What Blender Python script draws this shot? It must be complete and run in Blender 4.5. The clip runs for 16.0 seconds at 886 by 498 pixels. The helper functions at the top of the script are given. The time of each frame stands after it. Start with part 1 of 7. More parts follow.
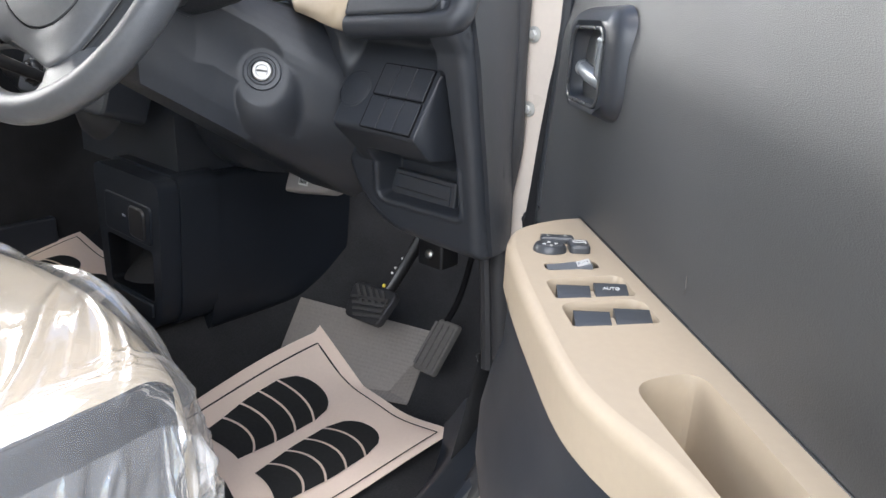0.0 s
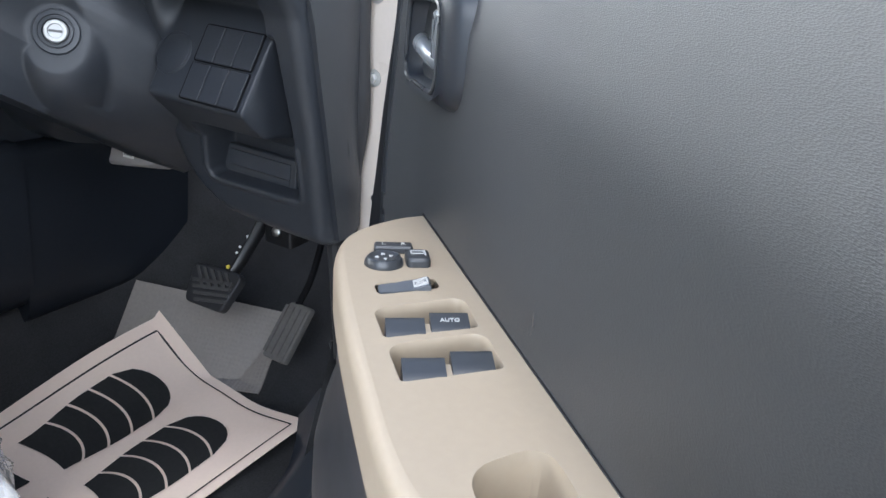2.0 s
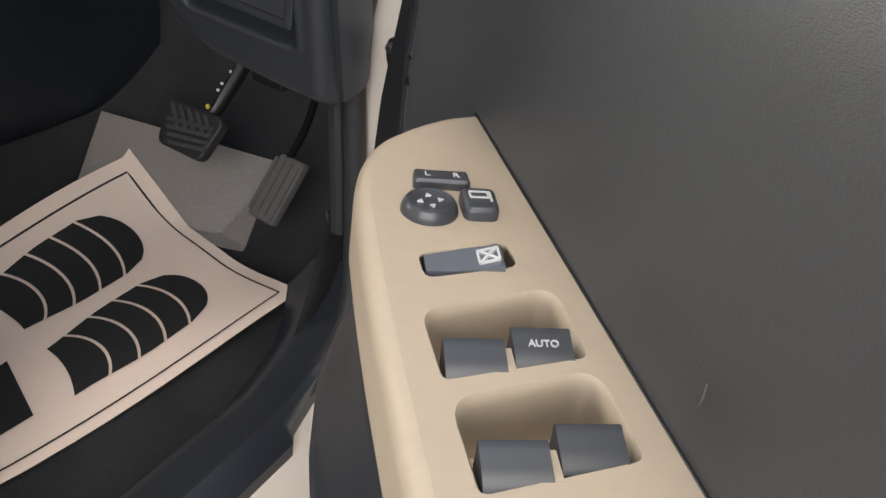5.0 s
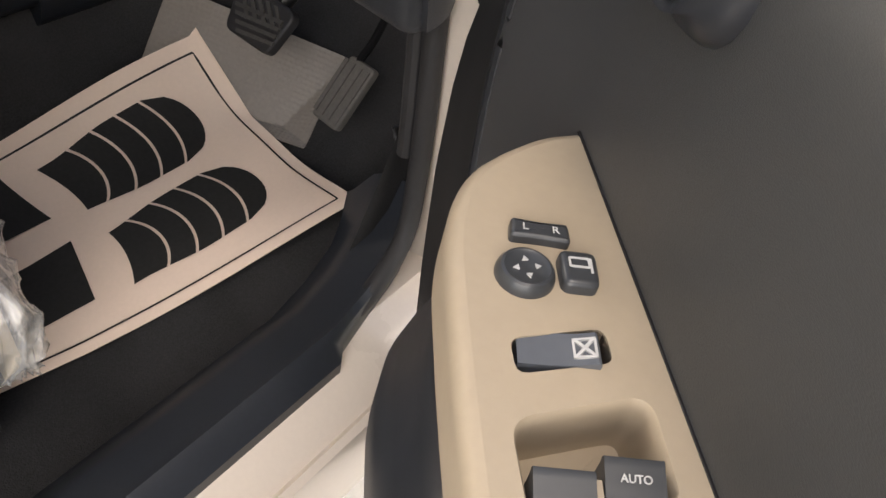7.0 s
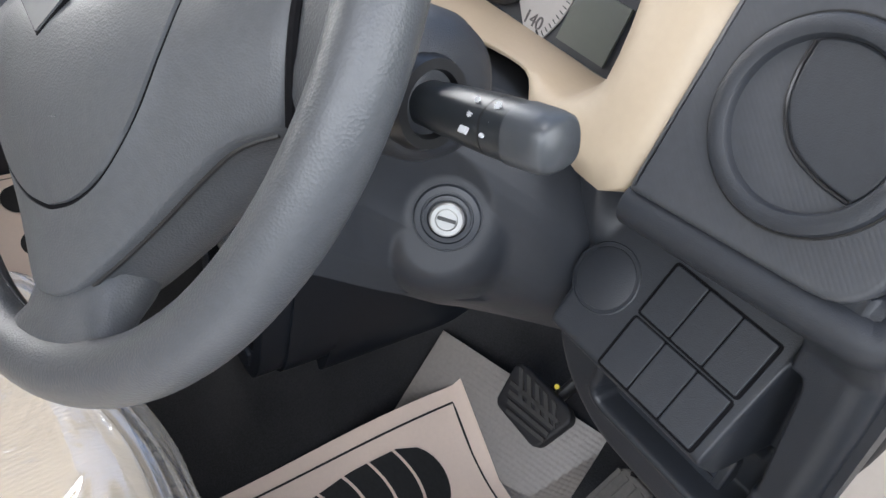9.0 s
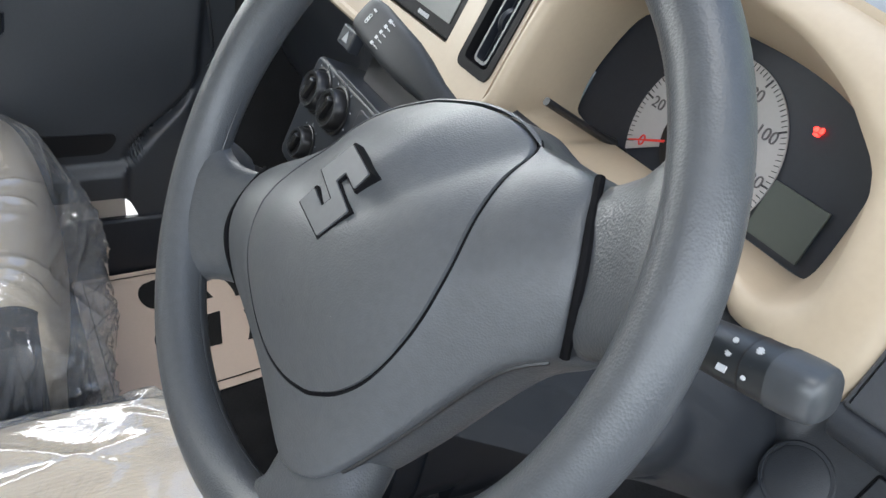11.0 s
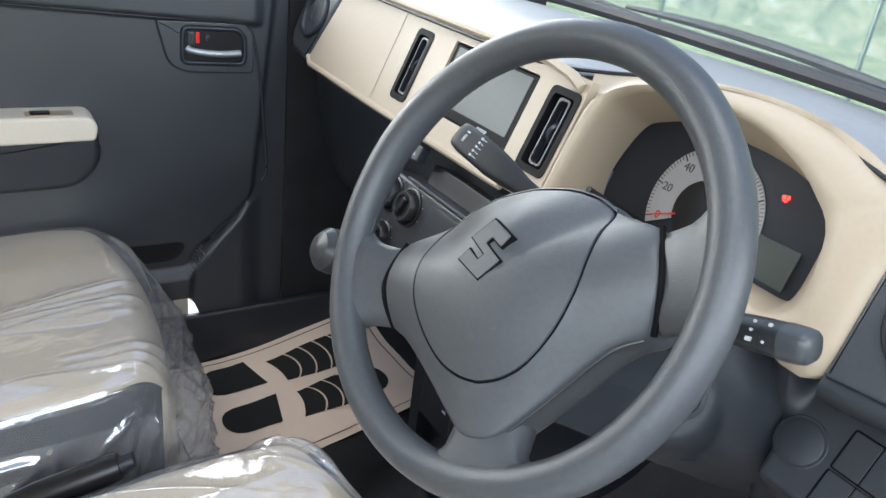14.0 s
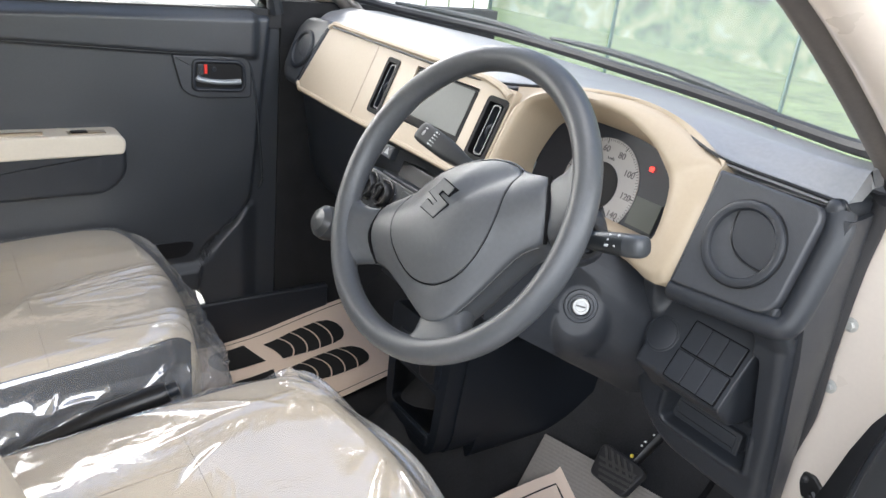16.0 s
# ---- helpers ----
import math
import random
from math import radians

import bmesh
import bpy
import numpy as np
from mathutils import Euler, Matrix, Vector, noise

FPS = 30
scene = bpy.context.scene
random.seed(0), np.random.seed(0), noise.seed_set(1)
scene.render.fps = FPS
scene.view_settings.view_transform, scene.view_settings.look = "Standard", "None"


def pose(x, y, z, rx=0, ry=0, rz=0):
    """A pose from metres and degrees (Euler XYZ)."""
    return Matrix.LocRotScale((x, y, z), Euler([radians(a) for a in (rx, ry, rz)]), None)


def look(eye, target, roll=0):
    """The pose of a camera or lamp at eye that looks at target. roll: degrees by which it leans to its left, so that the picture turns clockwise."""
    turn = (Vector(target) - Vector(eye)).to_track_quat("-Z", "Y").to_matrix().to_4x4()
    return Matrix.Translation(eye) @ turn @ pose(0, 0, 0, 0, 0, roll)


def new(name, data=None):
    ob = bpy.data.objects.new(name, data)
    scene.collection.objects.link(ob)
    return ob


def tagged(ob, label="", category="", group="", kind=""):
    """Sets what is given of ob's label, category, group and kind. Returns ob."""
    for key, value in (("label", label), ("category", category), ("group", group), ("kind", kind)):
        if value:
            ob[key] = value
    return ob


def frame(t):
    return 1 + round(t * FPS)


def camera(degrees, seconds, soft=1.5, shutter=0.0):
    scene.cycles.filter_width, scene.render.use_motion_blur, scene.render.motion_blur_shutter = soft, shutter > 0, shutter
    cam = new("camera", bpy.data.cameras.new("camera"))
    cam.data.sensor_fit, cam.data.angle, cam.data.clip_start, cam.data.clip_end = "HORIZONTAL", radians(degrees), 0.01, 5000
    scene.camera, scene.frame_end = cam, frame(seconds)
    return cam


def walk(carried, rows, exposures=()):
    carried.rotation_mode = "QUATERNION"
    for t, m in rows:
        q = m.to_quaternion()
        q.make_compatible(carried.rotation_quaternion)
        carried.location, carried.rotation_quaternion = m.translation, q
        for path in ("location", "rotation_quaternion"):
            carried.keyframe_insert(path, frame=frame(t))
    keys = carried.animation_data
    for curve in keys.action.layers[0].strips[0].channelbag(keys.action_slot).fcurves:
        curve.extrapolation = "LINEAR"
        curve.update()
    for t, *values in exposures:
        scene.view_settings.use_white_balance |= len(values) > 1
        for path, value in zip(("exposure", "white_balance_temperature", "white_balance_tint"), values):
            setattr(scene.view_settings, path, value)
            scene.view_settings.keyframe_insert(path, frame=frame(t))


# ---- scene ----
cam = camera(60.0, 16.0)
PATH = [
    (0, (1.081, -0.348, 1.009), (-0.119, 1.085, 0.3), 2.3),
    (0.5, (1.056, -0.309, 1.008), (-0.04, 1.182, 0.248), 3.1),
    (1, (1.051, -0.289, 1.007), (0.059, 1.251, 0.206), 4.0),
    (1.5, (1.055, -0.275, 1.015), (0.126, 1.298, 0.202), 4.5),
    (2, (1.053, -0.268, 1.017), (0.153, 1.323, 0.204), 4.7),
    (2.5, (1.049, -0.268, 1.015), (0.165, 1.33, 0.2), 4.9),
    (3, (1.04, -0.266, 1.014), (0.167, 1.326, 0.176), 5.4),
    (3.5, (1.017, -0.243, 1.01), (0.161, 1.329, 0.118), 6.1),
    (4, (0.991, -0.212, 0.995), (0.175, 1.324, 0.007), 7.4),
    (4.5, (0.968, -0.183, 0.989), (0.205, 1.305, -0.109), 9.0),
    (4.7, (0.96, -0.173, 0.992), (0.221, 1.291, -0.153), 9.4),
    (6.8, (0.907, -0.126, 1.028), (0.32, 1.072, -0.462), 16.0),
    (7, (0.897, -0.125, 1.034), (0.28, 1.055, -0.458), 15.6),
    (7.5, (0.833, -0.14, 1.074), (0.085, 1.031, -0.365), 15.0),
    (8, (0.736, -0.087, 1.115), (-0.2, 1.025, -0.258), 12.4),
    (8.5, (0.682, -0.074, 1.142), (-0.388, 0.997, -0.165), 11.3),
    (9, (0.663, -0.074, 1.158), (-0.514, 0.95, -0.093), 10.6),
    (9.5, (0.642, -0.087, 1.169), (-0.622, 0.893, -0.031), 10.4),
    (10, (0.63, -0.104, 1.183), (-0.692, 0.848, 0.023), 10.4),
    (10.2, (0.625, -0.111, 1.187), (-0.712, 0.834, 0.04), 10.3),
    (12.3, (0.595, -0.171, 1.22), (-0.912, 0.701, 0.235), 10.0),
    (12.5, (0.596, -0.176, 1.223), (-0.92, 0.698, 0.255), 9.5),
    (13, (0.629, -0.213, 1.232), (-0.895, 0.694, 0.308), 8.7),
    (13.5, (0.676, -0.273, 1.246), (-0.84, 0.689, 0.366), 7.9),
    (14, (0.717, -0.32, 1.252), (-0.783, 0.694, 0.402), 7.4),
    (14.5, (0.76, -0.348, 1.269), (-0.726, 0.709, 0.449), 7.1),
    (15, (0.844, -0.394, 1.284), (-0.636, 0.689, 0.487), 7.0),
    (15.5, (0.907, -0.43, 1.28), (-0.576, 0.661, 0.499), 6.9),
    (16, (0.962, -0.467, 1.288), (-0.533, 0.619, 0.523), 6.6),
]
walk(cam, [(t, look(eye, target, roll)) for t, eye, target, roll in PATH], exposures=[(0, 1.36, 6400, 10), (1, 1.38, 6350, 10), (2, 1.2, 5900, 8), (2.5, 1.2, 5950, 8), (3.5, 1.15, 6000, 8), (4.5, 1.05, 6600, 9), (7, 0.95, 7500, 13), (8, 1.3, 6800, 12), (9, 1.25, 6350, 10), (10, 1.18, 6250, 8), (12.5, 1.12, 6050, 5), (14.5, 1.2, 6050, 6), (16, 1.25, 6450, 9)])


# ---- light ----
world = bpy.data.worlds.new("daylight")
scene.world = world
world.use_nodes = True
wn = world.node_tree
sky = wn.nodes.new("ShaderNodeTexSky")
sky.sky_type = "NISHITA"
sky.sun_disc = False
sky.sun_elevation = radians(78)
sky.sun_rotation = radians(150)
wn.links.new(sky.outputs["Color"], wn.nodes["Background"].inputs["Color"])
wn.nodes["Background"].inputs["Strength"].default_value = 0.15

sun_data = bpy.data.lights.new("sun", "SUN")
sun_data.energy = 0.65
sun_data.angle = radians(25)
sun_data.color = (1.0, 0.96, 0.9)
sun = new("sun", sun_data)
sun.matrix_world = look((1.0, -0.6, 6.5), (0, 0, 0))


def fill_light(name, eye, target, w, h, power):
    """An added fill lamp standing in for daylight; no window is built there."""
    data = bpy.data.lights.new(name, "AREA")
    data.shape, data.size, data.size_y, data.energy = "RECTANGLE", w, h, power
    data.color = (1.0, 0.97, 0.93)
    ob = new(name, data)
    ob.matrix_world = look(eye, target)


# added area lamps that brighten the cabin from three sides
fill_light("side_fill", (4.2, 0.6, 2.9), (0.0, 0.0, 0.8), 5.0, 2.4, 112)
fill_light("rear_fill", (2.6, -3.6, 3.0), (0.5, 0.0, 0.8), 5.0, 2.4, 115)
fill_light("far_fill", (-4.3, -0.6, 2.0), (0.0, -0.2, 0.95), 7.5, 3.2, 480)

# ---- materials ----
def material(name, colour, rough=0.5, metal=0.0, spec=0.5, spread=0.12, coarse=6.0, fine=220.0, grain=0.0, grain_scale=900.0, grain_kind="NOISE", coat=0.0, dirt=0.06, lay=None, sheen=0.0):
    """A surface with a base colour that varies at two scales, uneven gloss and a fine relief."""
    m = bpy.data.materials.new(name)
    m.use_nodes = True
    nt = m.node_tree
    b = nt.nodes["Principled BSDF"]
    co = nt.nodes.new("ShaderNodeTexCoord")
    big = nt.nodes.new("ShaderNodeTexNoise")
    big.inputs["Scale"].default_value = coarse
    big.inputs["Detail"].default_value = 5
    small = nt.nodes.new("ShaderNodeTexNoise")
    small.inputs["Scale"].default_value = fine
    small.inputs["Detail"].default_value = 3
    for n in (big, small):
        nt.links.new(co.outputs["Object"], n.inputs["Vector"])
    add = nt.nodes.new("ShaderNodeMath")
    add.operation = "ADD"
    nt.links.new(big.outputs["Fac"], add.inputs[0])
    nt.links.new(small.outputs["Fac"], add.inputs[1])
    rng = nt.nodes.new("ShaderNodeMapRange")
    rng.inputs["From Min"].default_value, rng.inputs["From Max"].default_value = 0.6, 1.4
    rng.inputs["To Min"].default_value, rng.inputs["To Max"].default_value = 1 - spread, 1 + spread
    nt.links.new(add.outputs[0], rng.inputs["Value"])
    mul = nt.nodes.new("ShaderNodeVectorMath")
    mul.operation = "SCALE"
    mul.inputs[0].default_value = colour
    nt.links.new(rng.outputs[0], mul.inputs["Scale"])
    nt.links.new(mul.outputs[0], b.inputs["Base Color"])
    rr = nt.nodes.new("ShaderNodeMapRange")
    rr.inputs["From Min"].default_value, rr.inputs["From Max"].default_value = 0.3, 0.7
    rr.inputs["To Min"].default_value, rr.inputs["To Max"].default_value = max(0.02, rough - dirt), min(1, rough + dirt)
    nt.links.new(big.outputs["Fac"], rr.inputs["Value"])
    nt.links.new(rr.outputs[0], b.inputs["Roughness"])
    b.inputs["Metallic"].default_value = metal
    b.inputs["Specular IOR Level"].default_value = spec
    b.inputs["Coat Weight"].default_value = coat
    b.inputs["Sheen Weight"].default_value = sheen
    if grain:
        if grain_kind == "VORONOI":
            g = nt.nodes.new("ShaderNodeTexVoronoi")
            g.inputs["Scale"].default_value = grain_scale
            out = g.outputs["Distance"]
        elif grain_kind in ("WAVE", "DIAGONAL"):
            g = nt.nodes.new("ShaderNodeTexWave")
            g.bands_direction = "X" if grain_kind == "WAVE" else "DIAGONAL"
            g.inputs["Scale"].default_value = grain_scale
            g.inputs["Distortion"].default_value = 0.6
            out = g.outputs["Fac"]
        else:
            g = nt.nodes.new("ShaderNodeTexNoise")
            g.inputs["Scale"].default_value = grain_scale
            g.inputs["Detail"].default_value = 3
            out = g.outputs["Fac"]
        along = co.outputs["Object"]
        if lay:
            # grain drawn out in one direction of the surface
            for turn, size in (((0, 0, radians(lay[0])), (1, 1, 1)), ((0, radians(lay[1]), 0), (lay[2], 1, 1))):
                mp = nt.nodes.new("ShaderNodeMapping")
                mp.vector_type = "TEXTURE"
                mp.inputs["Rotation"].default_value = turn
                mp.inputs["Scale"].default_value = size
                nt.links.new(along, mp.inputs["Vector"])
                along = mp.outputs[0]
        nt.links.new(along, g.inputs["Vector"])
        bump = nt.nodes.new("ShaderNodeBump")
        bump.inputs["Strength"].default_value = grain
        bump.inputs["Distance"].default_value = 0.001
        nt.links.new(out, bump.inputs["Height"])
        nt.links.new(bump.outputs[0], b.inputs["Normal"])
    return m


DARK = material("charcoal_plastic", (0.020, 0.0228, 0.028), 0.46, grain=0.25, grain_scale=1400)
DARKSM = material("satin_charcoal_plastic", (0.019, 0.0225, 0.029), 0.40, grain=0.06, grain_scale=1400)
# the upper pad's pale grey carries the glare from the windscreen
DASHTOP = material("glare_grey_dash_pad", (0.225, 0.228, 0.235), 0.34, grain=0.3, grain_scale=1300)
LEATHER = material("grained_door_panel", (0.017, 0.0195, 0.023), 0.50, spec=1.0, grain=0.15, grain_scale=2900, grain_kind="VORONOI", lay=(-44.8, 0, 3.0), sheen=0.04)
WHEELM = material("grained_wheel_rubber", (0.058, 0.062, 0.068), 0.38, grain=0.16, grain_scale=900, grain_kind="VORONOI")
HUBM = material("grey_hub_plastic", (0.062, 0.066, 0.072), 0.46, grain=0.14, grain_scale=1000, grain_kind="VORONOI")
BEIGE = material("beige_plastic", (0.40, 0.328, 0.238), 0.48, spread=0.035, grain=0.05, grain_scale=1500)
# lit copy of the beige: light on the far armrest put into colour
BEIGELIT = material("lit_beige_plastic", (0.70, 0.63, 0.52), 0.42, spread=0.04, grain=0.05, grain_scale=1500)
FLANK = material("black_lining_flank", (0.013, 0.014, 0.0165), 0.6, spec=0.3, grain=0.1, grain_scale=1500)
EDGETRIM = material("black_edge_trim", (0.007, 0.007, 0.008), 0.8, spec=0.05)
BLACK = material("black_plastic", (0.012, 0.012, 0.013), 0.35, grain=0.05)
GLOSS = material("gloss_black_plastic", (0.01, 0.01, 0.011), 0.5, spec=0.06)
# paler than the other switches: the rocker's sheen is put into its colour
ROCKER = material("sheen_grey_rocker_plastic", (0.105, 0.115, 0.130), 0.34, spread=0.06, grain=0.02)
SWITCH = material("slate_switch_plastic", (0.042, 0.045, 0.049), 0.32, spread=0.06, grain=0.02)
RUBBER = material("black_rubber", (0.018, 0.018, 0.02), 0.6, grain=0.15)
PAINT = material("warm_white_car_paint", (0.64, 0.57, 0.50), 0.3, spread=0.03, coat=0.5)
CARPET = material("charcoal_carpet", (0.029, 0.029, 0.030), 0.95, spec=0.1, spread=0.35, coarse=14, fine=500, grain=1.0, grain_scale=700)
PAPER = material("cream_paper", (0.75, 0.605, 0.50), 0.75, spec=0.2, spread=0.03, coarse=9, grain=0.1, grain_scale=300)
INK = material("black_print", (0.02, 0.02, 0.02), 0.7, spec=0.2, spread=0.2)
FABRIC = material("ribbed_beige_fabric", (0.70, 0.605, 0.475), 0.9, spec=0.1, spread=0.08, coarse=10, grain=0.25, grain_scale=75, grain_kind="WAVE")
FABDARK = material("dark_grey_fabric", (0.05, 0.055, 0.065), 0.85, spec=0.15, spread=0.2, grain=0.6, grain_scale=900)
STEEL = material("brushed_steel", (0.48, 0.48, 0.47), 0.34, metal=1.0, spread=0.08)
LEVER = material("polished_grey_lever", (0.26, 0.28, 0.30), 0.32, metal=0.4, spread=0.05)
PEDAL = material("worn_pedal_rubber", (0.05, 0.048, 0.047), 0.7, spread=0.2, grain=0.4)
MARK = material("pale_symbol_print", (0.46, 0.47, 0.48), 0.5, spread=0.03)
WHITEMARK = material("white_marking", (0.8, 0.8, 0.78), 0.5, spread=0.03)
GREYMARK = material("grey_marking", (0.30, 0.31, 0.33), 0.5, spread=0.05)
REDM = material("red_marking", (0.7, 0.04, 0.03), 0.4)
YELLOW = material("yellow_marking", (0.75, 0.6, 0.08), 0.4)
DIAL = material("pale_dial_face", (0.40, 0.385, 0.37), 0.5, spread=0.04)
TILE = material("white_floor_tile", (0.74, 0.70, 0.64), 0.25, spread=0.05, coarse=3)
GROUT = material("grey_grout", (0.42, 0.39, 0.35), 0.9)
HEADLINER = material("pale_headliner", (0.6, 0.56, 0.5), 0.9, grain=0.3)
WALLM = material("white_ribbed_blind", (0.8, 0.8, 0.78), 0.6, spread=0.03)


def foil_material():
    m = material("clear_dimpled_mat", (0.19, 0.17, 0.15), 0.40, spec=0.5, spread=0.12, grain=0.2, grain_scale=260, grain_kind="VORONOI")
    return m


FOIL = foil_material()


def glass_material(name, tint, alpha, rough=0.02):
    m = bpy.data.materials.new(name)
    m.use_nodes = True
    b = m.node_tree.nodes["Principled BSDF"]
    b.inputs["Base Color"].default_value = (*tint, 1)
    b.inputs["Roughness"].default_value = rough
    b.inputs["Alpha"].default_value = alpha
    b.inputs["Specular IOR Level"].default_value = 0.6
    return m


GLASS = glass_material("window_glass", (0.75, 0.85, 0.82), 0.08)
# grey-green base stands in for windows reflected in the dark screen
SCREEN = material("reflection_grey_screen_glass", (0.075, 0.082, 0.078), 0.40, spec=0.25, spread=0.05)


def film_material(name, haze):
    """Thin clear polythene: see-through with a slight milk, and creased gloss."""
    m = bpy.data.materials.new(name)
    m.use_nodes = True
    nt = m.node_tree
    b = nt.nodes["Principled BSDF"]
    out = nt.nodes["Material Output"]
    nt.nodes.remove(b)
    co = nt.nodes.new("ShaderNodeTexCoord")
    warp = nt.nodes.new("ShaderNodeTexNoise")
    warp.inputs["Scale"].default_value = 9
    warp.inputs["Detail"].default_value = 5
    warp.inputs["Distortion"].default_value = 1.4
    nt.links.new(co.outputs["Object"], warp.inputs["Vector"])
    mixv = nt.nodes.new("ShaderNodeVectorMath")
    mixv.operation = "MULTIPLY_ADD"
    mixv.inputs[1].default_value = (0.16, 0.16, 0.16)
    nt.links.new(warp.outputs["Color"], mixv.inputs[0])
    mp = nt.nodes.new("ShaderNodeMapping")
    mp.inputs["Rotation"].default_value = (0, 0, 0.7)
    mp.inputs["Scale"].default_value = (0.5, 1.5, 0.8)
    nt.links.new(co.outputs["Object"], mp.inputs["Vector"])
    nt.links.new(mp.outputs[0], mixv.inputs[2])
    fine = nt.nodes.new("ShaderNodeTexVoronoi")
    fine.feature = "DISTANCE_TO_EDGE"
    fine.inputs["Scale"].default_value = 13
    nt.links.new(mixv.outputs[0], fine.inputs["Vector"])
    add = nt.nodes.new("ShaderNodeMath")
    add.operation = "MULTIPLY_ADD"
    add.inputs[1].default_value = 0.5
    nt.links.new(fine.outputs["Distance"], add.inputs[0])
    nt.links.new(warp.outputs["Fac"], add.inputs[2])
    bump = nt.nodes.new("ShaderNodeBump")
    bump.inputs["Strength"].default_value = 0.35
    bump.inputs["Distance"].default_value = 0.004
    nt.links.new(add.outputs[0], bump.inputs["Height"])
    clear = nt.nodes.new("ShaderNodeBsdfTransparent")
    clear.inputs["Color"].default_value = (0.965, 0.965, 0.96, 1)
    milk = nt.nodes.new("ShaderNodeBsdfDiffuse")
    milk.inputs["Color"].default_value = (0.85, 0.85, 0.84, 1)
    gloss = nt.nodes.new("ShaderNodeBsdfGlossy")
    gloss.inputs["Color"].default_value = (0.95, 0.95, 0.95, 1)
    gloss.inputs["Roughness"].default_value = 0.09
    nt.links.new(bump.outputs[0], gloss.inputs["Normal"])
    m1 = nt.nodes.new("ShaderNodeMixShader")
    m1.inputs[0].default_value = haze
    nt.links.new(clear.outputs[0], m1.inputs[1])
    nt.links.new(milk.outputs[0], m1.inputs[2])
    edge = nt.nodes.new("ShaderNodeLayerWeight")
    edge.inputs["Blend"].default_value = 0.5
    nt.links.new(bump.outputs[0], edge.inputs["Normal"])
    steep = nt.nodes.new("ShaderNodeMath")
    steep.operation = "POWER"
    steep.inputs[1].default_value = 3.5
    nt.links.new(edge.outputs["Facing"], steep.inputs[0])
    twice = nt.nodes.new("ShaderNodeMath")
    twice.operation = "MULTIPLY_ADD"
    twice.inputs[1].default_value, twice.inputs[2].default_value = 0.70, 0.19
    twice.use_clamp = True
    nt.links.new(steep.outputs[0], twice.inputs[0])
    m2 = nt.nodes.new("ShaderNodeMixShader")
    nt.links.new(twice.outputs[0], m2.inputs[0])
    nt.links.new(m1.outputs[0], m2.inputs[1])
    nt.links.new(gloss.outputs[0], m2.inputs[2])
    nt.links.new(m2.outputs[0], out.inputs["Surface"])
    return m


FILM = film_material("clear_polythene", 0.16)
FILMLOOSE = film_material("bunched_clear_polythene", 0.30)


def emission_material(name, colour, strength):
    m = bpy.data.materials.new(name)
    m.use_nodes = True
    b = m.node_tree.nodes["Principled BSDF"]
    b.inputs["Base Color"].default_value = (*colour, 1)
    b.inputs["Emission Color"].default_value = (*colour, 1)
    b.inputs["Emission Strength"].default_value = strength
    return m


WARNING = emission_material("red_warning_light", (1.0, 0.03, 0.02), 2.5)


def garden_material():
    """Soft far foliage behind the showroom glass, with its own glow for daylight."""
    m = bpy.data.materials.new("glowing_far_garden")
    m.use_nodes = True
    nt = m.node_tree
    b = nt.nodes["Principled BSDF"]
    co = nt.nodes.new("ShaderNodeTexCoord")
    n1 = nt.nodes.new("ShaderNodeTexNoise")
    n1.inputs["Scale"].default_value = 1.9
    n1.inputs["Detail"].default_value = 7
    n1.inputs["Distortion"].default_value = 0.5
    nt.links.new(co.outputs["Object"], n1.inputs["Vector"])
    ramp = nt.nodes.new("ShaderNodeValToRGB")
    cr = ramp.color_ramp
    cr.elements[0].position, cr.elements[0].color = 0.34, (0.05, 0.08, 0.03, 1)
    cr.elements[1].position, cr.elements[1].color = 0.74, (0.55, 0.58, 0.47, 1)
    e = cr.elements.new(0.44)
    e.color = (0.17, 0.24, 0.09, 1)
    e = cr.elements.new(0.55)
    e.color = (0.36, 0.36, 0.18, 1)
    nt.links.new(n1.outputs["Fac"], ramp.inputs["Fac"])
    nt.links.new(ramp.outputs["Color"], b.inputs["Base Color"])
    # foliage colour also emits a little, standing in for daylight on it
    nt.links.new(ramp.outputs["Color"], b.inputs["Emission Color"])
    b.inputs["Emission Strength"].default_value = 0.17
    b.inputs["Roughness"].default_value = 1.0
    return m


GARDEN = garden_material()
LAWN = material("sunlit_lawn", (0.20, 0.26, 0.09), 0.95, spec=0.1, spread=0.6, coarse=2.5, fine=30)
LETTER = material("worn_grey_lettering", (0.50, 0.50, 0.49), 0.5, spread=0.05)
GAUGE = material("smoked_gauge_face", (0.020, 0.023, 0.030), 0.32, spec=0.45, spread=0.1)

# ---- building blocks ----
PLACE = {}


def thing(name, at, label, category, group="", kind=""):
    ob = new(name)
    ob.location = at
    ob.empty_display_size = 0.05
    PLACE[ob.name] = Matrix.Translation(at)
    return tagged(ob, label, category, group, kind)


def link_mesh(name, bm, mat, sharp=35):
    bmesh.ops.recalc_face_normals(bm, faces=bm.faces)
    me = bpy.data.meshes.new(name)
    bm.to_mesh(me)
    bm.free()
    me.materials.append(mat)
    for p in me.polygons:
        p.use_smooth = True
    me.set_sharp_from_angle(angle=radians(sharp))
    return new(name, me)


def part(name, bm, mat, parent, label="", sharp=35):
    ob = link_mesh(name, bm, mat, sharp)
    ob.parent = parent
    ob.matrix_parent_inverse = PLACE.get(parent.name, Matrix()).inverted()
    if label:
        tagged(ob, label)
    return ob


def basis(o, x, y):
    x = Vector(x).normalized()
    y = (Vector(y) - x * Vector(y).dot(x)).normalized()
    z = x.cross(y)
    m = Matrix((x, y, z)).transposed().to_4x4()
    m.translation = o
    return m


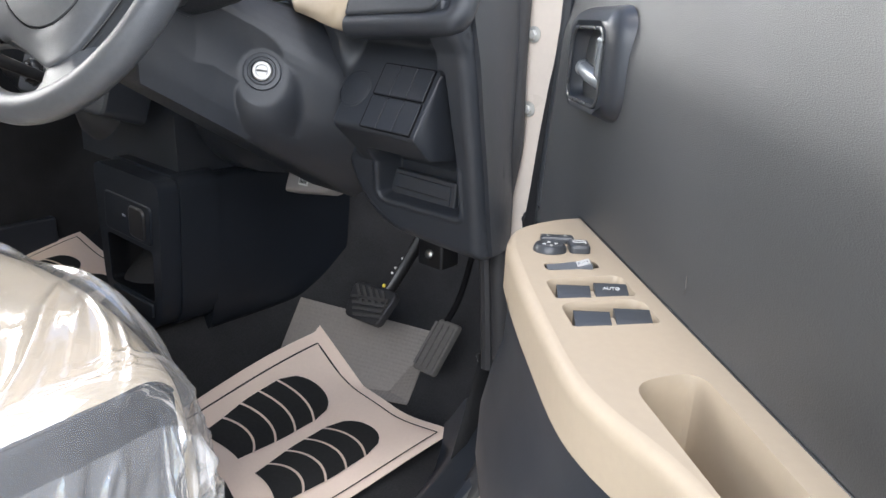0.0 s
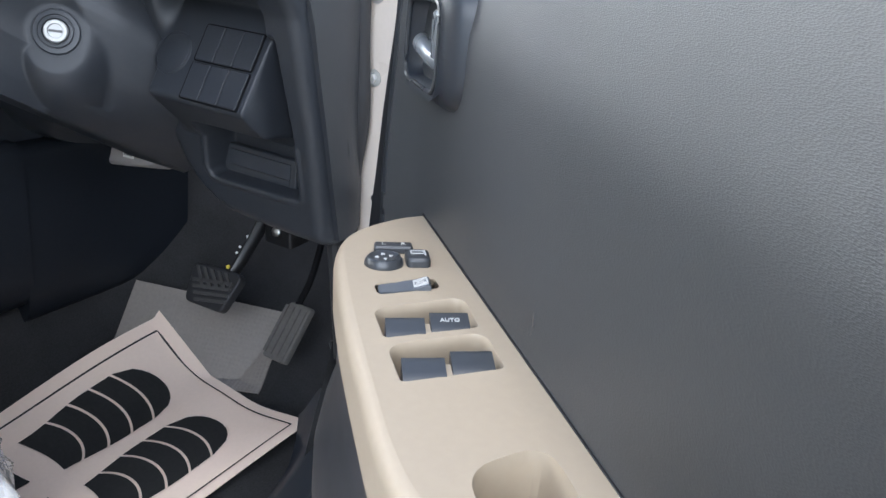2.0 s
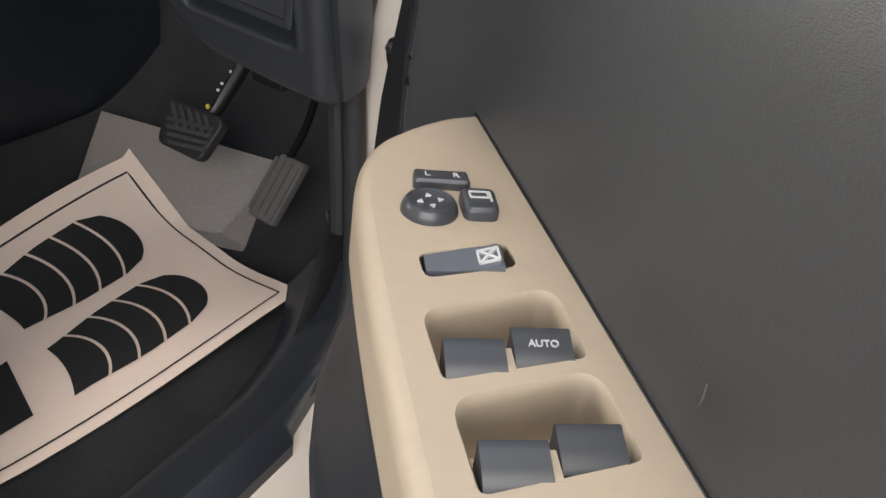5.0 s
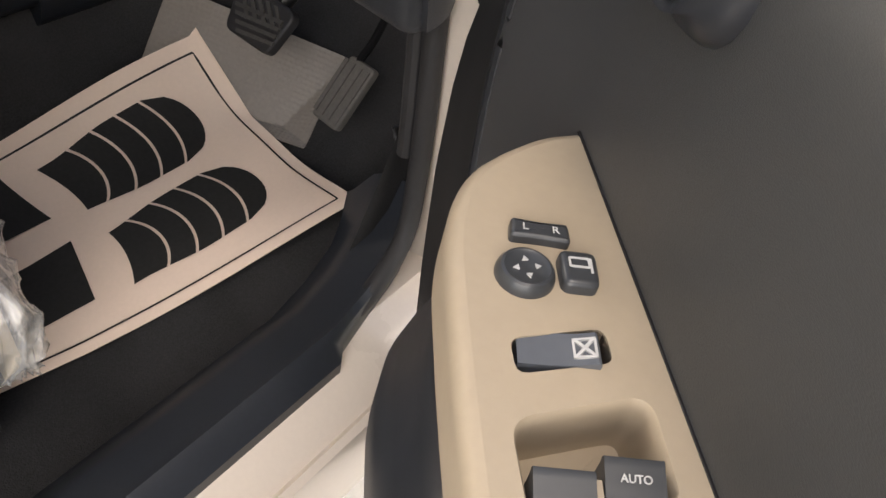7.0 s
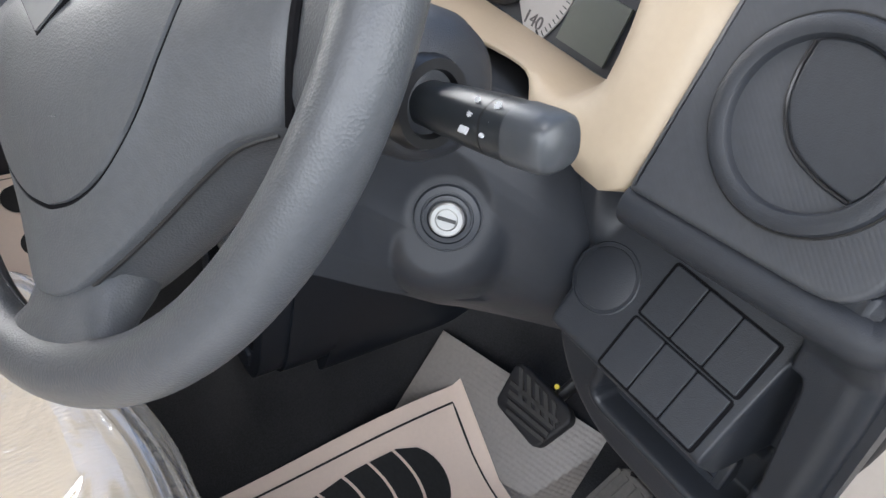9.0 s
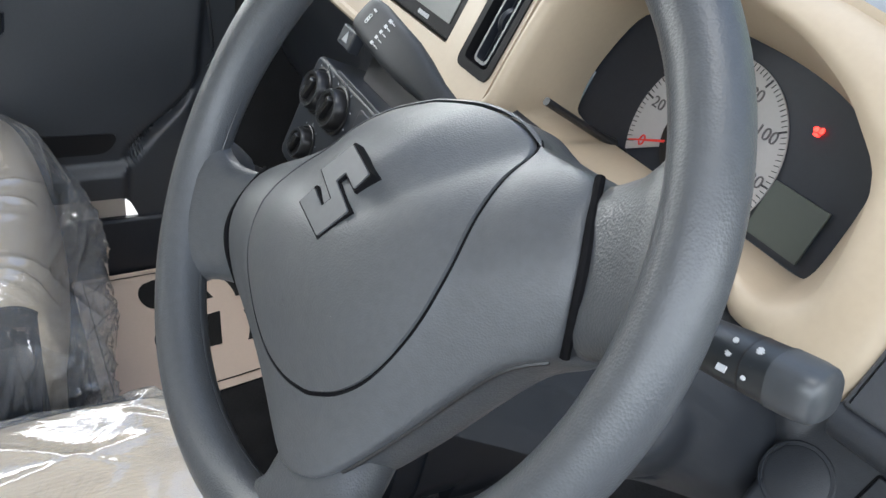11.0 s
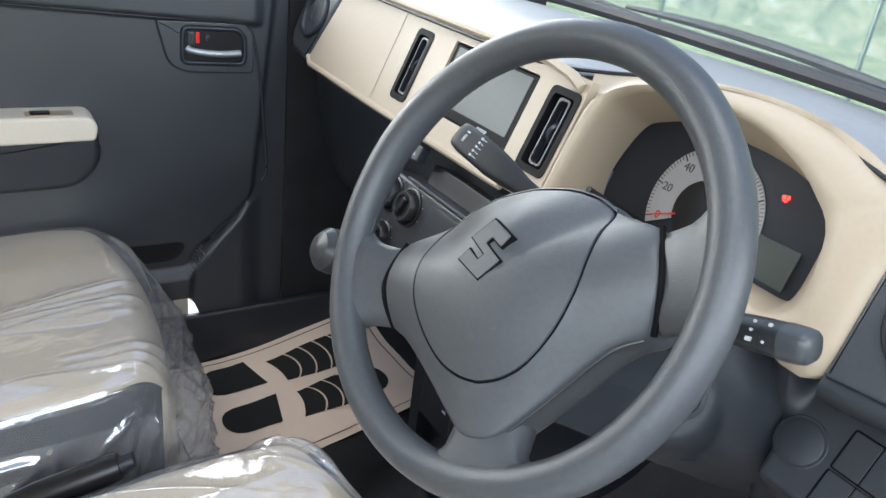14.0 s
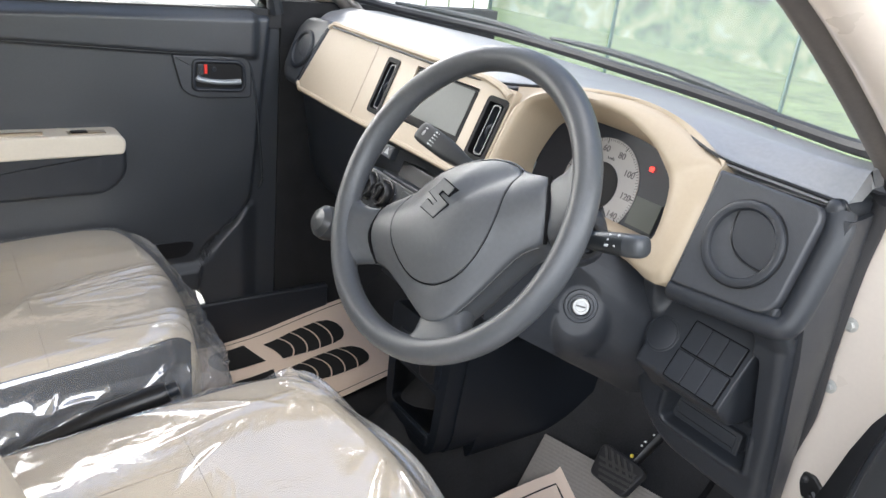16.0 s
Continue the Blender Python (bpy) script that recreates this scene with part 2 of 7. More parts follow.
def rounded(pts, r, k=4):
    """A polygon with its corners rounded; r: one radius or one for each corner."""
    out, n = [], len(pts)
    rs = r if isinstance(r, (list, tuple)) else [r] * n
    for i, p in enumerate(pts):
        p = Vector(p)
        a, b = Vector(pts[i - 1]) - p, Vector(pts[(i + 1) % n]) - p
        d = min(rs[i], a.length * 0.48, b.length * 0.48)
        if d < 1e-5:
            out.append(p)
            continue
        p0, p1 = p + a.normalized() * d, p + b.normalized() * d
        for j in range(k + 1):
            t = j / k
            out.append(p0 * (1 - t) ** 2 + p * 2 * t * (1 - t) + p1 * t * t)
    return [tuple(q) for q in out]


def oval(cx, cy, rx, ry, n=28, a0=0.0, a1=2 * math.pi):
    full = abs(a1 - a0) > 6.28
    return [(cx + rx * math.cos(a0 + (a1 - a0) * i / (n if full else n - 1)), cy + ry * math.sin(a0 + (a1 - a0) * i / (n if full else n - 1))) for i in range(n)]


def rect(x0, y0, x1, y1, r=0.0, k=4):
    p = [(x0, y0), (x1, y0), (x1, y1), (x0, y1)]
    return rounded(p, r, k) if r else p


def offset(pts, d):
    """The polygon drawn in by d (counter-clockwise polygons)."""
    n, out = len(pts), []
    area = sum(pts[i - 1][0] * pts[i][1] - pts[i][0] * pts[i - 1][1] for i in range(n))
    s = 1 if area > 0 else -1
    for i in range(n):
        a, b, c = Vector(pts[i - 1]), Vector(pts[i]), Vector(pts[(i + 1) % n])
        e, f = (b - a), (c - b)
        if e.length < 1e-9 or f.length < 1e-9:
            out.append(tuple(b))
            continue
        e.normalize(), f.normalize()
        m = Vector((-e.y - f.y, e.x + f.x)) * s
        if m.length < 1e-6:
            out.append(tuple(b))
            continue
        m.normalize()
        k = max(0.5, m.dot(Vector((-e.y, e.x)) * s))
        out.append(tuple(b + m * (d / k)))
    return out


def loft(bm, rings, caps=True, closed=True):
    rows = [[bm.verts.new(p) for p in r] for r in rings]
    n = len(rows[0])
    for a, b in zip(rows, rows[1:]):
        for i in range(n if closed else n - 1):
            j = (i + 1) % n
            bm.faces.new((a[i], a[j], b[j], b[i]))
    if caps:
        bm.faces.new(rows[0])
        bm.faces.new(rows[-1])
    return rows


def slab(bm, pts, M, z0, z1, r=0.0, k=3, back=True):
    """A polygon in M's plane drawn out from z0 to z1, its top edge rounded by r."""
    top = 1 if z1 > z0 else -1
    rings = [[M @ Vector((*p, z0)) for p in pts]]
    if r > 0:
        for j in range(k + 1):
            a = math.pi / 2 * j / k
            q = offset(pts, r * (1 - math.cos(a)))
            rings.append([M @ Vector((*p, z1 - top * r * (1 - math.sin(a)))) for p in q])
        rings.append([M @ Vector((*p, z1)) for p in offset(pts, r * 1.25)])
    else:
        rings.append([M @ Vector((*p, z1)) for p in pts])
    rows = loft(bm, rings, caps=False)
    bm.faces.new(rows[-1])
    if back:
        bm.faces.new(rows[0])


def plate(bm, outer, holes, M, z0, z1):
    """A flat plate with openings through it."""
    loops = [outer, *holes]
    front = []
    edges = []
    for lp in loops:
        vs = [bm.verts.new(M @ Vector((*p, z1))) for p in lp]
        front.append(vs)
        for i in range(len(vs)):
            edges.append(bm.edges.new((vs[i - 1], vs[i])))
    bmesh.ops.triangle_fill(bm, edges=edges, use_beauty=True, use_dissolve=False)
    bm.faces.ensure_lookup_table()
    mine = {v for vs in front for v in vs}
    faces = [f for f in bm.faces if all(v in mine for v in f.verts)]
    down = M.to_3x3() @ Vector((0, 0, z0 - z1))
    twin = {v: bm.verts.new(v.co + down) for v in mine}
    for f in faces:
        bm.faces.new([twin[v] for v in reversed(f.verts)])
    for vs in front:
        for i in range(len(vs)):
            a, b = vs[i - 1], vs[i]
            bm.faces.new((a, b, twin[b], twin[a]))


def box(bm, lo, hi, M=Matrix(), r=0.0):
    slab(bm, rect(lo[0], lo[1], hi[0], hi[1], r), M, lo[2], hi[2], min(r, abs(hi[2] - lo[2]) * 0.45))


def tube(bm, path, radius, n=12, flat=1.0, up=(0, 0, 1), closed=False):
    """A round or flattened bar along a path; radius: one or one for each point."""
    pts = [Vector(p) for p in path]
    rs = radius if isinstance(radius, (list, tuple)) else [radius] * len(pts)
    rings = []
    for i, p in enumerate(pts):
        if closed:
            d = pts[(i + 1) % len(pts)] - pts[i - 1]
        else:
            d = pts[min(i + 1, len(pts) - 1)] - pts[max(i - 1, 0)]
        d.normalize()
        s = d.cross(Vector(up))
        if s.length < 1e-4:
            s = d.cross(Vector((1, 0, 0)))
        s.normalize()
        t = s.cross(d)
        rings.append([p + (s * math.cos(2 * math.pi * j / n) + t * flat * math.sin(2 * math.pi * j / n)) * rs[i] for j in range(n)])
    if closed:
        rings.append(rings[0])
        loft(bm, rings, caps=False)
        bmesh.ops.remove_doubles(bm, verts=bm.verts, dist=1e-6)
    else:
        loft(bm, rings)


def curve_through(pts, k=6):
    """A smooth path through points."""
    P = [Vector(p) for p in pts]
    out = []
    for i in range(len(P) - 1):
        a, b, c, d = P[max(i - 1, 0)], P[i], P[i + 1], P[min(i + 2, len(P) - 1)]
        for j in range(k):
            t = j / k
            out.append(0.5 * (2 * b + (c - a) * t + (2 * a - 5 * b + 4 * c - d) * t * t + (3 * b - a - 3 * c + d) * t ** 3))
    out.append(P[-1])
    return out


def sheet(bm, fn, nu, nv, thick=0.0, side=1):
    """A surface from fn(u, v), u and v from 0 to 1, given a thickness downwards along its normals."""
    grid = [[bm.verts.new(fn(i / nu, j / nv)) for j in range(nv + 1)] for i in range(nu + 1)]
    faces = [bm.faces.new((grid[i][j], grid[i + 1][j], grid[i + 1][j + 1], grid[i][j + 1])) for i in range(nu) for j in range(nv)]
    if thick:
        P = [[v.co.copy() for v in r] for r in grid]
        low = []
        for i in range(nu + 1):
            row = []
            for j in range(nv + 1):
                a = P[min(i + 1, nu)][j] - P[max(i - 1, 0)][j]
                c = P[i][min(j + 1, nv)] - P[i][max(j - 1, 0)]
                n = a.cross(c)
                n = n.normalized() if n.length > 1e-12 else Vector((0, 0, 1))
                row.append(bm.verts.new(P[i][j] - n * thick * side))
            low.append(row)
        for i in range(nu):
            for j in range(nv):
                bm.faces.new((low[i][j], low[i][j + 1], low[i + 1][j + 1], low[i + 1][j]))
        rim = [(i, 0) for i in range(nu)] + [(nu, j) for j in range(nv)] + [(i, nv) for i in range(nu, 0, -1)] + [(0, j) for j in range(nv, 0, -1)]
        for k in range(len(rim)):
            (i, j), (m, n) = rim[k], rim[(k + 1) % len(rim)]
            bm.faces.new((grid[i][j], low[i][j], low[m][n], grid[m][n]))


def annulus(bm, M, r0, r1, z0, z1, n=36, a0=0.0, a1=2 * math.pi):
    """A flat ring, or an arc of one."""
    full = abs(a1 - a0) > 6.28
    m = n if full else n + 1
    rows = []
    for i in range(m):
        a = a0 + (a1 - a0) * i / n
        c, s = math.cos(a), math.sin(a)
        rows.append([M @ Vector((c * r0, s * r0, z0)), M @ Vector((c * r1, s * r1, z0)), M @ Vector((c * r1, s * r1, z1)), M @ Vector((c * r0, s * r0, z1))])
    if full:
        rows.append(rows[0])
    loft(bm, rows, caps=not full)
    if full:
        bmesh.ops.remove_doubles(bm, verts=bm.verts, dist=1e-7)


def lathe(bm, M, profile, n=32):
    """A turned shape: profile of (radius, height) about M's z axis."""
    loft(bm, [[M @ Vector((r * math.cos(2 * math.pi * i / n), r * math.sin(2 * math.pi * i / n), z)) for i in range(n)] for r, z in profile])


def text_part(name, words, M, size, mat, parent, label="", depth=0.0003):
    cu = bpy.data.curves.new(name, "FONT")
    cu.body, cu.size, cu.extrude = words, size, depth
    cu.align_x, cu.align_y = "CENTER", "CENTER"
    tmp = bpy.data.objects.new(name, cu)
    me = bpy.data.meshes.new_from_object(tmp)
    bpy.data.objects.remove(tmp)
    me.transform(M)
    me.materials.append(mat)
    ob = new(name, me)
    ob.parent = parent
    ob.matrix_parent_inverse = PLACE.get(parent.name, Matrix()).inverted()
    if label:
        tagged(ob, label)
    return ob


def B():
    return bmesh.new()


def wave(x, y, z=0.0, f=1.0):
    return noise.noise(Vector((x * f, y * f, z * f)))


def step(a, b, x):
    t = min(1, max(0, (x - a) / (b - a)))
    return t * t * (3 - 2 * t)


# ---- ground and surroundings ----
def ground_and_outside():
    bm = B()
    box(bm, (-30, -30, -0.2), (30, 30, 0.0))
    g = link_mesh("ground", bm, GROUT)
    tagged(g, "pale showroom floor with thin grey tile joints", "floor", kind="structure")
    bm = B()
    box(bm, (0, 0, 0), (0.596, 0.596, 0.004), r=0.002)
    first = part("tile", bm, TILE, g)
    spots = [(0.12 + 0.6 * i, -1.65 + 0.6 * j) for i in range(-1, 5) for j in range(6)]
    for i, (x, y) in enumerate(spots):
        o = first if i == 0 else first.copy()
        if i:
            scene.collection.objects.link(o)
        o.location = (x, y, 0)
    bm = B()
    for x0, x1, y in ((-14, 14, 9.0),):
        box(bm, (x0, y, 0), (x1, y + 0.1, 6))
    tagged(link_mesh("backdrop", bm, GARDEN), "pale green shrubs and grass beyond glass, glowing in place of daylight", "garden", kind="structure")
    bm = B()
    box(bm, (-14, 3.26, 0.002), (14, 9.0, 0.02))
    tagged(link_mesh("lawn", bm, LAWN), "sunlit lawn beyond the glass wall", "grass", kind="structure")
    # frameless glass wall with dark green edges
    for i, x in enumerate((-3.85, -2.57, -1.305, -0.04, 1.22)):
        w = thing("glass_wall", (x, 3.2, 0), "clear frameless glass wall panel with green edge", "glass wall", "glass wall panels", "structure")
        bm = B()
        box(bm, (x + 0.006, 3.2, 0.0), (x + 1.25, 3.212, 2.6))
        p = part("pane", bm, GLASS, w)
        p.visible_shadow = False
        bm = B()
        box(bm, (x - 0.006, 3.195, 0.0), (x + 0.006, 3.217, 2.6))
        part("edge", bm, EDGE, w, "dark green polished glass edge")
    # white ribbed blind
    bl = thing("blind", (-4.4, 3.0, 0), "white vertical slatted blind hanging by glass", "blind")
    for i in range(16):
        bm = B()
        box(bm, (-6.2 + i * 0.16, 3.0 + 0.02 * (i % 2), 0.05), (-6.05 + i * 0.16, 3.012 + 0.02 * (i % 2), 2.6))
        part("slat", bm, WALLM, bl)
    bm = B()
    box(bm, (-4.6, -6, 0), (-4.5, 3, 3))
    tagged(link_mesh("wall_west", bm, WALLM), "plain white showroom wall", "wall", kind="structure")


EDGE = material("dark_green_edge", (0.10, 0.16, 0.14), 0.2)
ground_and_outside()


# ---- car floor and shell ----
def floor_z(x, y):
    z = 0.335 + 0.10 * max(0.0, min(y, 0.40) - 0.05)
    if y > 0.40:
        z += 0.85 * (y - 0.40)
    z += 0.26 * math.exp(-((x - 0.03) / 0.115) ** 2) * step(-0.1, 0.3, y)
    return z


def carpet_z(x, y):
    """The carpet, hollowed where the heel rests."""
    return floor_z(x, y) - 0.045 * math.exp(-((x - 0.175) / 0.055) ** 2 - ((y - 0.335) / 0.065) ** 2)


def car_floor():
    bm = B()
    sheet(bm, lambda u, v: Vector((-0.63 + 1.205 * u, -1.25 + 2.0 * v, carpet_z(-0.63 + 1.205 * u, -1.25 + 2.0 * v) + 0.0015 * wave(u * 30, v * 50))), 60, 90, 0.02)
    tagged(link_mesh("floor", bm, CARPET), "charcoal needle-felt car carpet rising to the toe board", "carpet", kind="structure")


car_floor()


def car_body():
    c = thing("car_body", (0, 0, 0.18), "warm white painted car body shell with open doorway", "car body", kind="structure")
    # right sill, white, and its black scuff plate
    prof = [(0.57, 0.30), (0.60, 0.395), (0.64, 0.405), (0.665, 0.395), (0.695, 0.375), (0.705, 0.36), (0.712, 0.33), (0.715, 0.25), (0.70, 0.17), (0.60, 0.17)]
    ys = [-1.25, -0.6, 0.0, 0.30, 0.36]
    bm = B()
    loft(bm, [[(x, y, z) for x, z in prof] for y in ys])
    part("sill", bm, PAINT, c, "white painted door sill")
    bm = B()
    flange = [(0.699, 0.366), (0.705, 0.3715), (0.712, 0.366), (0.706, 0.358)]
    loft(bm, [[(x, y, z) for x, z in flange] for y in ys])
    part("sill_flange", bm, PAINT, c)
    bm = B()
    sc = [(0.552, 0.352), (0.560, 0.362), (0.585, 0.405), (0.60, 0.418), (0.632, 0.427), (0.640, 0.432), (0.647, 0.428), (0.664, 0.412), (0.664, 0.395), (0.60, 0.39), (0.56, 0.34)]
    rings = []
    for y in (-1.2, -0.6, 0.0, 0.12, 0.185, 0.20):
        k = 0.0 if y < 0.19 else -0.012
        rings.append([(x + (k if x > 0.65 else 0), y, z) for x, z in sc])
    for y, lift, shift in ((0.26, 0.004, -0.010), (0.31, 0.012, -0.022), (0.335, 0.03, -0.032), (0.350, 0.06, -0.040)):
        rings.append([(min(x, 0.648) + shift, y, z + lift) for x, z in sc])
    loft(bm, rings)
    part("scuff_plate", bm, DARKSM, c, "black plastic scuff plate")
    # hinge pillar
    bm = B()
    rings = []
    for z, x0, x1, y in ((0.30, 0.60, 0.70, 0.34), (0.45, 0.597, 0.72, 0.352), (0.60, 0.594, 0.725, 0.352), (0.70, 0.592, 0.73, 0.352), (0.735, 0.585, 0.73, 0.352), (0.80, 0.590, 0.73, 0.352), (0.95, 0.588, 0.735, 0.352), (1.08, 0.595, 0.735, 0.345)):
        rings.append([(x0, y, z), (x1 - 0.03, y + 0.004, z), (x1, y + 0.05, z), (x1 + 0.005, y + 0.25, z), (x0 - 0.03, y + 0.25, z)])
    loft(bm, rings)
    part("hinge_pillar", bm, PAINT, c, "white painted hinge pillar")
    # hinge bolts
    for z in (0.858, 0.937):
        M = basis((0.609, 0.351, z), (1, 0, 0), (0, 0, 1))
        bm = B()
        lathe(bm, M, [(0.0085, 0.0), (0.0085, 0.0012), (0.0060, 0.0020)], 24)
        slab(bm, oval(0, 0, 0.0056, 0.0056, 6), M, 0.0010, 0.006, 0.001)
        part("bolt", bm, BOLTM, c, "pale painted hexagon bolt")
    # windscreen pillars with seals and trims
    for side in (1, -1):
        path = [Vector((side * 0.632, 0.40, 1.06)), Vector((side * 0.622, 0.30, 1.145)), Vector((side * 0.620, 0.10, 1.275)), Vector((side * 0.60, -0.10, 1.385)), Vector((side * 0.575, -0.32, 1.455))]
        path = curve_through(path, 4)
        bm = B()
        tube(bm, [p + Vector((side * 0.036, 0, 0.0)) for p in path], 0.032, 14)
        part("windscreen_pillar", bm, PAINT, c, "white painted windscreen pillar")
        bm = B()
        tube(bm, [p + Vector((-side * 0.018, 0.006, -0.006)) for p in path], 0.016, 12)
        part("pillar_trim", bm, PILLARSEAL, c, "dark pillar seal")
        bm = B()
        tube(bm, [p + Vector((-side * 0.034, 0.020, -0.004)) for p in path], 0.007, 10)
        part("pillar_lining", bm, PILLARTRIM, c, "grey pillar lining")
    # black opening seal, down the pillar and along the sill
    seal = curve_through([(0.612, 0.325, 1.085), (0.606, 0.334, 1.05), (0.600, 0.338, 1.0), (0.598, 0.340, 0.90), (0.601, 0.340, 0.82), (0.592, 0.340, 0.755), (0.590, 0.340, 0.70), (0.599, 0.340, 0.60), (0.606, 0.338, 0.52), (0.618, 0.320, 0.455), (0.630, 0.27, 0.430), (0.634, 0.20, 0.405)], 5)
    bm = B()
    tube(bm, seal, 0.0105, 12, up=(0, 1, 0.3))
    part("opening_seal", bm, RUBBER, c, "black rubber doorway seal")
    bm = B()
    tube(bm, [p + Vector((-0.016, -0.003, 0.0)) for p in seal[:40]], 0.009, 10, up=(0, 1, 0.3))
    part("seal_lip", bm, RUBBER, c)
    # kick panel beside the pedals
    bm = B()
    sheet(bm, lambda u, v: Vector((0.578 + 0.004 * math.sin(v * 3.1), 0.22 + 0.50 * u, 0.35 + 0.39 * v * step(0.02, 0.42, u))), 16, 16)
    part("kick_panel", bm, CARPET, c, "charcoal felt kick panel")
    bm = B()
    tube(bm, curve_through([(0.557, 0.36, 0.601), (0.566, 0.36, 0.595), (0.573, 0.36, 0.583), (0.576, 0.36, 0.55), (0.570, 0.36, 0.523), (0.560, 0.36, 0.522), (0.555, 0.36, 0.532)], 4), 0.0045, 8, flat=0.6)
    part("bonnet_release", bm, BLACK, c, "black bonnet release handle")
    # roof, far side and rear; unseen roof and rear added to shade the cabin
    bm = B()
    rings = []
    for y, h, w in ((-1.5, 1.34, 0.53), (-1.1, 1.46, 0.56), (-0.5, 1.495, 0.575), (-0.2, 1.475, 0.58), (-0.06, 1.435, 0.58)):
        rings.append([(-w, y, h - 0.05), (-w * 0.8, y, h - 0.01), (0, y, h), (w * 0.8, y, h - 0.01), (w, y, h - 0.05), (w, y, h - 0.02), (w * 0.8, y, h + 0.03), (0, y, h + 0.04), (-w * 0.8, y, h + 0.03), (-w, y, h - 0.02)])
    loft(bm, rings)
    part("roof", bm, HEADLINER, c, "unseen pale fabric roof lining that shades the cabin")
    bm = B()
    box(bm, (-0.62, -1.56, 0.2), (0.62, -1.5, 1.0))
    part("tailgate", bm, HEADLINER, c)
    for side in (1, -1):
        bm = B()
        tube(bm, [(side * 0.645, -0.62, 0.4), (side * 0.64, -0.64, 1.0), (side * 0.585, -0.66, 1.44)], 0.045, 10)
        part("door_pillar", bm, HEADLINER, c)
        bm = B()
        box(bm, (side * 0.62 - 0.02, -1.5, 0.3), (side * 0.62 + 0.02, -0.66, 1.02))
        part("rear_side", bm, DARK, c)
    bm = B()
    box(bm, (-0.66, -0.6, 0.18), (-0.61, 0.0, 0.490))
    part("far_sill", bm, PAINT, c, "white painted far sill")
    bm = B()
    box(bm, (-0.605, -0.6, 0.32), (-0.585, 0.32, 0.448), r=0.006)
    part("far_scuff_plate", bm, DARKSM, c, "black plastic scuff plate")
    bm = B()
    box(bm, (-0.66, 0.19, 0.3), (-0.612, 0.76, 1.115))
    part("far_kick_panel", bm, CARPET, c)
    bm = B()
    box(bm, (-0.62, 0.74, 0.3), (0.62, 0.78, 0.99))
    part("firewall", bm, CARPET, c, "dark felt bulkhead")


BOLTM = material("painted_bolt", (0.42, 0.42, 0.40), 0.35, metal=0.3)
PILLARSEAL = material("brown_grey_seal", (0.105, 0.095, 0.088), 0.6, grain=0.2)
PILLARTRIM = material("warm_grey_trim", (0.33, 0.30, 0.28), 0.6)
car_body()


BASE = [(-0.62, 0.33, 1.135), (-0.52, 0.385, 1.122), (-0.35, 0.44, 1.117), (-0.19, 0.465, 1.117), (0.0, 0.458, 1.117), (0.128, 0.442, 1.117), (0.25, 0.428, 1.117), (0.358, 0.408, 1.117), (0.46, 0.385, 1.117), (0.556, 0.350, 1.120), (0.62, 0.31, 1.13)]


def windscreen():
    w = thing("windscreen", (0, 0.46, 1.11), "clear curved windscreen with black lower border", "windscreen", kind="structure")
    base = curve_through(BASE, 4)
    top = [Vector((p.x * 0.93, -0.06 - 0.10 * (p.x / 0.6) ** 2 * 0.5, 1.455 - 0.03 * (p.x / 0.6) ** 2)) for p in base]
    bm = B()
    n = len(base) - 1
    sheet(bm, lambda u, v: base[round(u * n)].lerp(top[round(u * n)], v) + Vector((0, 0.03 * math.sin(v * 3.14), 0.02 * math.sin(v * 3.14))), n, 8, 0.004)
    p = part("pane", bm, GLASS, w)
    p.visible_shadow = False
    bm = B()
    tube(bm, [q + Vector((0, -0.006, 0.004)) for q in base], 0.0085, 8)
    part("lower_border", bm, RUBBER, w, "black windscreen border")


windscreen()


def wiper(pts, blade):
    w = thing("wiper", pts[0], "black wiper arm and blade lying on the windscreen", "wiper", "windscreen wipers")
    bm = B()
    path = curve_through(pts, 5)
    m = len(path)
    tube(bm, path, [0.007 - 0.003 * i / m for i in range(m)], 8, flat=0.6)
    part("arm", bm, BLACK, w)
    bm = B()
    path = curve_through(blade, 6)
    m = len(path)
    tube(bm, path, [0.003 + 0.005 * math.sin(3.14 * (i + 0.5) / m) for i in range(m)], 8, flat=0.8)
    part("blade", bm, RUBBER, w)


wiper([(-0.10, 0.49, 1.114), (-0.25, 0.495, 1.122), (-0.36, 0.475, 1.125)], [(-0.52, 0.41, 1.133), (-0.40, 0.465, 1.131), (-0.25, 0.488, 1.130), (-0.06, 0.480, 1.123)])
wiper([(0.42, 0.420, 1.115), (0.30, 0.442, 1.124), (0.18, 0.465, 1.129)], [(-0.10, 0.488, 1.130), (0.05, 0.482, 1.133), (0.22, 0.458, 1.131), (0.42, 0.402, 1.126)])


# ---- dashboard ----
X1 = Vector((1, 0, 0))
PHI = math.atan(0.42)
S1 = Vector((0, math.sin(PHI), math.cos(PHI)))
FASCIA = basis((0, 0.175, 0.99), X1, S1)
PHR = math.atan(0.34)
S2 = Vector((0, math.sin(PHR), math.cos(PHR)))
RIGHT = basis((0, 0.224, 0.99), X1, S2)


def fz(pts):
    """Points of (x, height) laid into the fascia's slope."""
    return [(x, (z - 0.99) / math.cos(PHI)) for x, z in pts]


def rz(pts):
    return [(x, (z - 0.99) / math.cos(PHR)) for x, z in pts]


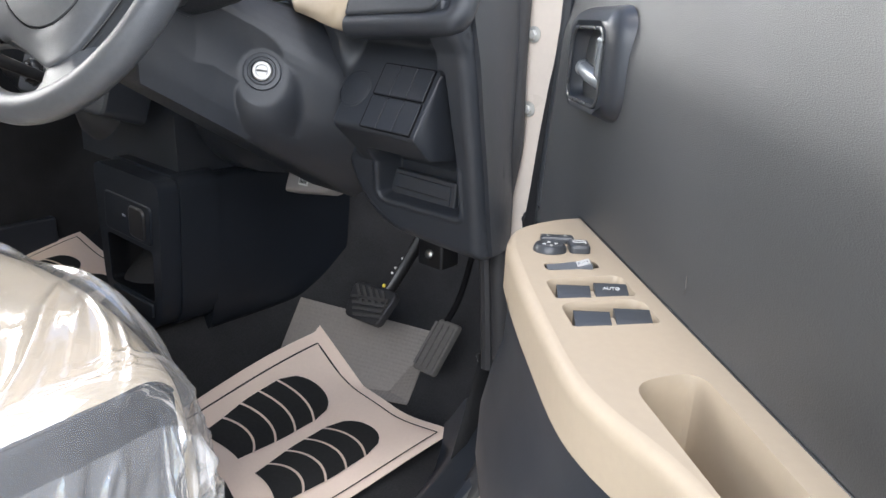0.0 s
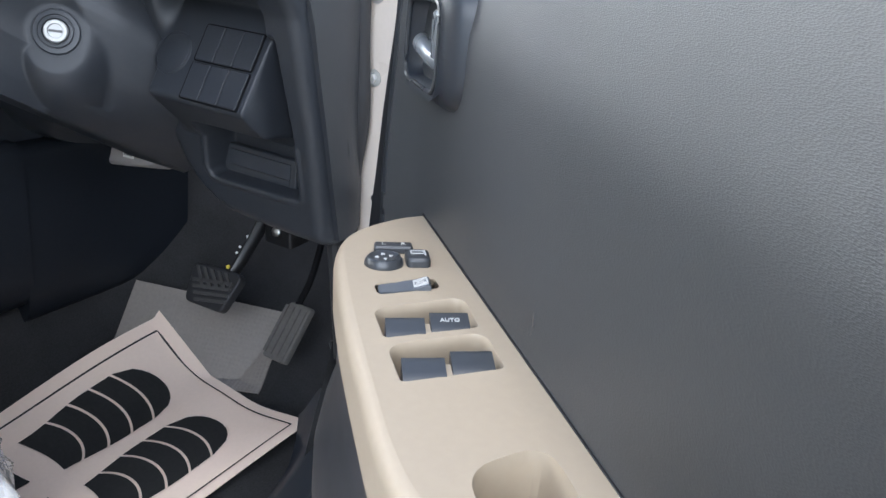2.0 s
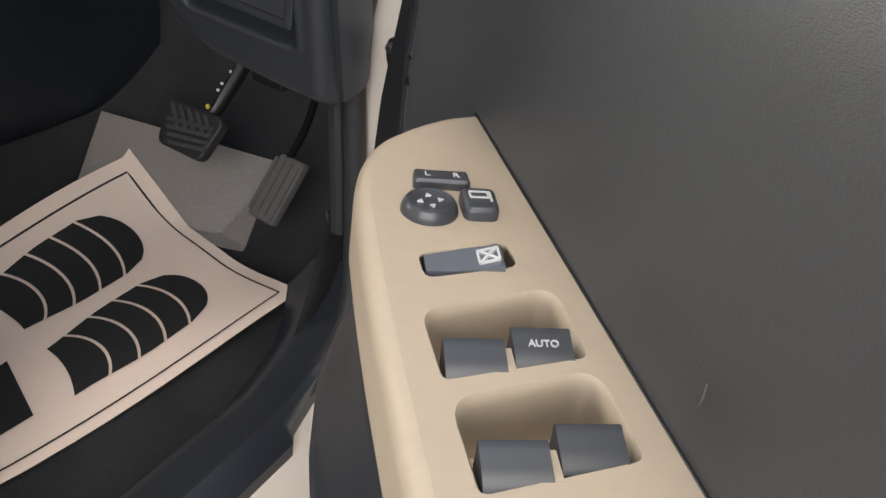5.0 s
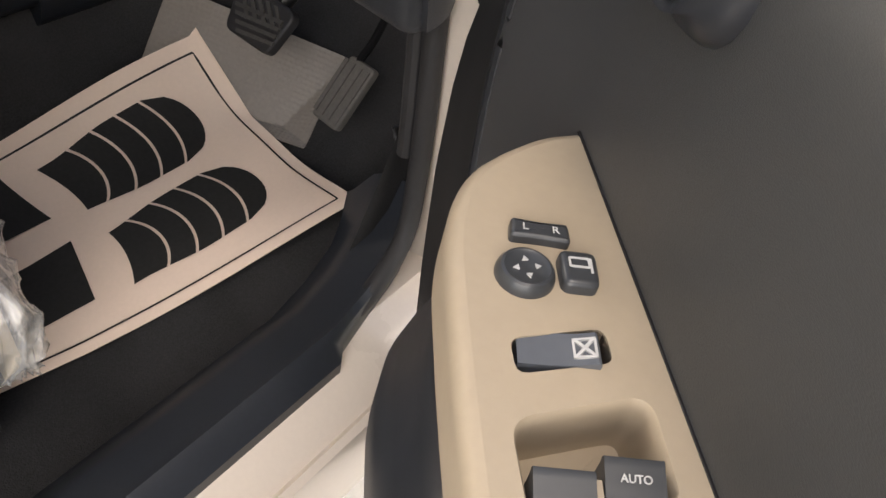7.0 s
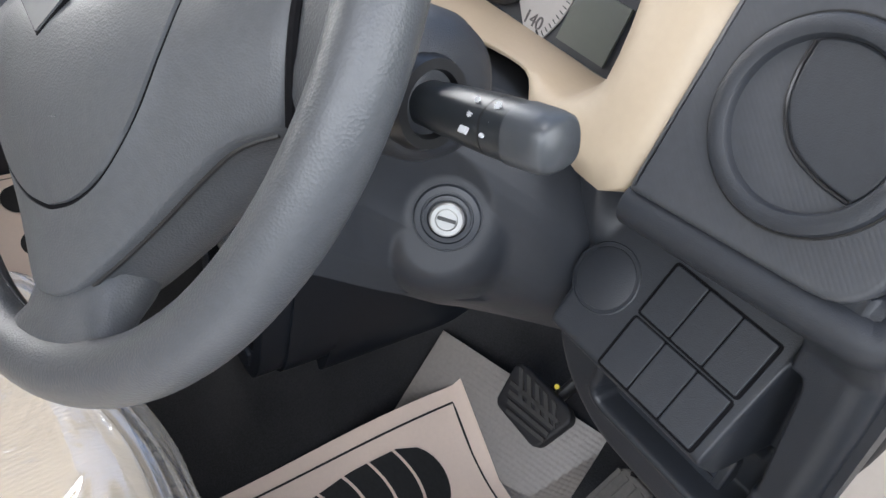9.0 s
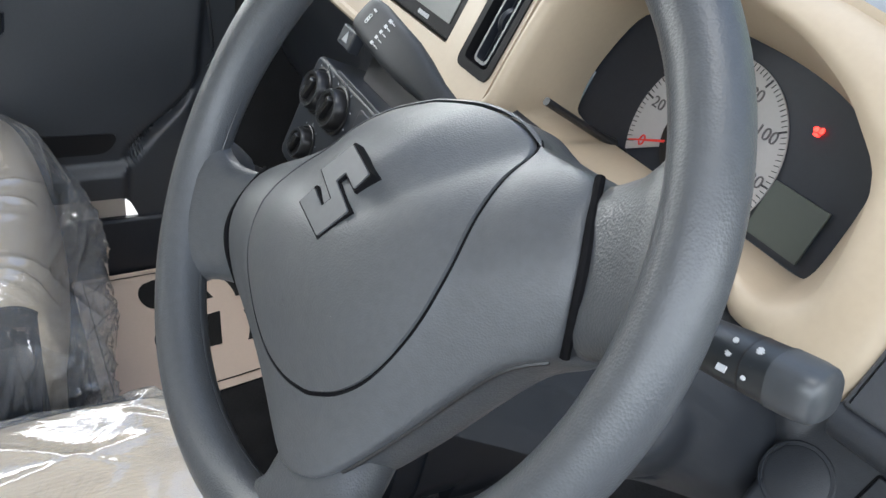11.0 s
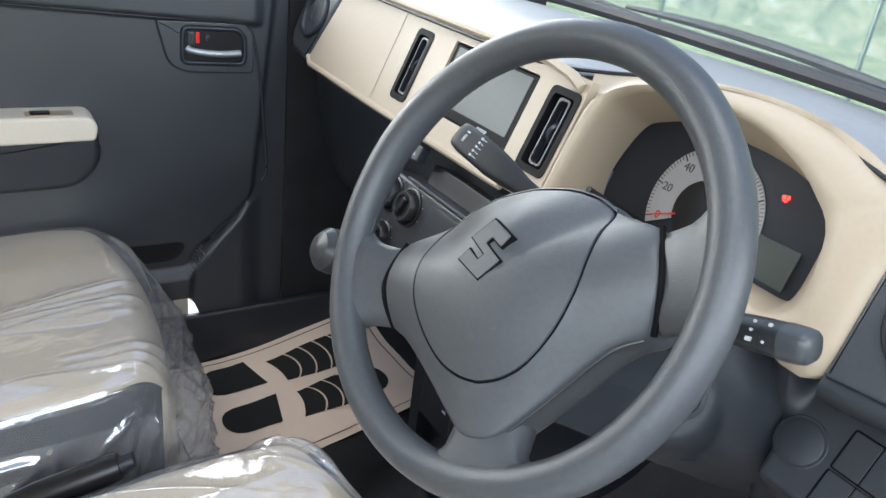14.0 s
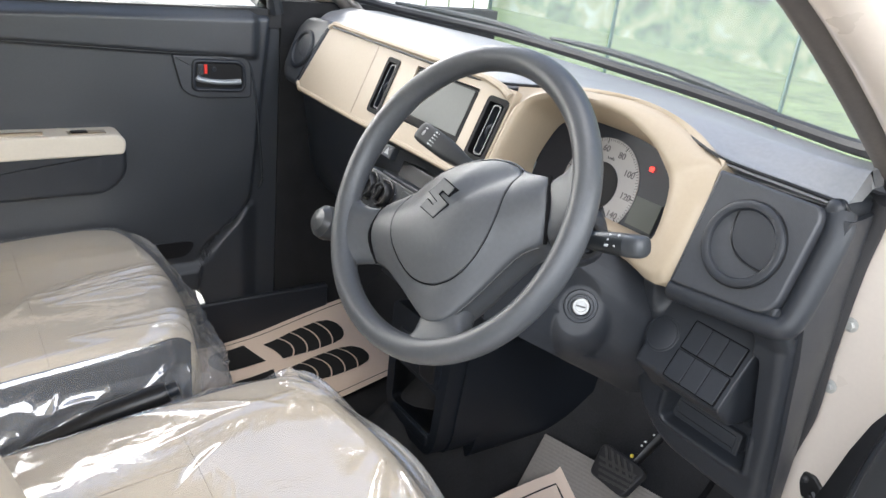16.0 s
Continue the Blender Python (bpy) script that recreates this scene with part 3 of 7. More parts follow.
def slot_vent(parent, x0, x1, z0, z1):
    """A tall dashboard air vent: gloss surround, inner frame, vane and thumb wheel."""
    s0, s1 = (z0 - 0.99) / math.cos(PHI), (z1 - 0.99) / math.cos(PHI)
    bm = B()
    plate(bm, rect(x0, s0, x1, s1, 0.009), [rect(x0 + 0.007, s0 + 0.008, x1 - 0.007, s1 - 0.008, 0.006)], FASCIA, -0.030, 0.0015)
    v = part("vent", bm, GLOSS, parent, "gloss black upright air vent")
    bm = B()
    box(bm, (x0 + 0.002, s0 + 0.002, -0.034), (x1 - 0.002, s1 - 0.002, -0.028), FASCIA)
    part("vent_duct", bm, BLACK, v)
    bm = B()
    cx = (x0 + x1) / 2
    plate(bm, rect(cx - 0.0095, s0 + 0.010, cx + 0.0095, s1 - 0.010, 0.006), [rect(cx - 0.0072, s0 + 0.0125, cx + 0.0072, s1 - 0.0125, 0.005)], FASCIA, -0.010, -0.002)
    part("vane_frame", bm, DARKSM, v, "satin grey vane frame")
    bm = B()
    for dx in (-0.004, 0.003):
        box(bm, (cx + dx - 0.0006, s0 + 0.012, -0.026), (cx + dx + 0.0006, s1 - 0.012, -0.008), FASCIA)
    part("vane", bm, DARKSM, v)
    M = FASCIA @ pose(cx, (s0 + s1) / 2, -0.012, 0, 90, 0)
    bm = B()
    lathe(bm, M, [(0.0, -0.003), (0.011, -0.003), (0.0125, 0), (0.011, 0.003), (0.0, 0.003)], 24)
    part("thumb_wheel", bm, DARKSM, v)


def round_vent(parent, M, r):
    """A round swivelling vent: broad ring, dished ball and a curved flap over part of it."""
    bm = B()
    lathe(bm, M, [(r * 0.785, -0.012), (r * 0.785, 0.0025), (r * 0.81, 0.0042), (r * 0.86, 0.0050), (r * 0.93, 0.0050), (r * 0.975, 0.0040), (r * 0.995, 0.0020), (r * 1.00, -0.001), (r * 1.00, -0.012)], 64)
    v = part("round_vent", bm, DARK, parent, "round grey swivelling air vent")
    bm = B()
    annulus(bm, M, r * 1.0, r * 1.022, -0.004, 0.0006, 64)
    part("ring_gap", bm, BLACK, v)
    bm = B()
    q = r * 0.775
    rings = [[M @ Vector((q * k * math.cos(2 * math.pi * i / 48), q * k * math.sin(2 * math.pi * i / 48), -0.0040 + 0.0016 * (1 - k * k))) for i in range(48)] for k in (1.0, 0.85, 0.65, 0.4, 0.15)]
    loft(bm, rings)
    part("ball", bm, CARBON, v, "fine-ribbed dished vent ball")
    swoop = curve_through([Vector((x * q, y * q, 0)) for x, y in ((-0.52, 0.85), (-0.50, 0.45), (-0.38, 0.05), (-0.05, -0.30), (0.42, -0.46), (0.86, -0.50))], 6)
    a0, a1 = math.atan2(-0.50, 0.86), math.atan2(0.85, -0.52)
    arc = [(q * math.cos(a0 + (a1 - a0) * i / 30), q * math.sin(a0 + (a1 - a0) * i / 30)) for i in range(1, 30)]
    bm = B()
    slab(bm, [(p.x, p.y) for p in swoop] + arc, M, -0.004, 0.0010, 0.0012)
    part("flap", bm, DARK, v, "curved grey vent flap")
    bm = B()
    tube(bm, [M @ Vector((p.x - 0.0012, p.y - 0.0010, 0.0002)) for p in swoop], 0.0010, 6)
    part("flap_edge", bm, BLACK, v)


def dashboard():
    d = thing("dashboard", (0, 0.25, 0.70), "two-tone car dashboard with beige fascia and dark pads", "dashboard")
    base = curve_through(BASE, 4)

    def edge_y(x):
        for a, b in zip(base, base[1:]):
            if a.x <= x <= b.x:
                t = (x - a.x) / (b.x - a.x)
                return a.y + (b.y - a.y) * t, a.z + (b.z - a.z) * t
        return base[-1].y, base[-1].z

    # front edge of the upper pad, swinging back round the instrument hood
    seam = curve_through([(-0.585, 0.232, 1.085), (-0.45, 0.2175, 1.094), (-0.2, 0.2165, 1.094), (0.0, 0.2165, 1.094), (0.08, 0.225, 1.095), (0.13, 0.258, 1.099), (0.19, 0.294, 1.108), (0.256, 0.306, 1.110), (0.335, 0.296, 1.107), (0.393, 0.284, 1.098), (0.449, 0.271, 1.089), (0.49, 0.269, 1.087), (0.545, 0.267, 1.087), (0.602, 0.274, 1.084)], 6)

    def seam_at(x):
        for a, b in zip(seam, seam[1:]):
            if a.x <= x <= b.x:
                return a.lerp(b, (x - a.x) / max(1e-6, b.x - a.x))
        return seam[0] if x < seam[0].x else seam[-1]

    def top(u, v):
        x = -0.585 + 1.187 * u
        q = seam_at(x)
        ye, ze = edge_y(x)
        y = q.y + (ye + 0.012 - q.y) * v
        z = q.z + (1.111 - q.z) * step(0, 0.45, v) + (ze - 1.117) * v
        z -= 0.022 * (1 - step(0.0, 0.07, u)) * (1 - 0.7 * v)
        z -= 0.007 * max(0.0, 1 - v / 0.05) ** 2
        if v > 0.82:
            z -= 0.012 * (v - 0.82) / 0.18
        return Vector((x, y, z))

    bm = B()
    sheet(bm, top, 120, 40, 0.02)
    part("upper_pad", bm, DASHTOP, d, "grained upper dash pad, greyed for windscreen glare", sharp=60)
    bm = B()
    line = [q + Vector((0, -0.002, -0.0015)) for q in seam if q.x > -0.43]
    line += curve_through([(0.6065, 0.272, 1.078), (0.6085, 0.266, 1.05), (0.6075, 0.250, 1.0), (0.606, 0.243, 0.965)], 4)
    tube(bm, line, 0.0022, 6)
    part("pad_seam", bm, BLACK, d)

    # beige fascia with its openings
    out = fz([(-0.468, 0.975), (-0.455, 0.968), (0.092, 0.966), (0.1505, 0.967), (0.1505, 1.060), (0.148, 1.094), (0.0, 1.097), (-0.418, 1.098), (-0.432, 1.088)])
    holes = [rect(-0.190, (0.988 - .99) / .922, -0.151, (1.078 - .99) / .922, 0.009), rect(-0.100, (0.997 - .99) / .922, 0.073, (1.081 - .99) / .922, 0.004), rect(0.099, (0.992 - .99) / .922, 0.145, (1.078 - .99) / .922, 0.009)]
    bm = B()
    plate(bm, out, holes, FASCIA, -0.012, 0.0)
    f = part("fascia", bm, BEIGE, d, "smooth beige fascia panel")
    bm = B()
    tube(bm, [FASCIA @ Vector((x, s, 0.0)) for x, s in fz([(-0.432, 1.090), (-0.418, 1.098), (-0.2, 1.0985), (0.0, 1.0985), (0.08, 1.0975), (0.118, 1.092), (0.140, 1.084)])], 0.006, 8)
    part("fascia_top_edge", bm, BEIGE, f)
    bm = B()
    tube(bm, [FASCIA @ Vector((x, s, -0.001)) for x, s in fz([(-0.470, 0.977), (-0.455, 0.968), (-0.2, 0.966), (0.092, 0.966)])], 0.005, 8)
    part("fascia_lower_edge", bm, BEIGE, f)
    bm = B()
    tube(bm, [FASCIA @ Vector((-0.236, s, 0.0002)) for s in (-0.02, 0.03, 0.115)], 0.0006, 6)
    part("panel_joint", bm, STITCHLINE, f)
    slot_vent(d, -0.191, -0.150, 0.987, 1.079)
    slot_vent(d, 0.098, 0.146, 0.991, 1.079)
    # screen
    bm = B()
    box(bm, (-0.099, (0.998 - .99) / .922, -0.014), (0.072, (1.080 - .99) / .922, -0.002), FASCIA, 0.002)
    s = part("display", bm, GLOSS, d, "black touch-screen media display, switched off")
    bm = B()
    box(bm, (-0.090, (1.010 - .99) / .922, -0.004), (0.062, (1.076 - .99) / .922, -0.0012), FASCIA)
    part("screen_glass", bm, SCREEN, s)
    bm = B()
    for i in range(5):
        box(bm, (0.010 + 0.004 * i, (1.003 - .99) / .922, -0.002), (0.013 + 0.004 * i, (1.0065 - .99) / .922, -0.0015), FASCIA)
    part("maker_mark", bm, GREYMARK, s)

    # instrument hood: face ring, deep funnel and the cluster behind it
    outer = [(0.152, 0.962), (0.30, 0.962), (0.335, 0.966), (0.372, 0.967), (0.383, 0.952), (0.40, 0.948), (0.4635, 0.9495), (0.4635, 1.078), (0.45, 1.090), (0.402, 1.106), (0.33, 1.119), (0.254, 1.120), (0.205, 1.116), (0.175, 1.107), (0.156, 1.090), (0.151, 1.04), (0.151, 0.99)]
    lip = [(0.168, 0.966), (0.30, 0.966), (0.335, 0.970), (0.372, 0.971), (0.39, 0.966), (0.407, 0.970), (0.421, 0.988), (0.412, 1.042), (0.386, 1.067), (0.356, 1.084), (0.312, 1.098), (0.254, 1.104), (0.210, 1.103), (0.184, 1.095), (0.167, 1.079), (0.161, 1.04), (0.161, 0.985)]
    inner = [(0.152, 0.957), (0.25, 0.957), (0.30, 0.957), (0.35, 0.957), (0.378, 0.957), (0.386, 0.962), (0.388, 0.985), (0.386, 1.02), (0.376, 1.042), (0.340, 1.056), (0.30, 1.063), (0.25, 1.065), (0.205, 1.064), (0.172, 1.055), (0.150, 1.042), (0.135, 1.0), (0.135, 0.97)]
    deep = Matrix.Translation((0, 0.064, 0)) @ RIGHT
    k = 4

    def smooth(ring):
        n = len(ring)
        out = []
        for i in range(n):
            a, b, c, e = (Vector(ring[(i + o) % n]) for o in (-1, 0, 1, 2))
            for j in range(k):
                t = j / k
                out.append(tuple(0.5 * (2 * b + (c - a) * t + (2 * a - 5 * b + 4 * c - e) * t * t + (3 * b - a - 3 * c + e) * t ** 3)))
        return out

    def face(p, out):
        """On the fascia's plane at its left side, on the right-hand plane further on."""
        x, z = p
        u = FASCIA @ Vector((*fz([(x, z)])[0], out))
        w = RIGHT @ Vector((*rz([(x, z)])[0], out))
        return u.lerp(w, step(0.15, 0.30, x))
    ro, rl, ri = smooth(outer), smooth(lip), smooth(rz(inner))

    def mid(p, q, t):
        return tuple(Vector(p) * (1 - t) + Vector(q) * t)
    bm = B()
    def back(p):
        """The crown of the hood falls away to the rear."""
        return 0.020 * step(1.075, 1.10, p[1])
    rings = [[face(p, -0.03 - back(p)) for p in ro], [face(p, -0.003 - back(p)) for p in ro], [face(mid(p, q, 0.3), 0.001 - 0.55 * back(p)) for p, q in zip(ro, rl)], [face(mid(p, q, 0.75), 0.001 - 0.12 * back(p)) for p, q in zip(ro, rl)], [face(q, -0.004) for q in rl]]
    for t in (0.12, 0.25, 0.5, 0.75, 1.0):
        rings.append([face(q, -0.004).lerp(deep @ Vector((*p, 0)), t) for p, q in zip(ri, rl)])
    loft(bm, rings, caps=False)
    part("instrument_hood", bm, BEIGE, d, "beige instrument binnacle", sharp=75)
    # beige roof of the hood, from its face back to the pad's seam
    crown = curve_through([(0.151, 1.062, 0), (0.157, 1.090, 0), (0.175, 1.107, 0), (0.205, 1.116, 0), (0.254, 1.1205, 0), (0.33, 1.119, 0), (0.402, 1.106, 0), (0.45, 1.090, 0), (0.4645, 1.079, 0)], 4)
    rows = []
    m = len(crown) - 1
    for i, p in enumerate(crown):
        a = face((p.x, p.y), -0.0035 - back((p.x, p.y)))
        b = seam_at(0.118 + (0.462 - 0.118) * (i / m) ** 0.9) + Vector((0, -0.0025, -0.003 + 0.0035 * step(0.55, 0.8, i / m)))
        row = []
        for k in range(9):
            t = k / 8
            q = a.lerp(b, t)
            q.z += 0.008 * math.sin(math.pi * t) * step(0.0, 0.25, i / m) * (1 - step(0.7, 1.0, i / m))
            row.append(q)
        rows.append(row)
    bm = B()
    loft(bm, rows, caps=False, closed=False)
    part("hood_cover", bm, BEIGE, d, "beige instrument hood roof", sharp=70)
    bm = B()
    slab(bm, [(x, z) for x, z in rz([(0.134, 0.957), (0.3875, 0.957), (0.3875, 1.064), (0.134, 1.064)])], deep, -0.006, -0.002)
    cl = part("gauge_unit", bm, GAUGE, d, "black instrument face with pale speedometer")
    cx, cs = 0.262, (0.990 - 0.99) / math.cos(PHR)
    DM = deep @ pose(cx, cs, -0.0018)
    bm = B()
    annulus(bm, DM, 0.032, 0.0665, 0.0, 0.0015, 48, radians(-44), radians(210))
    dial = part("dial", bm, DIAL, cl, "pale speedometer scale")
    bm = B()
    lathe(bm, DM, [(0.033, 0.0), (0.033, 0.003), (0.030, 0.004), (0.0, 0.004)], 40)
    part("dial_centre", bm, BLACK, dial)
    bm = B()
    for i in range(71):
        a = radians(204 - 238 * i / 70)
        big = i % 10 == 0
        q = DM @ pose(0, 0, 0, 0, 0, math.degrees(a))
        box(bm, (0.0655 - (0.0065 if big else 0.0035), -0.0007 if big else -0.0003, 0.0015), (0.0660, 0.0007 if big else 0.0003, 0.0019), q)
    part("tick_marks", bm, BLACK, dial)
    for i in range(8):
        a = radians(204 - 34 * i)
        M = DM @ pose(0.0515 * math.cos(a), 0.0515 * math.sin(a), 0.0018)
        text_part("numeral", str(20 * i), M, 0.0125, REDM if i == 0 else NUMERAL, dial)
    text_part("numeral", "km/h", DM @ pose(0.003, 0.040, 0.0018), 0.006, NUMERAL, dial)
    bm = B()
    q = DM @ pose(0, 0, 0.004, 0, 0, 204)
    slab(bm, [(0.028, -0.001), (0.062, -0.0005), (0.062, 0.0005), (0.028, 0.001)], q, 0.0, 0.001)
    part("needle", bm, REDM, dial, "red needle at zero")
    bm = B()
    box(bm, (0.330, -0.030, -0.001), (0.374, 0.008, 0.0008), deep)
    part("trip_display", bm, LCD, cl, "grey-green liquid crystal display")
    wl = Matrix(deep)
    bm = B()
    slab(bm, oval(0.3335, 0.0470, 0.0020, 0.0018, 12), wl, 0.0, 0.001)
    slab(bm, oval(0.3375, 0.0475, 0.0014, 0.0022, 12), wl, 0.0, 0.001)
    slab(bm, oval(0.3355, 0.0440, 0.0024, 0.0009, 12), wl, 0.0, 0.001)
    part("warning_light", bm, WARNING, cl, "lit red warning lamp")
    bm = B()
    tube(bm, [(0.192, 0.290, 0.951), (0.19, 0.262, 0.963), (0.1935, 0.198, 0.998)], [0.0035, 0.0032, 0.0032], 10)
    part("trip_stalk", bm, BLACK, cl, "thin black trip reset stalk")

    # right-hand end: dark panel with the round vent
    quad = rz([(0.4665, 0.9505), (0.592, 0.9640), (0.594, 1.066), (0.588, 1.078), (0.4665, 1.079)])
    bm = B()
    slab(bm, rounded(quad, [0.004, 0.026, 0.012, 0.010, 0.004], 6), RIGHT, -0.03, 0.0, 0.0035, 4)
    e = part("end_panel", bm, CARBON, d, "dark fine-ribbed end panel")
    lip = [(x, q, w) for (x, q), w in zip(rz([(0.4665, 0.9440), (0.53, 0.9505), (0.585, 0.9565), (0.600, 0.9610), (0.6045, 0.976), (0.6055, 1.02), (0.6050, 1.060), (0.598, 1.078)]), (-0.016, -0.016, -0.017, -0.018, -0.019, -0.020, -0.021, -0.023))]
    bm = B()
    tube(bm, curve_through([RIGHT @ Vector(q) for q in lip], 6), 0.0150, 16, flat=0.9)
    part("end_frame", bm, DARK, d, "dark rounded frame of the end panel", sharp=80)
    round_vent(d, RIGHT @ pose(0.530, (1.0177 - .99) / math.cos(PHR), 0.001), 0.0470)
    bm = B()
    box(bm, (0.585, 0.262, 0.985), (0.604, 0.345, 1.086), r=0.008)
    part("end_cap", bm, DARK, d, "dark rounded dash end cap")
    # left-hand end
    bm = B()
    slab(bm, rounded(fz([(-0.548, 0.972), (-0.476, 0.968), (-0.438, 1.092), (-0.452, 1.104), (-0.545, 1.098), (-0.572, 1.075), (-0.572, 0.995)]), [0.022, 0.004, 0.004, 0.012, 0.030, 0.030, 0.025], 6), FASCIA, -0.06, -0.0015, 0.010, 4)
    part("end_panel", bm, DARKEND, d, "dark rounded end panel beside the far door", sharp=80)
    round_vent(d, FASCIA @ pose(-0.5105, (1.036 - .99) / math.cos(PHI), -0.001), 0.0400)

    # dark lower body of the dash
    def lower(u, v):
        x = -0.585 + 1.05 * u
        prof = curve_through([(0, 0.205, 0.972), (0, 0.212, 0.958), (0, 0.222, 0.935), (0, 0.236, 0.86), (0, 0.252, 0.78), (0, 0.31, 0.725), (0, 0.46, 0.70)], 4)
        p = prof[round(v * (len(prof) - 1))]
        back = 0.04 * step(-0.50, -0.60, x) + 0.075 * step(0.20, 0.26, x)
        return Vector((x, p.y + back, min(0.975 - 0.06 * step(0.20, 0.26, x), max(p.z, 0.70 + 0.13 * step(0.17, 0.23, x)))))
    bm = B()
    sheet(bm, lower, 40, 24, 0.02)
    lo = part("lower_body", bm, DARK, d, "dark lower dash body")
    bm = B()
    slab(bm, rounded([(-0.52, -0.095), (-0.155, -0.095), (-0.150, 0.055), (-0.53, 0.055)], 0.02), basis((0, 0.237, 0.86), X1, (0, -0.20, 1)), -0.004, 0.012, 0.006)
    g = part("glovebox_lid", bm, DARK, d, "dark glovebox lid")
    bm = B()
    box(bm, (-0.37, 0.018, 0.010), (-0.29, 0.036, 0.017), basis((0, 0.237, 0.86), X1, (0, -0.20, 1)), 0.004)
    part("latch", bm, BLACK, g)
    return d


DARKEND = material("dark_grey_dash_end", (0.042, 0.045, 0.050), 0.42, grain=0.15, grain_scale=1400)
STITCHLINE = material("shaded_panel_joint", (0.27, 0.22, 0.16), 0.6)
CARBON = material("ribbed_look_plastic", (0.047, 0.050, 0.056), 0.40, grain=0.06, grain_scale=170, grain_kind="DIAGONAL")
NUMERAL = material("dark_grey_numerals", (0.09, 0.085, 0.085), 0.5)
LCD = material("grey_green_display", (0.075, 0.085, 0.075), 0.3, spread=0.03)
dashboard()


# ---- steering wheel and column ----
WN = Vector((0.1074, -1.0, 0.5349)).normalized()
WU0 = Vector((0, 0, 1)).cross(WN).normalized()
WV0 = WN.cross(WU0)
TURN = radians(27.5)
WU = WU0 * math.cos(TURN) + WV0 * math.sin(TURN)
WHEEL = basis((0.313, 0.0077, 1.015), WU, WN.cross(WU))
HUB = Vector((0.0, -0.030))


def spoke(bm, rows):
    """Oval sections (centre, half width vector, half depth) joined into a bar."""
    rings = []
    for c, w, dpt in rows:
        c, w = Vector(c), Vector(w)
        ring = []
        for i in range(20):
            a = 2 * math.pi * i / 20
            ca, sa = math.cos(a), math.sin(a)
            f = (abs(ca) ** 0.6) * (1 if ca > 0 else -1)
            g = (abs(sa) ** 0.8) * (1 if sa > 0 else -1)
            q = c + w * f + Vector((0, 0, dpt * g))
            if math.hypot(q.x, q.y) > 0.170:
                q = Vector((q.x, q.y, q.z)) * (0.170 / math.hypot(q.x, q.y))
            ring.append(WHEEL @ q)
        rings.append(ring)
    loft(bm, rings)


def contour(half, k=4, n=144):
    """A closed contour about the hub's middle from one half's (u, v, w), taken at even turns."""
    hp = curve_through(half, k)
    poly = hp + [Vector((-p.x, p.y, p.z)) for p in reversed(hp[1:-1])]
    out = []
    for i in range(n):
        a = 2 * math.pi * (i + 0.5) / n
        d = Vector((math.cos(a), math.sin(a)))
        best, far = None, -1.0
        for j in range(len(poly)):
            p, q = poly[j - 1], poly[j]
            px, py = p.x - HUB.x, p.y - HUB.y
            ex, ey = q.x - p.x, q.y - p.y
            det = -d.x * ey + ex * d.y
            if abs(det) < 1e-12:
                continue
            t = (-px * ey + ex * py) / det
            u = (d.x * py - d.y * px) / det
            if t > far and -1e-6 <= u <= 1 + 1e-6:
                far, best = t, p.lerp(q, u)
        out.append(best)
    return out


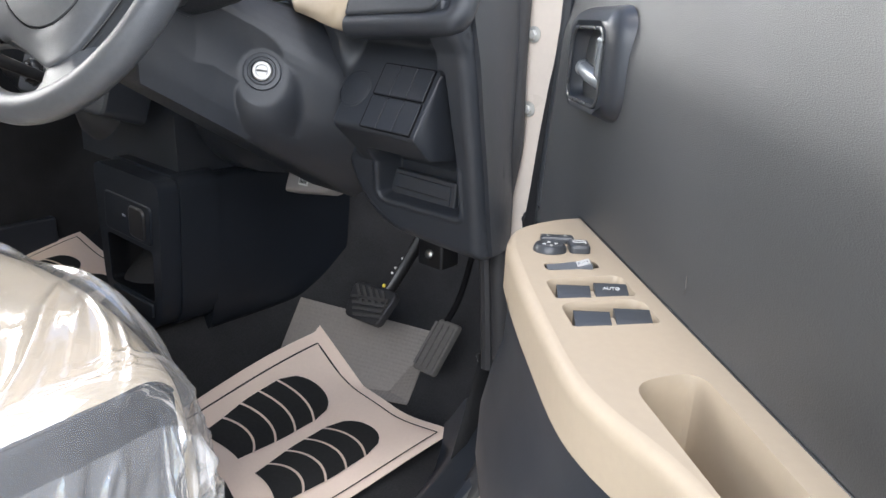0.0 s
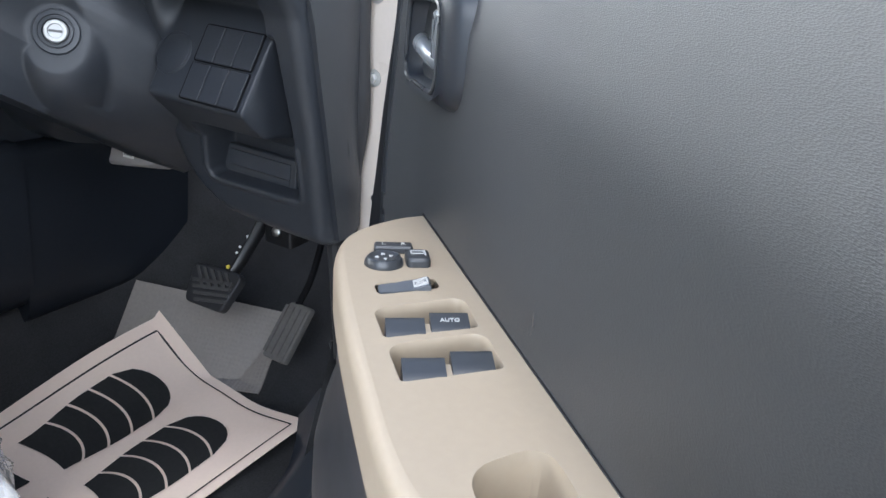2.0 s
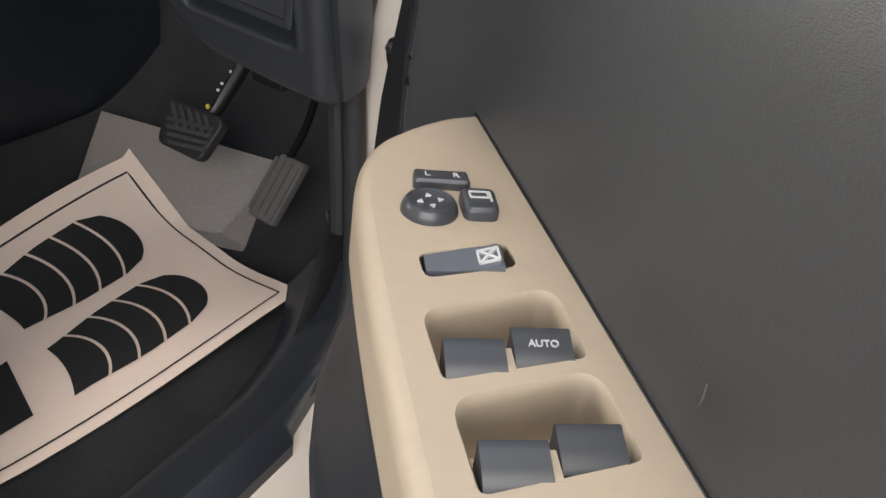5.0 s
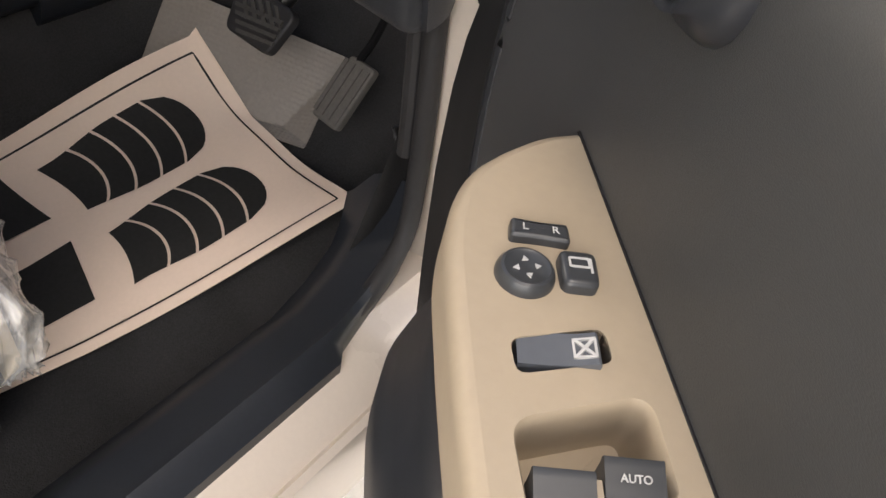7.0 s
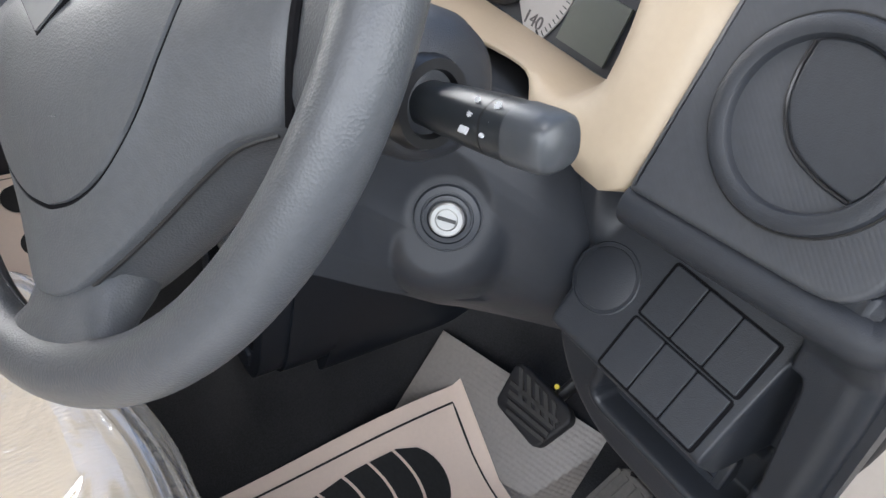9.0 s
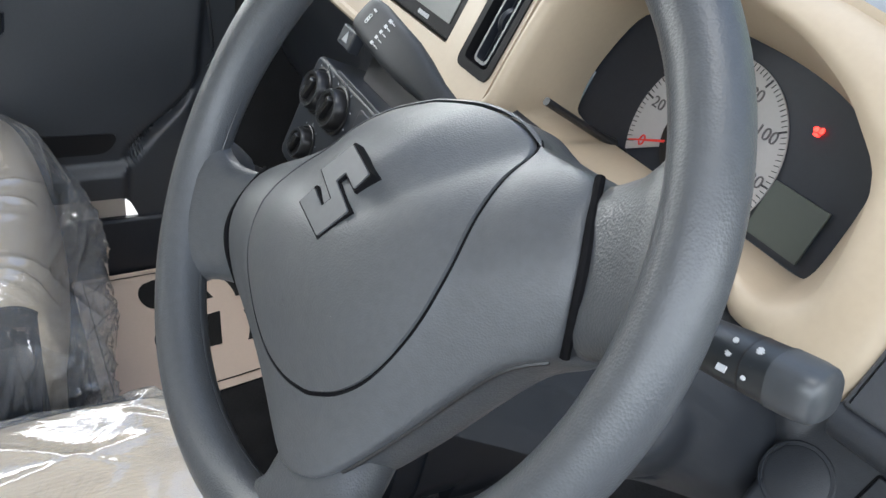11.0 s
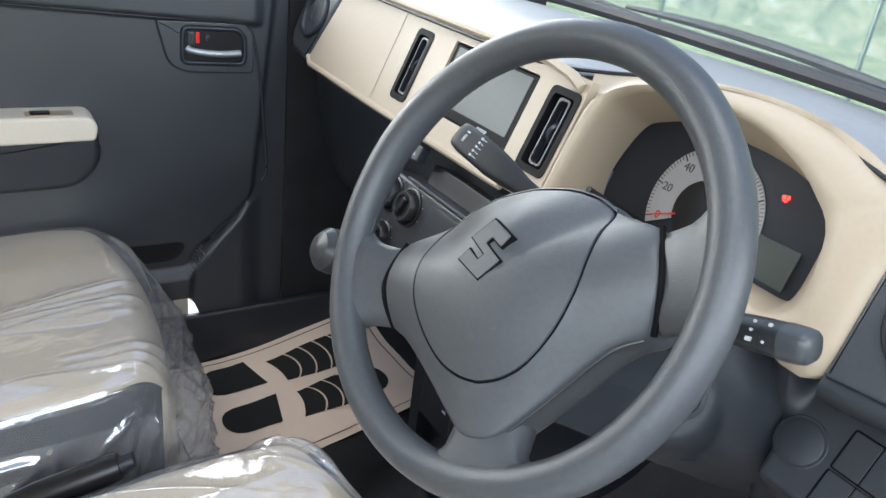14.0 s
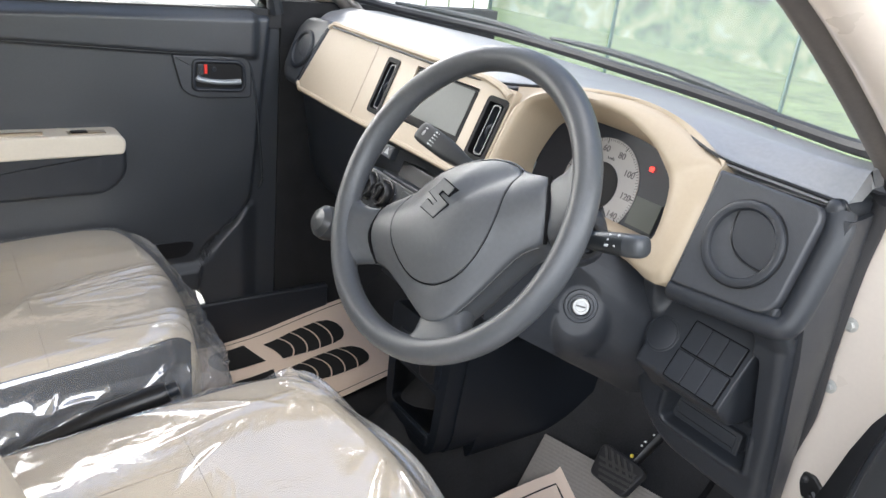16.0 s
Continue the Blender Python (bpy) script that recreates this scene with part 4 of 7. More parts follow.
def steering_wheel():
    w = thing("steering_wheel", WHEEL.translation, "grey grained three-spoke steering wheel, slightly turned", "steering wheel")
    R = 0.1695
    bm = B()
    rings = []
    for i in range(120):
        a = 2 * math.pi * i / 120
        c, s = math.cos(a), math.sin(a)
        deg = math.degrees(a)
        r = 0.0145 + 0.0010 * (math.exp(-((deg - 40) / 18) ** 2) + math.exp(-((deg - 140) / 18) ** 2))
        rings.append([WHEEL @ Vector(((R + r * math.cos(t)) * c, (R + r * math.cos(t)) * s, 1.06 * r * math.sin(t))) for t in [2 * math.pi * j / 24 for j in range(24)]])
    rings.append(rings[0])
    loft(bm, rings, caps=False)
    bmesh.ops.remove_doubles(bm, verts=bm.verts, dist=1e-7)
    rim = part("rim", bm, WHEELM, w, "grained grey rim")
    bm = B()
    tube(bm, [WHEEL @ Vector(((R - 0.0139) * math.cos(a), (R - 0.0139) * math.sin(a), -0.0045)) for a in [2 * math.pi * i / 120 for i in range(120)]], 0.0005, 5, closed=True)
    part("moulding_line", bm, SWITCH, rim, "fine moulding line round the rim")
    # three spokes flaring into the rim
    for sgn in (1, -1):
        bm = B()
        spoke(bm, [((sgn * 0.1180, -0.0235, -0.0300), (0, 0.0345, 0), 0.0150), ((sgn * 0.1220, -0.0235, -0.0225), (0, 0.0350, 0), 0.0160), ((sgn * 0.130, -0.0230, -0.0185), (0, 0.0350, 0), 0.0155), ((sgn * 0.140, -0.0220, -0.0150), (0, 0.0360, 0), 0.0150), ((sgn * 0.148, -0.0212, -0.0100), (0, 0.0385, 0), 0.0145), ((sgn * 0.155, -0.0205, -0.0070), (0, 0.0440, 0), 0.0140), ((sgn * 0.162, -0.020, -0.0042), (0, 0.054, 0), 0.0120), ((sgn * 0.168, -0.020, -0.0015), (0, 0.068, 0), 0.0085)])
        part("spoke", bm, WHEELM, w)
    bm = B()
    spoke(bm, [((0.0, -0.108, -0.026), (0.028, 0, 0), 0.0180), ((0.0, -0.124, -0.019), (0.030, 0, 0), 0.0205), ((0.0, -0.136, -0.014), (0.031, 0, 0), 0.0195), ((0.0, -0.146, -0.009), (0.034, 0, 0), 0.0150), ((0.0, -0.155, -0.005), (0.043, 0, 0), 0.0135), ((0.0, -0.162, -0.003), (0.056, 0, 0), 0.0115), ((0.0, -0.168, -0.001), (0.074, 0, 0), 0.0085)])
    part("lower_spoke", bm, WHEELM, w)

    top = [(0.058, 0.0445, -0.029), (0.032, 0.0540, -0.030), (0.0, 0.0575, -0.030)]
    seam = contour([(0.0, -0.1005, 0.0125), (0.020, -0.0965, 0.0125), (0.040, -0.0850, 0.0130), (0.0600, -0.0620, 0.0140), (0.0730, -0.0360, 0.0145), (0.0770, -0.0110, 0.0090), (0.0765, 0.0100, -0.0050), (0.0755, 0.0300, -0.0250)] + top)
    cover = contour([(0.0, -0.1385, 0.0110), (0.013, -0.1365, 0.0085), (0.0250, -0.1285, 0.0030), (0.0460, -0.1100, -0.0010), (0.0720, -0.0860, -0.0050), (0.0930, -0.0690, -0.0090), (0.1080, -0.0625, -0.0110), (0.1155, -0.0590, -0.0125), (0.1215, -0.0400, -0.0045), (0.1235, -0.0230, -0.0015), (0.1205, -0.0050, -0.0055), (0.1165, 0.0120, -0.0125), (0.0960, 0.0220, -0.0215), (0.0760, 0.0310, -0.0260)] + top, 3)

    # the cover's face: one smooth crowned surface
    known = [(0.077, -0.011, 0.008), (0.073, -0.036, 0.0133), (0.060, -0.062, 0.0128), (0.040, -0.085, 0.0118), (0.0, -0.1005, 0.0113), (0.0755, 0.030, -0.026), (0.096, 0.022, -0.0215), (0.1165, 0.012, -0.0125), (0.1235, -0.023, -0.0015), (0.1155, -0.0590, -0.0125), (0.093, -0.069, -0.0055), (0.072, -0.086, -0.0010), (0.046, -0.110, 0.0020), (0.025, -0.1285, 0.0045), (0.0, -0.1385, 0.0090), (0.100, -0.030, 0.0060)]

    def terms(x, y):
        x, y = (x / 0.1) ** 2, (y + 0.04) / 0.1
        return (1.0, x, y, x * y, y * y, x * x, x * y * y, y ** 3)
    coef = np.linalg.lstsq(np.array([terms(x, y) for x, y, z in known]), np.array([z for x, y, z in known]), rcond=None)[0]

    def crown_w(x, y):
        return float(np.dot(coef, terms(x, y)))

    def at(p, k, w):
        return WHEEL @ Vector((p.x * k, HUB.y + (p.y - HUB.y) * k, w))
    bm = B()
    rings = [[at(p, 1.004, p.z - 0.012) for p in seam], [at(p, 1.008, p.z - 0.003) for p in seam], [at(p, 1.014, p.z - 0.0012) for p in seam]]
    edge = []
    for t in (0.03, 0.10, 0.20, 0.32, 0.45, 0.58, 0.72, 0.86, 0.95, 0.985):
        row = []
        for p, q in zip(seam, cover):
            x, y = p.x * 1.014, HUB.y + (p.y - HUB.y) * 1.014
            X, Y = x + (q.x - x) * t, y + (q.y - y) * t
            a = p.z - 0.0012
            side = step(0.030, 0.012, Y) * step(0.02, 0.05, (Vector((q.x, q.y)) - Vector((x, y))).length + 0.02)
            lin = a + (q.z - a) * t
            z = lin + (crown_w(X, Y) - lin) * side * step(0.0, 0.35, t)
            z -= 0.0014 * step(0.93, 0.99, t)
            if t > 0.98:
                edge.append(z)
            row.append(WHEEL @ Vector((X, Y, z)))
        rings.append(row)
    for q, z in zip(cover, edge):
        q.z = z
    rings.append([WHEEL @ Vector((q.x, q.y, q.z - 0.0025)) for q in cover])
    rings.append([WHEEL @ Vector((q.x, q.y, q.z - 0.010)) for q in cover])
    loft(bm, rings, caps=False)
    part("trim_cover", bm, HUBM, w, "satin grey spoke cover", sharp=60)
    # rear bowl of the hub
    bm = B()
    loft(bm, [[at(q, k, q.z + dz) for q in cover] for k, dz in ((0.992, -0.006), (0.994, -0.012), (1.010, -0.020), (1.020, -0.030), (0.99, -0.040), (0.72, -0.062), (0.45, -0.085))])
    part("rear_cover", bm, WHEELM, w, "grey rear hub cover", sharp=70)
    # pad: a dome that falls to the seam, hollowed a little beside its shoulders
    bm = B()
    rings = [[at(p, 0.984, p.z - 0.010) for p in seam], [at(p, 0.984, p.z - 0.0018) for p in seam]]
    for sc in (0.980, 0.965, 0.94, 0.90, 0.85, 0.79, 0.72, 0.64, 0.55, 0.45, 0.34, 0.22, 0.10, 0.02):
        row = []
        for p in seam:
            x, y = p.x * sc, HUB.y + (p.y - HUB.y) * sc
            dome = 0.0248 - 1.95 * (y + 0.045) ** 2 - 0.9 * x * x
            up = step(-0.02, 0.03, p.y) * step(0.02, 0.07, abs(p.x))
            k = 1 - sc ** (3.3 - 0.9 * up)
            row.append(WHEEL @ Vector((x, y, (p.z - 0.0006) * (1 - k) + dome * k)))
        rings.append(row)
    loft(bm, rings)
    part("airbag_pad", bm, HUBM, w, "domed grey centre pad", sharp=60)
    # dark gaps round the pad and at the cover's ends
    low = sorted([p for p in seam if p.y < 0.034], key=lambda p: math.atan2(p.x, -(p.y + 0.03)))
    bm = B()
    tube(bm, [at(p, 0.998, p.z - 0.0030) for p in low], 0.0017, 6)
    part("pad_gap", bm, EDGETRIM, w)
    for sgn in (1, -1):
        bm = B()
        tube(bm, curve_through([WHEEL @ Vector((sgn * (x + 0.0016), y, z - 0.0014)) for x, y, z in ((0.1155, 0.0140, -0.0140), (0.1205, -0.0050, -0.0060), (0.1235, -0.0230, -0.0022), (0.1215, -0.0400, -0.0050), (0.1155, -0.0590, -0.0135))], 5), 0.0022, 8)
        part("cover_gap", bm, EDGETRIM, w)
    bm = B()
    tube(bm, [at(q, 1.001, q.z - 0.0050) for q in sorted([q for q in cover if q.y < -0.060], key=lambda q: math.atan2(q.x, -(q.y + 0.03)))], 0.0012, 6)
    part("cover_gap", bm, BLACK, w)
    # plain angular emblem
    EM = WHEEL @ pose(0, 0, 0.0192, -7.5, 0, 0)
    zig = [(0.003, 0.017), (0.021, 0.0025), (0.0140, -0.0050), (0.0045, 0.0030), (-0.0005, -0.0015), (0.0150, -0.0160), (-0.001, -0.0290), (-0.0225, -0.0130), (-0.0150, -0.0055), (-0.0050, -0.0145), (0.0005, -0.0105), (-0.0145, 0.0040)]
    bm = B()
    slab(bm, rounded(zig, 0.0008, 3), EM, -0.004, 0.0026)
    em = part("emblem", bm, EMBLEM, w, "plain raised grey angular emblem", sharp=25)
    bm = B()
    slab(bm, offset(zig, -0.0012), EM, -0.004, 0.0017)
    part("emblem_gap", bm, EDGETRIM, em)
    bm = B()
    for i in range(8):
        box(bm, (-0.020 + 0.0048 * i, -0.0610, -0.002), (-0.0170 + 0.0048 * i, -0.0580, 0.0), WHEEL @ pose(0, 0, 0.0237, 1, 0, 0))
    box(bm, (-0.021, -0.0635, -0.002), (0.019, -0.0630, 0.0), WHEEL @ pose(0, 0, 0.0237, 1, 0, 0))
    part("moulded_marks", bm, HUBM, w)
    # hub behind the pad
    bm = B()
    lathe(bm, WHEEL, [(0.030, -0.115), (0.052, -0.10), (0.062, -0.06), (0.060, -0.045)], 32)
    part("hub", bm, DARK, w)
    bm = B()
    lathe(bm, WHEEL @ pose(0.1015, -0.0605, -0.0125), [(0.0016, -0.004), (0.0015, 0.0025), (0.0, 0.003)], 10)
    part("screw_cap", bm, SWITCH, w)


EMBLEM = material("satin_grey_emblem", (0.075, 0.078, 0.084), 0.46)
steering_wheel()


def squircle(cx, cz, hw, hh, n=32, p=0.62):
    out = []
    for i in range(n):
        a = 2 * math.pi * i / n
        c, s = math.cos(a), math.sin(a)
        out.append((cx + hw * abs(c) ** p * (1 if c > 0 else -1), cz + hh * abs(s) ** p * (1 if s > 0 else -1)))
    return out


def steering_column():
    c = thing("steering_column", (0.33, 0.22, 0.80), "dark plastic steering column shroud with ignition lock", "steering column")
    bm = B()
    rings = []
    for y, hm, top in ((0.040, 0.040, 0.965), (0.060, 0.042, 0.990), (0.100, 0.043, 1.003), (0.122, 0.045, 1.000), (0.140, 0.0505, 0.992), (0.156, 0.0570, 0.980), (0.172, 0.0655, 0.975), (0.192, 0.080, 0.966), (0.214, 0.096, 0.958), (0.240, 0.112, 0.954), (0.275, 0.121, 0.949), (0.32, 0.124, 0.945)):
        zb = 0.886 - 0.62 * (y - 0.034)
        wb = min(0.043, hm * 0.94)
        half = [(wb, zb), (wb + 0.45 * (hm - wb), zb + 0.022), (hm * 0.93, zb + 0.055), (hm, zb + 0.090), (hm * 0.95, min(zb + 0.128, top - 0.035)), (hm * 0.66, top - 0.014), (hm * 0.32, top - 0.002)]
        ring = [(0.320 + x, z) for x, z in half] + [(0.320 - x, z) for x, z in reversed(half)]
        sm = []
        for q in range(len(ring)):
            a, b, c2, d2 = (Vector(ring[(q + e) % len(ring)]) for e in (-1, 0, 1, 2))
            corner = q in (0, len(ring) - 1, len(ring) - 2)
            for k in range(4):
                t = k / 4
                lin = b * (1 - t) + c2 * t
                cr = 0.5 * (2 * b + (c2 - a) * t + (2 * a - 5 * b + 4 * c2 - d2) * t * t + (3 * b - a - 3 * c2 + d2) * t ** 3)
                sm.append(lin if corner else cr)
        rings.append([(p.x, y, p.y) for p in sm])
    loft(bm, rings)
    # ignition lock: the shroud is dished above it and swells into a boss below it
    KN = Vector((0.69, -0.62, 0.34)).normalized()
    kx = Vector((0, 0, 1)).cross(KN).normalized()
    KM = basis(Vector((0.3845, 0.1670, 0.8865)), kx, KN.cross(kx))
    near = [e for e in bm.edges if (sum((v.co for v in e.verts), Vector()) / 2 - KM.translation).length < 0.085]
    bmesh.ops.subdivide_edges(bm, edges=near, cuts=6, use_grid_fill=True)
    back = KM.inverted()
    for v in bm.verts:
        q = back @ v.co
        r = math.hypot(q.x, q.y)
        if r > 0.085 or abs(q.z) > 0.07:
            continue
        tail = 0.011 * max(0.0, math.cos(math.atan2(q.y, q.x) - radians(262))) ** 2
        out = max(0.0, r - 0.0260 - tail)
        q.z = max(min(q.z, -0.0016 + 0.75 * max(0.0, r - 0.0255)), -0.0016 - 0.35 * out - 22 * out * out)
        v.co = KM @ q
    part("shroud", bm, DARK, c, "dark grained column shroud with lock boss", sharp=60)
    bm = B()
    lathe(bm, KM, [(0.0215, -0.006), (0.0215, -0.0012), (0.0208, -0.0026), (0.0203, -0.0005), (0.0196, 0.0008), (0.0160, 0.0012), (0.0155, -0.0002), (0.0146, -0.0002), (0.0142, 0.0022), (0.0120, 0.0026), (0.0112, 0.0)], 40)
    part("lock_collar", bm, DARKSM, c, "black stepped lock collar")
    bm = B()
    lathe(bm, KM, [(0.0102, -0.002), (0.0105, 0.0045), (0.0095, 0.0055), (0.0068, 0.0055), (0.0062, 0.0042), (0.0, 0.0042)], 32)
    ig = part("lock_barrel", bm, BARREL, c, "bright steel key barrel")
    bm = B()
    box(bm, (-0.0058, -0.0011, 0.0035), (0.0058, 0.0011, 0.0048), KM @ pose(0, 0, 0, 0, 0, -6))
    part("key_slot", bm, BLACK, ig)
    # light stalk to the right
    a, b = Vector((0.380, 0.098, 0.9875)), Vector((0.503, 0.113, 1.0195))
    ax = (b - a).normalized()
    SM = basis(a, ax.cross(Vector((0, 0, 1))), (Vector((0, 0, 1)) - ax * ax.z))
    SM = Matrix.Translation(a) @ ax.to_track_quat("Z", "Y").to_matrix().to_4x4()
    bm = B()
    prof = [(0.034, 0.0118, 0.0106), (0.046, 0.0102, 0.0095), (0.056, 0.0102, 0.0095), (0.070, 0.0114, 0.0106), (0.090, 0.0127, 0.0116), (0.108, 0.0131, 0.0119)]
    loft(bm, [[SM @ Vector((x, y, z)) for x, y in squircle(0, 0, rx, ry, 28, 0.85)] for z, rx, ry in prof])
    st = part("light_stalk", bm, STALK, c, "dark light switch stalk", sharp=50)
    bm = B()
    prof = [(0.108, 0.0130, 0.0118), (0.120, 0.0128, 0.0116), (0.1252, 0.0120, 0.0108), (0.1275, 0.0100, 0.0089)]
    loft(bm, [[SM @ Vector((x, y, z)) for x, y in squircle(0, 0, rx, ry, 28, 0.7)] for z, rx, ry in prof])
    part("stalk_end", bm, STALKEND, st, "dark twist end, greyed for its reflection", sharp=60)
    bm = B()
    loft(bm, [[SM @ Vector((x * 1.012, y * 1.012, z)) for x, y in squircle(0, 0, 0.0129, 0.0117, 28, 0.85)] for z in (0.0960, 0.0968)])
    part("joint_ring", bm, BLACK, st)
    # small white symbols on the stalk
    face = Vector((-0.05, -0.78, 0.62))
    nrm = (face - ax * face.dot(ax)).normalized()
    IM = basis(a + nrm * 0.0123, ax, nrm.cross(ax))
    bm = B()
    for u, v, s in ((0.0905, 0.004, 0.0012), (0.0905, -0.002, 0.0015), (0.1015, 0.004, 0.0016), (0.1015, -0.002, 0.0012)):
        for k in range(4):
            q = IM @ pose(u, v, -0.0003, 0, 0, 45 * k)
            box(bm, (-s, -0.0003, 0.0), (s, 0.0003, 0.0008), q)
    slab(bm, oval(0.1005, -0.0085, 0.0009, 0.0009, 10), IM, -0.001, 0.0004)
    box(bm, (0.0885, -0.0100, -0.0012), (0.0925, -0.0072, 0.0001), IM)
    part("symbols", bm, MARK, st)
    bm = B()
    lathe(bm, Matrix.Translation(a) @ ax.to_track_quat("Z", "Y").to_matrix().to_4x4(), [(0.0200, 0.040), (0.0215, 0.052), (0.0195, 0.0575), (0.0150, 0.0575), (0.0130, 0.050)], 28)
    part("stalk_collar", bm, BLACK, c)
    bm = B()
    lathe(bm, Matrix.Translation(a + Vector((0, 0.014, 0.001))) @ ax.to_track_quat("Z", "Y").to_matrix().to_4x4(), [(0.036, -0.04), (0.036, 0.022), (0.0345, 0.036), (0.030, 0.046), (0.024, 0.051), (0.018, 0.052)], 36)
    part("stalk_boss", bm, DARK, c, "rounded shroud boss round the stalk")
    # wiper stalk to the left
    a, b = Vector((0.262, 0.080, 1.024)), Vector((0.128, 0.081, 1.040))
    ax = (b - a).normalized()
    face = Vector((0.0, -0.80, 0.60))
    nrm = (face - ax * face.dot(ax)).normalized()
    PM = basis(a, ax, nrm.cross(ax))
    bm = B()
    L = (b - a).length
    pr = [(0.0, 0.008, 0.008), (0.03, 0.009, 0.009), (0.055, 0.0125, 0.0095), (0.075, 0.0142, 0.0095), (L - 0.012, 0.0142, 0.0090), (L - 0.003, 0.0130, 0.008), (L, 0.0105, 0.006)]
    loft(bm, [[PM @ Vector((z, x, y)) for x, y in squircle(0, 0, rx, ry, 24, 0.6)] for z, rx, ry in pr])
    ws = part("wiper_stalk", bm, WIPERSTALK, c, "dark wiper switch stalk", sharp=50)
    bm = B()
    for i in range(5):
        box(bm, (0.090 - 0.0006 * i, -0.0100 + 0.0045 * i, 0.0085), (0.0935, -0.0094 + 0.0045 * i, 0.0096), PM)
        box(bm, (0.0950, -0.0108 + 0.0045 * i, 0.0085), (0.0978, -0.0086 + 0.0045 * i, 0.0095), PM)
    for k in range(3):
        annulus(bm, PM @ pose(0.117, -0.002 + 0.002 * k, 0.0084), 0.0012, 0.0017, 0.0, 0.0010, 14)
    box(bm, (0.1150, -0.0075, 0.0084), (0.119, -0.0060, 0.0094), PM)
    part("symbols", bm, MARK, ws)


WIPERSTALK = material("matt_black_stalk_plastic", (0.017, 0.019, 0.022), 0.62, spec=0.25, grain=0.06)
BARREL = material("satin_key_barrel", (0.34, 0.34, 0.335), 0.38, metal=0.6, spread=0.08)
# lighter than the stalk to carry the reflection on its end
STALKEND = material("reflection_grey_stalk_end", (0.045, 0.049, 0.054), 0.42, grain=0.06)
STALK = material("dark_stalk_plastic", (0.019, 0.022, 0.025), 0.36, grain=0.06)
steering_column()


# ---- switch panel and knee panel by the driver ----
PB = math.atan(0.64)
SB = Vector((0, math.sin(PB), math.cos(PB)))
BLANKS = basis((0.488, 0.254, 0.900), X1, SB)


def inside(poly, x, y):
    """Signed distance to a polygon's outline, positive inside."""
    best, odd, n = 1e9, False, len(poly)
    for i in range(n):
        (ax, ay), (bx, by) = poly[i - 1], poly[i]
        ex, ey = bx - ax, by - ay
        t = min(1.0, max(0.0, ((x - ax) * ex + (y - ay) * ey) / (ex * ex + ey * ey)))
        best = min(best, math.hypot(x - ax - ex * t, y - ay - ey * t))
        if (ay > y) != (by > y) and x < ax + ex * (y - ay) / ey:
            odd = not odd
    return best if odd else -best


def softmax(a, b, r):
    h = max(0.0, min(1.0, 0.5 + 0.5 * (a - b) / r))
    return b + (a - b) * h + r * h * (1 - h)


PANEL_OUT = rounded([(0.428, 0.975), (0.404, 0.940), (0.404, 0.80), (0.407, 0.765), (0.424, 0.728), (0.462, 0.697), (0.540, 0.692), (0.606, 0.692), (0.612, 0.80), (0.612, 0.90), (0.607, 0.975)], [0.0, 0.02, 0.03, 0.03, 0.03, 0.03, 0.02, 0.012, 0.02, 0.02, 0.0], 4)
CUBBY = rounded([(0.468, 0.806), (0.4575, 0.7415), (0.562, 0.7425), (0.580, 0.7440), (0.582, 0.808)], [0.004, 0.012, 0.006, 0.006, 0.006], 4)


def panel_y(x, z):
    """How far back the moulded panel lies at a place across and up."""
    pillar = 0.241 + (0.905 - z) * 0.2
    face = 0.254 + 0.64 * (z - 0.90)
    nose = softmax(face, 0.2120 + 1.05 * (0.836 - z), 0.009)
    m = step(0.428, 0.446, x) * (1 - step(0.5655, 0.5715, x))
    block = pillar * (1 - m) + nose * m if z > 0.87 else pillar - m * max(0.0, pillar - nose)
    y = block + (0.222 - block) * step(0.918, 0.950, z)
    # wedge-shaped recess beside the block
    right = 0.5785 + 0.05 * (0.905 - z)
    y += 0.030 * step(0.5665, 0.5705, x) * (1 - step(right - 0.004, right + 0.002, x)) * step(0.800, 0.806, z) * (1 - step(0.885, 0.905, z))
    # open cubby
    y += 0.034 * step(-0.002, 0.007, inside(CUBBY, x, z))
    # a slight bead round the cubby
    d = inside(CUBBY, x, z)
    y -= 0.0016 * math.exp(-((d + 0.005) / 0.0028) ** 2) * (1 - step(0.795, 0.803, z))
    # rolled outer edge
    e = inside(PANEL_OUT, x, z)
    r = 0.016
    if z < 0.955 or x > 0.59:
        k = min(1.0, max(0.0, (r - e) / r))
        y += r * (1 - math.sqrt(max(0.0, 1 - k * k)))
    return y


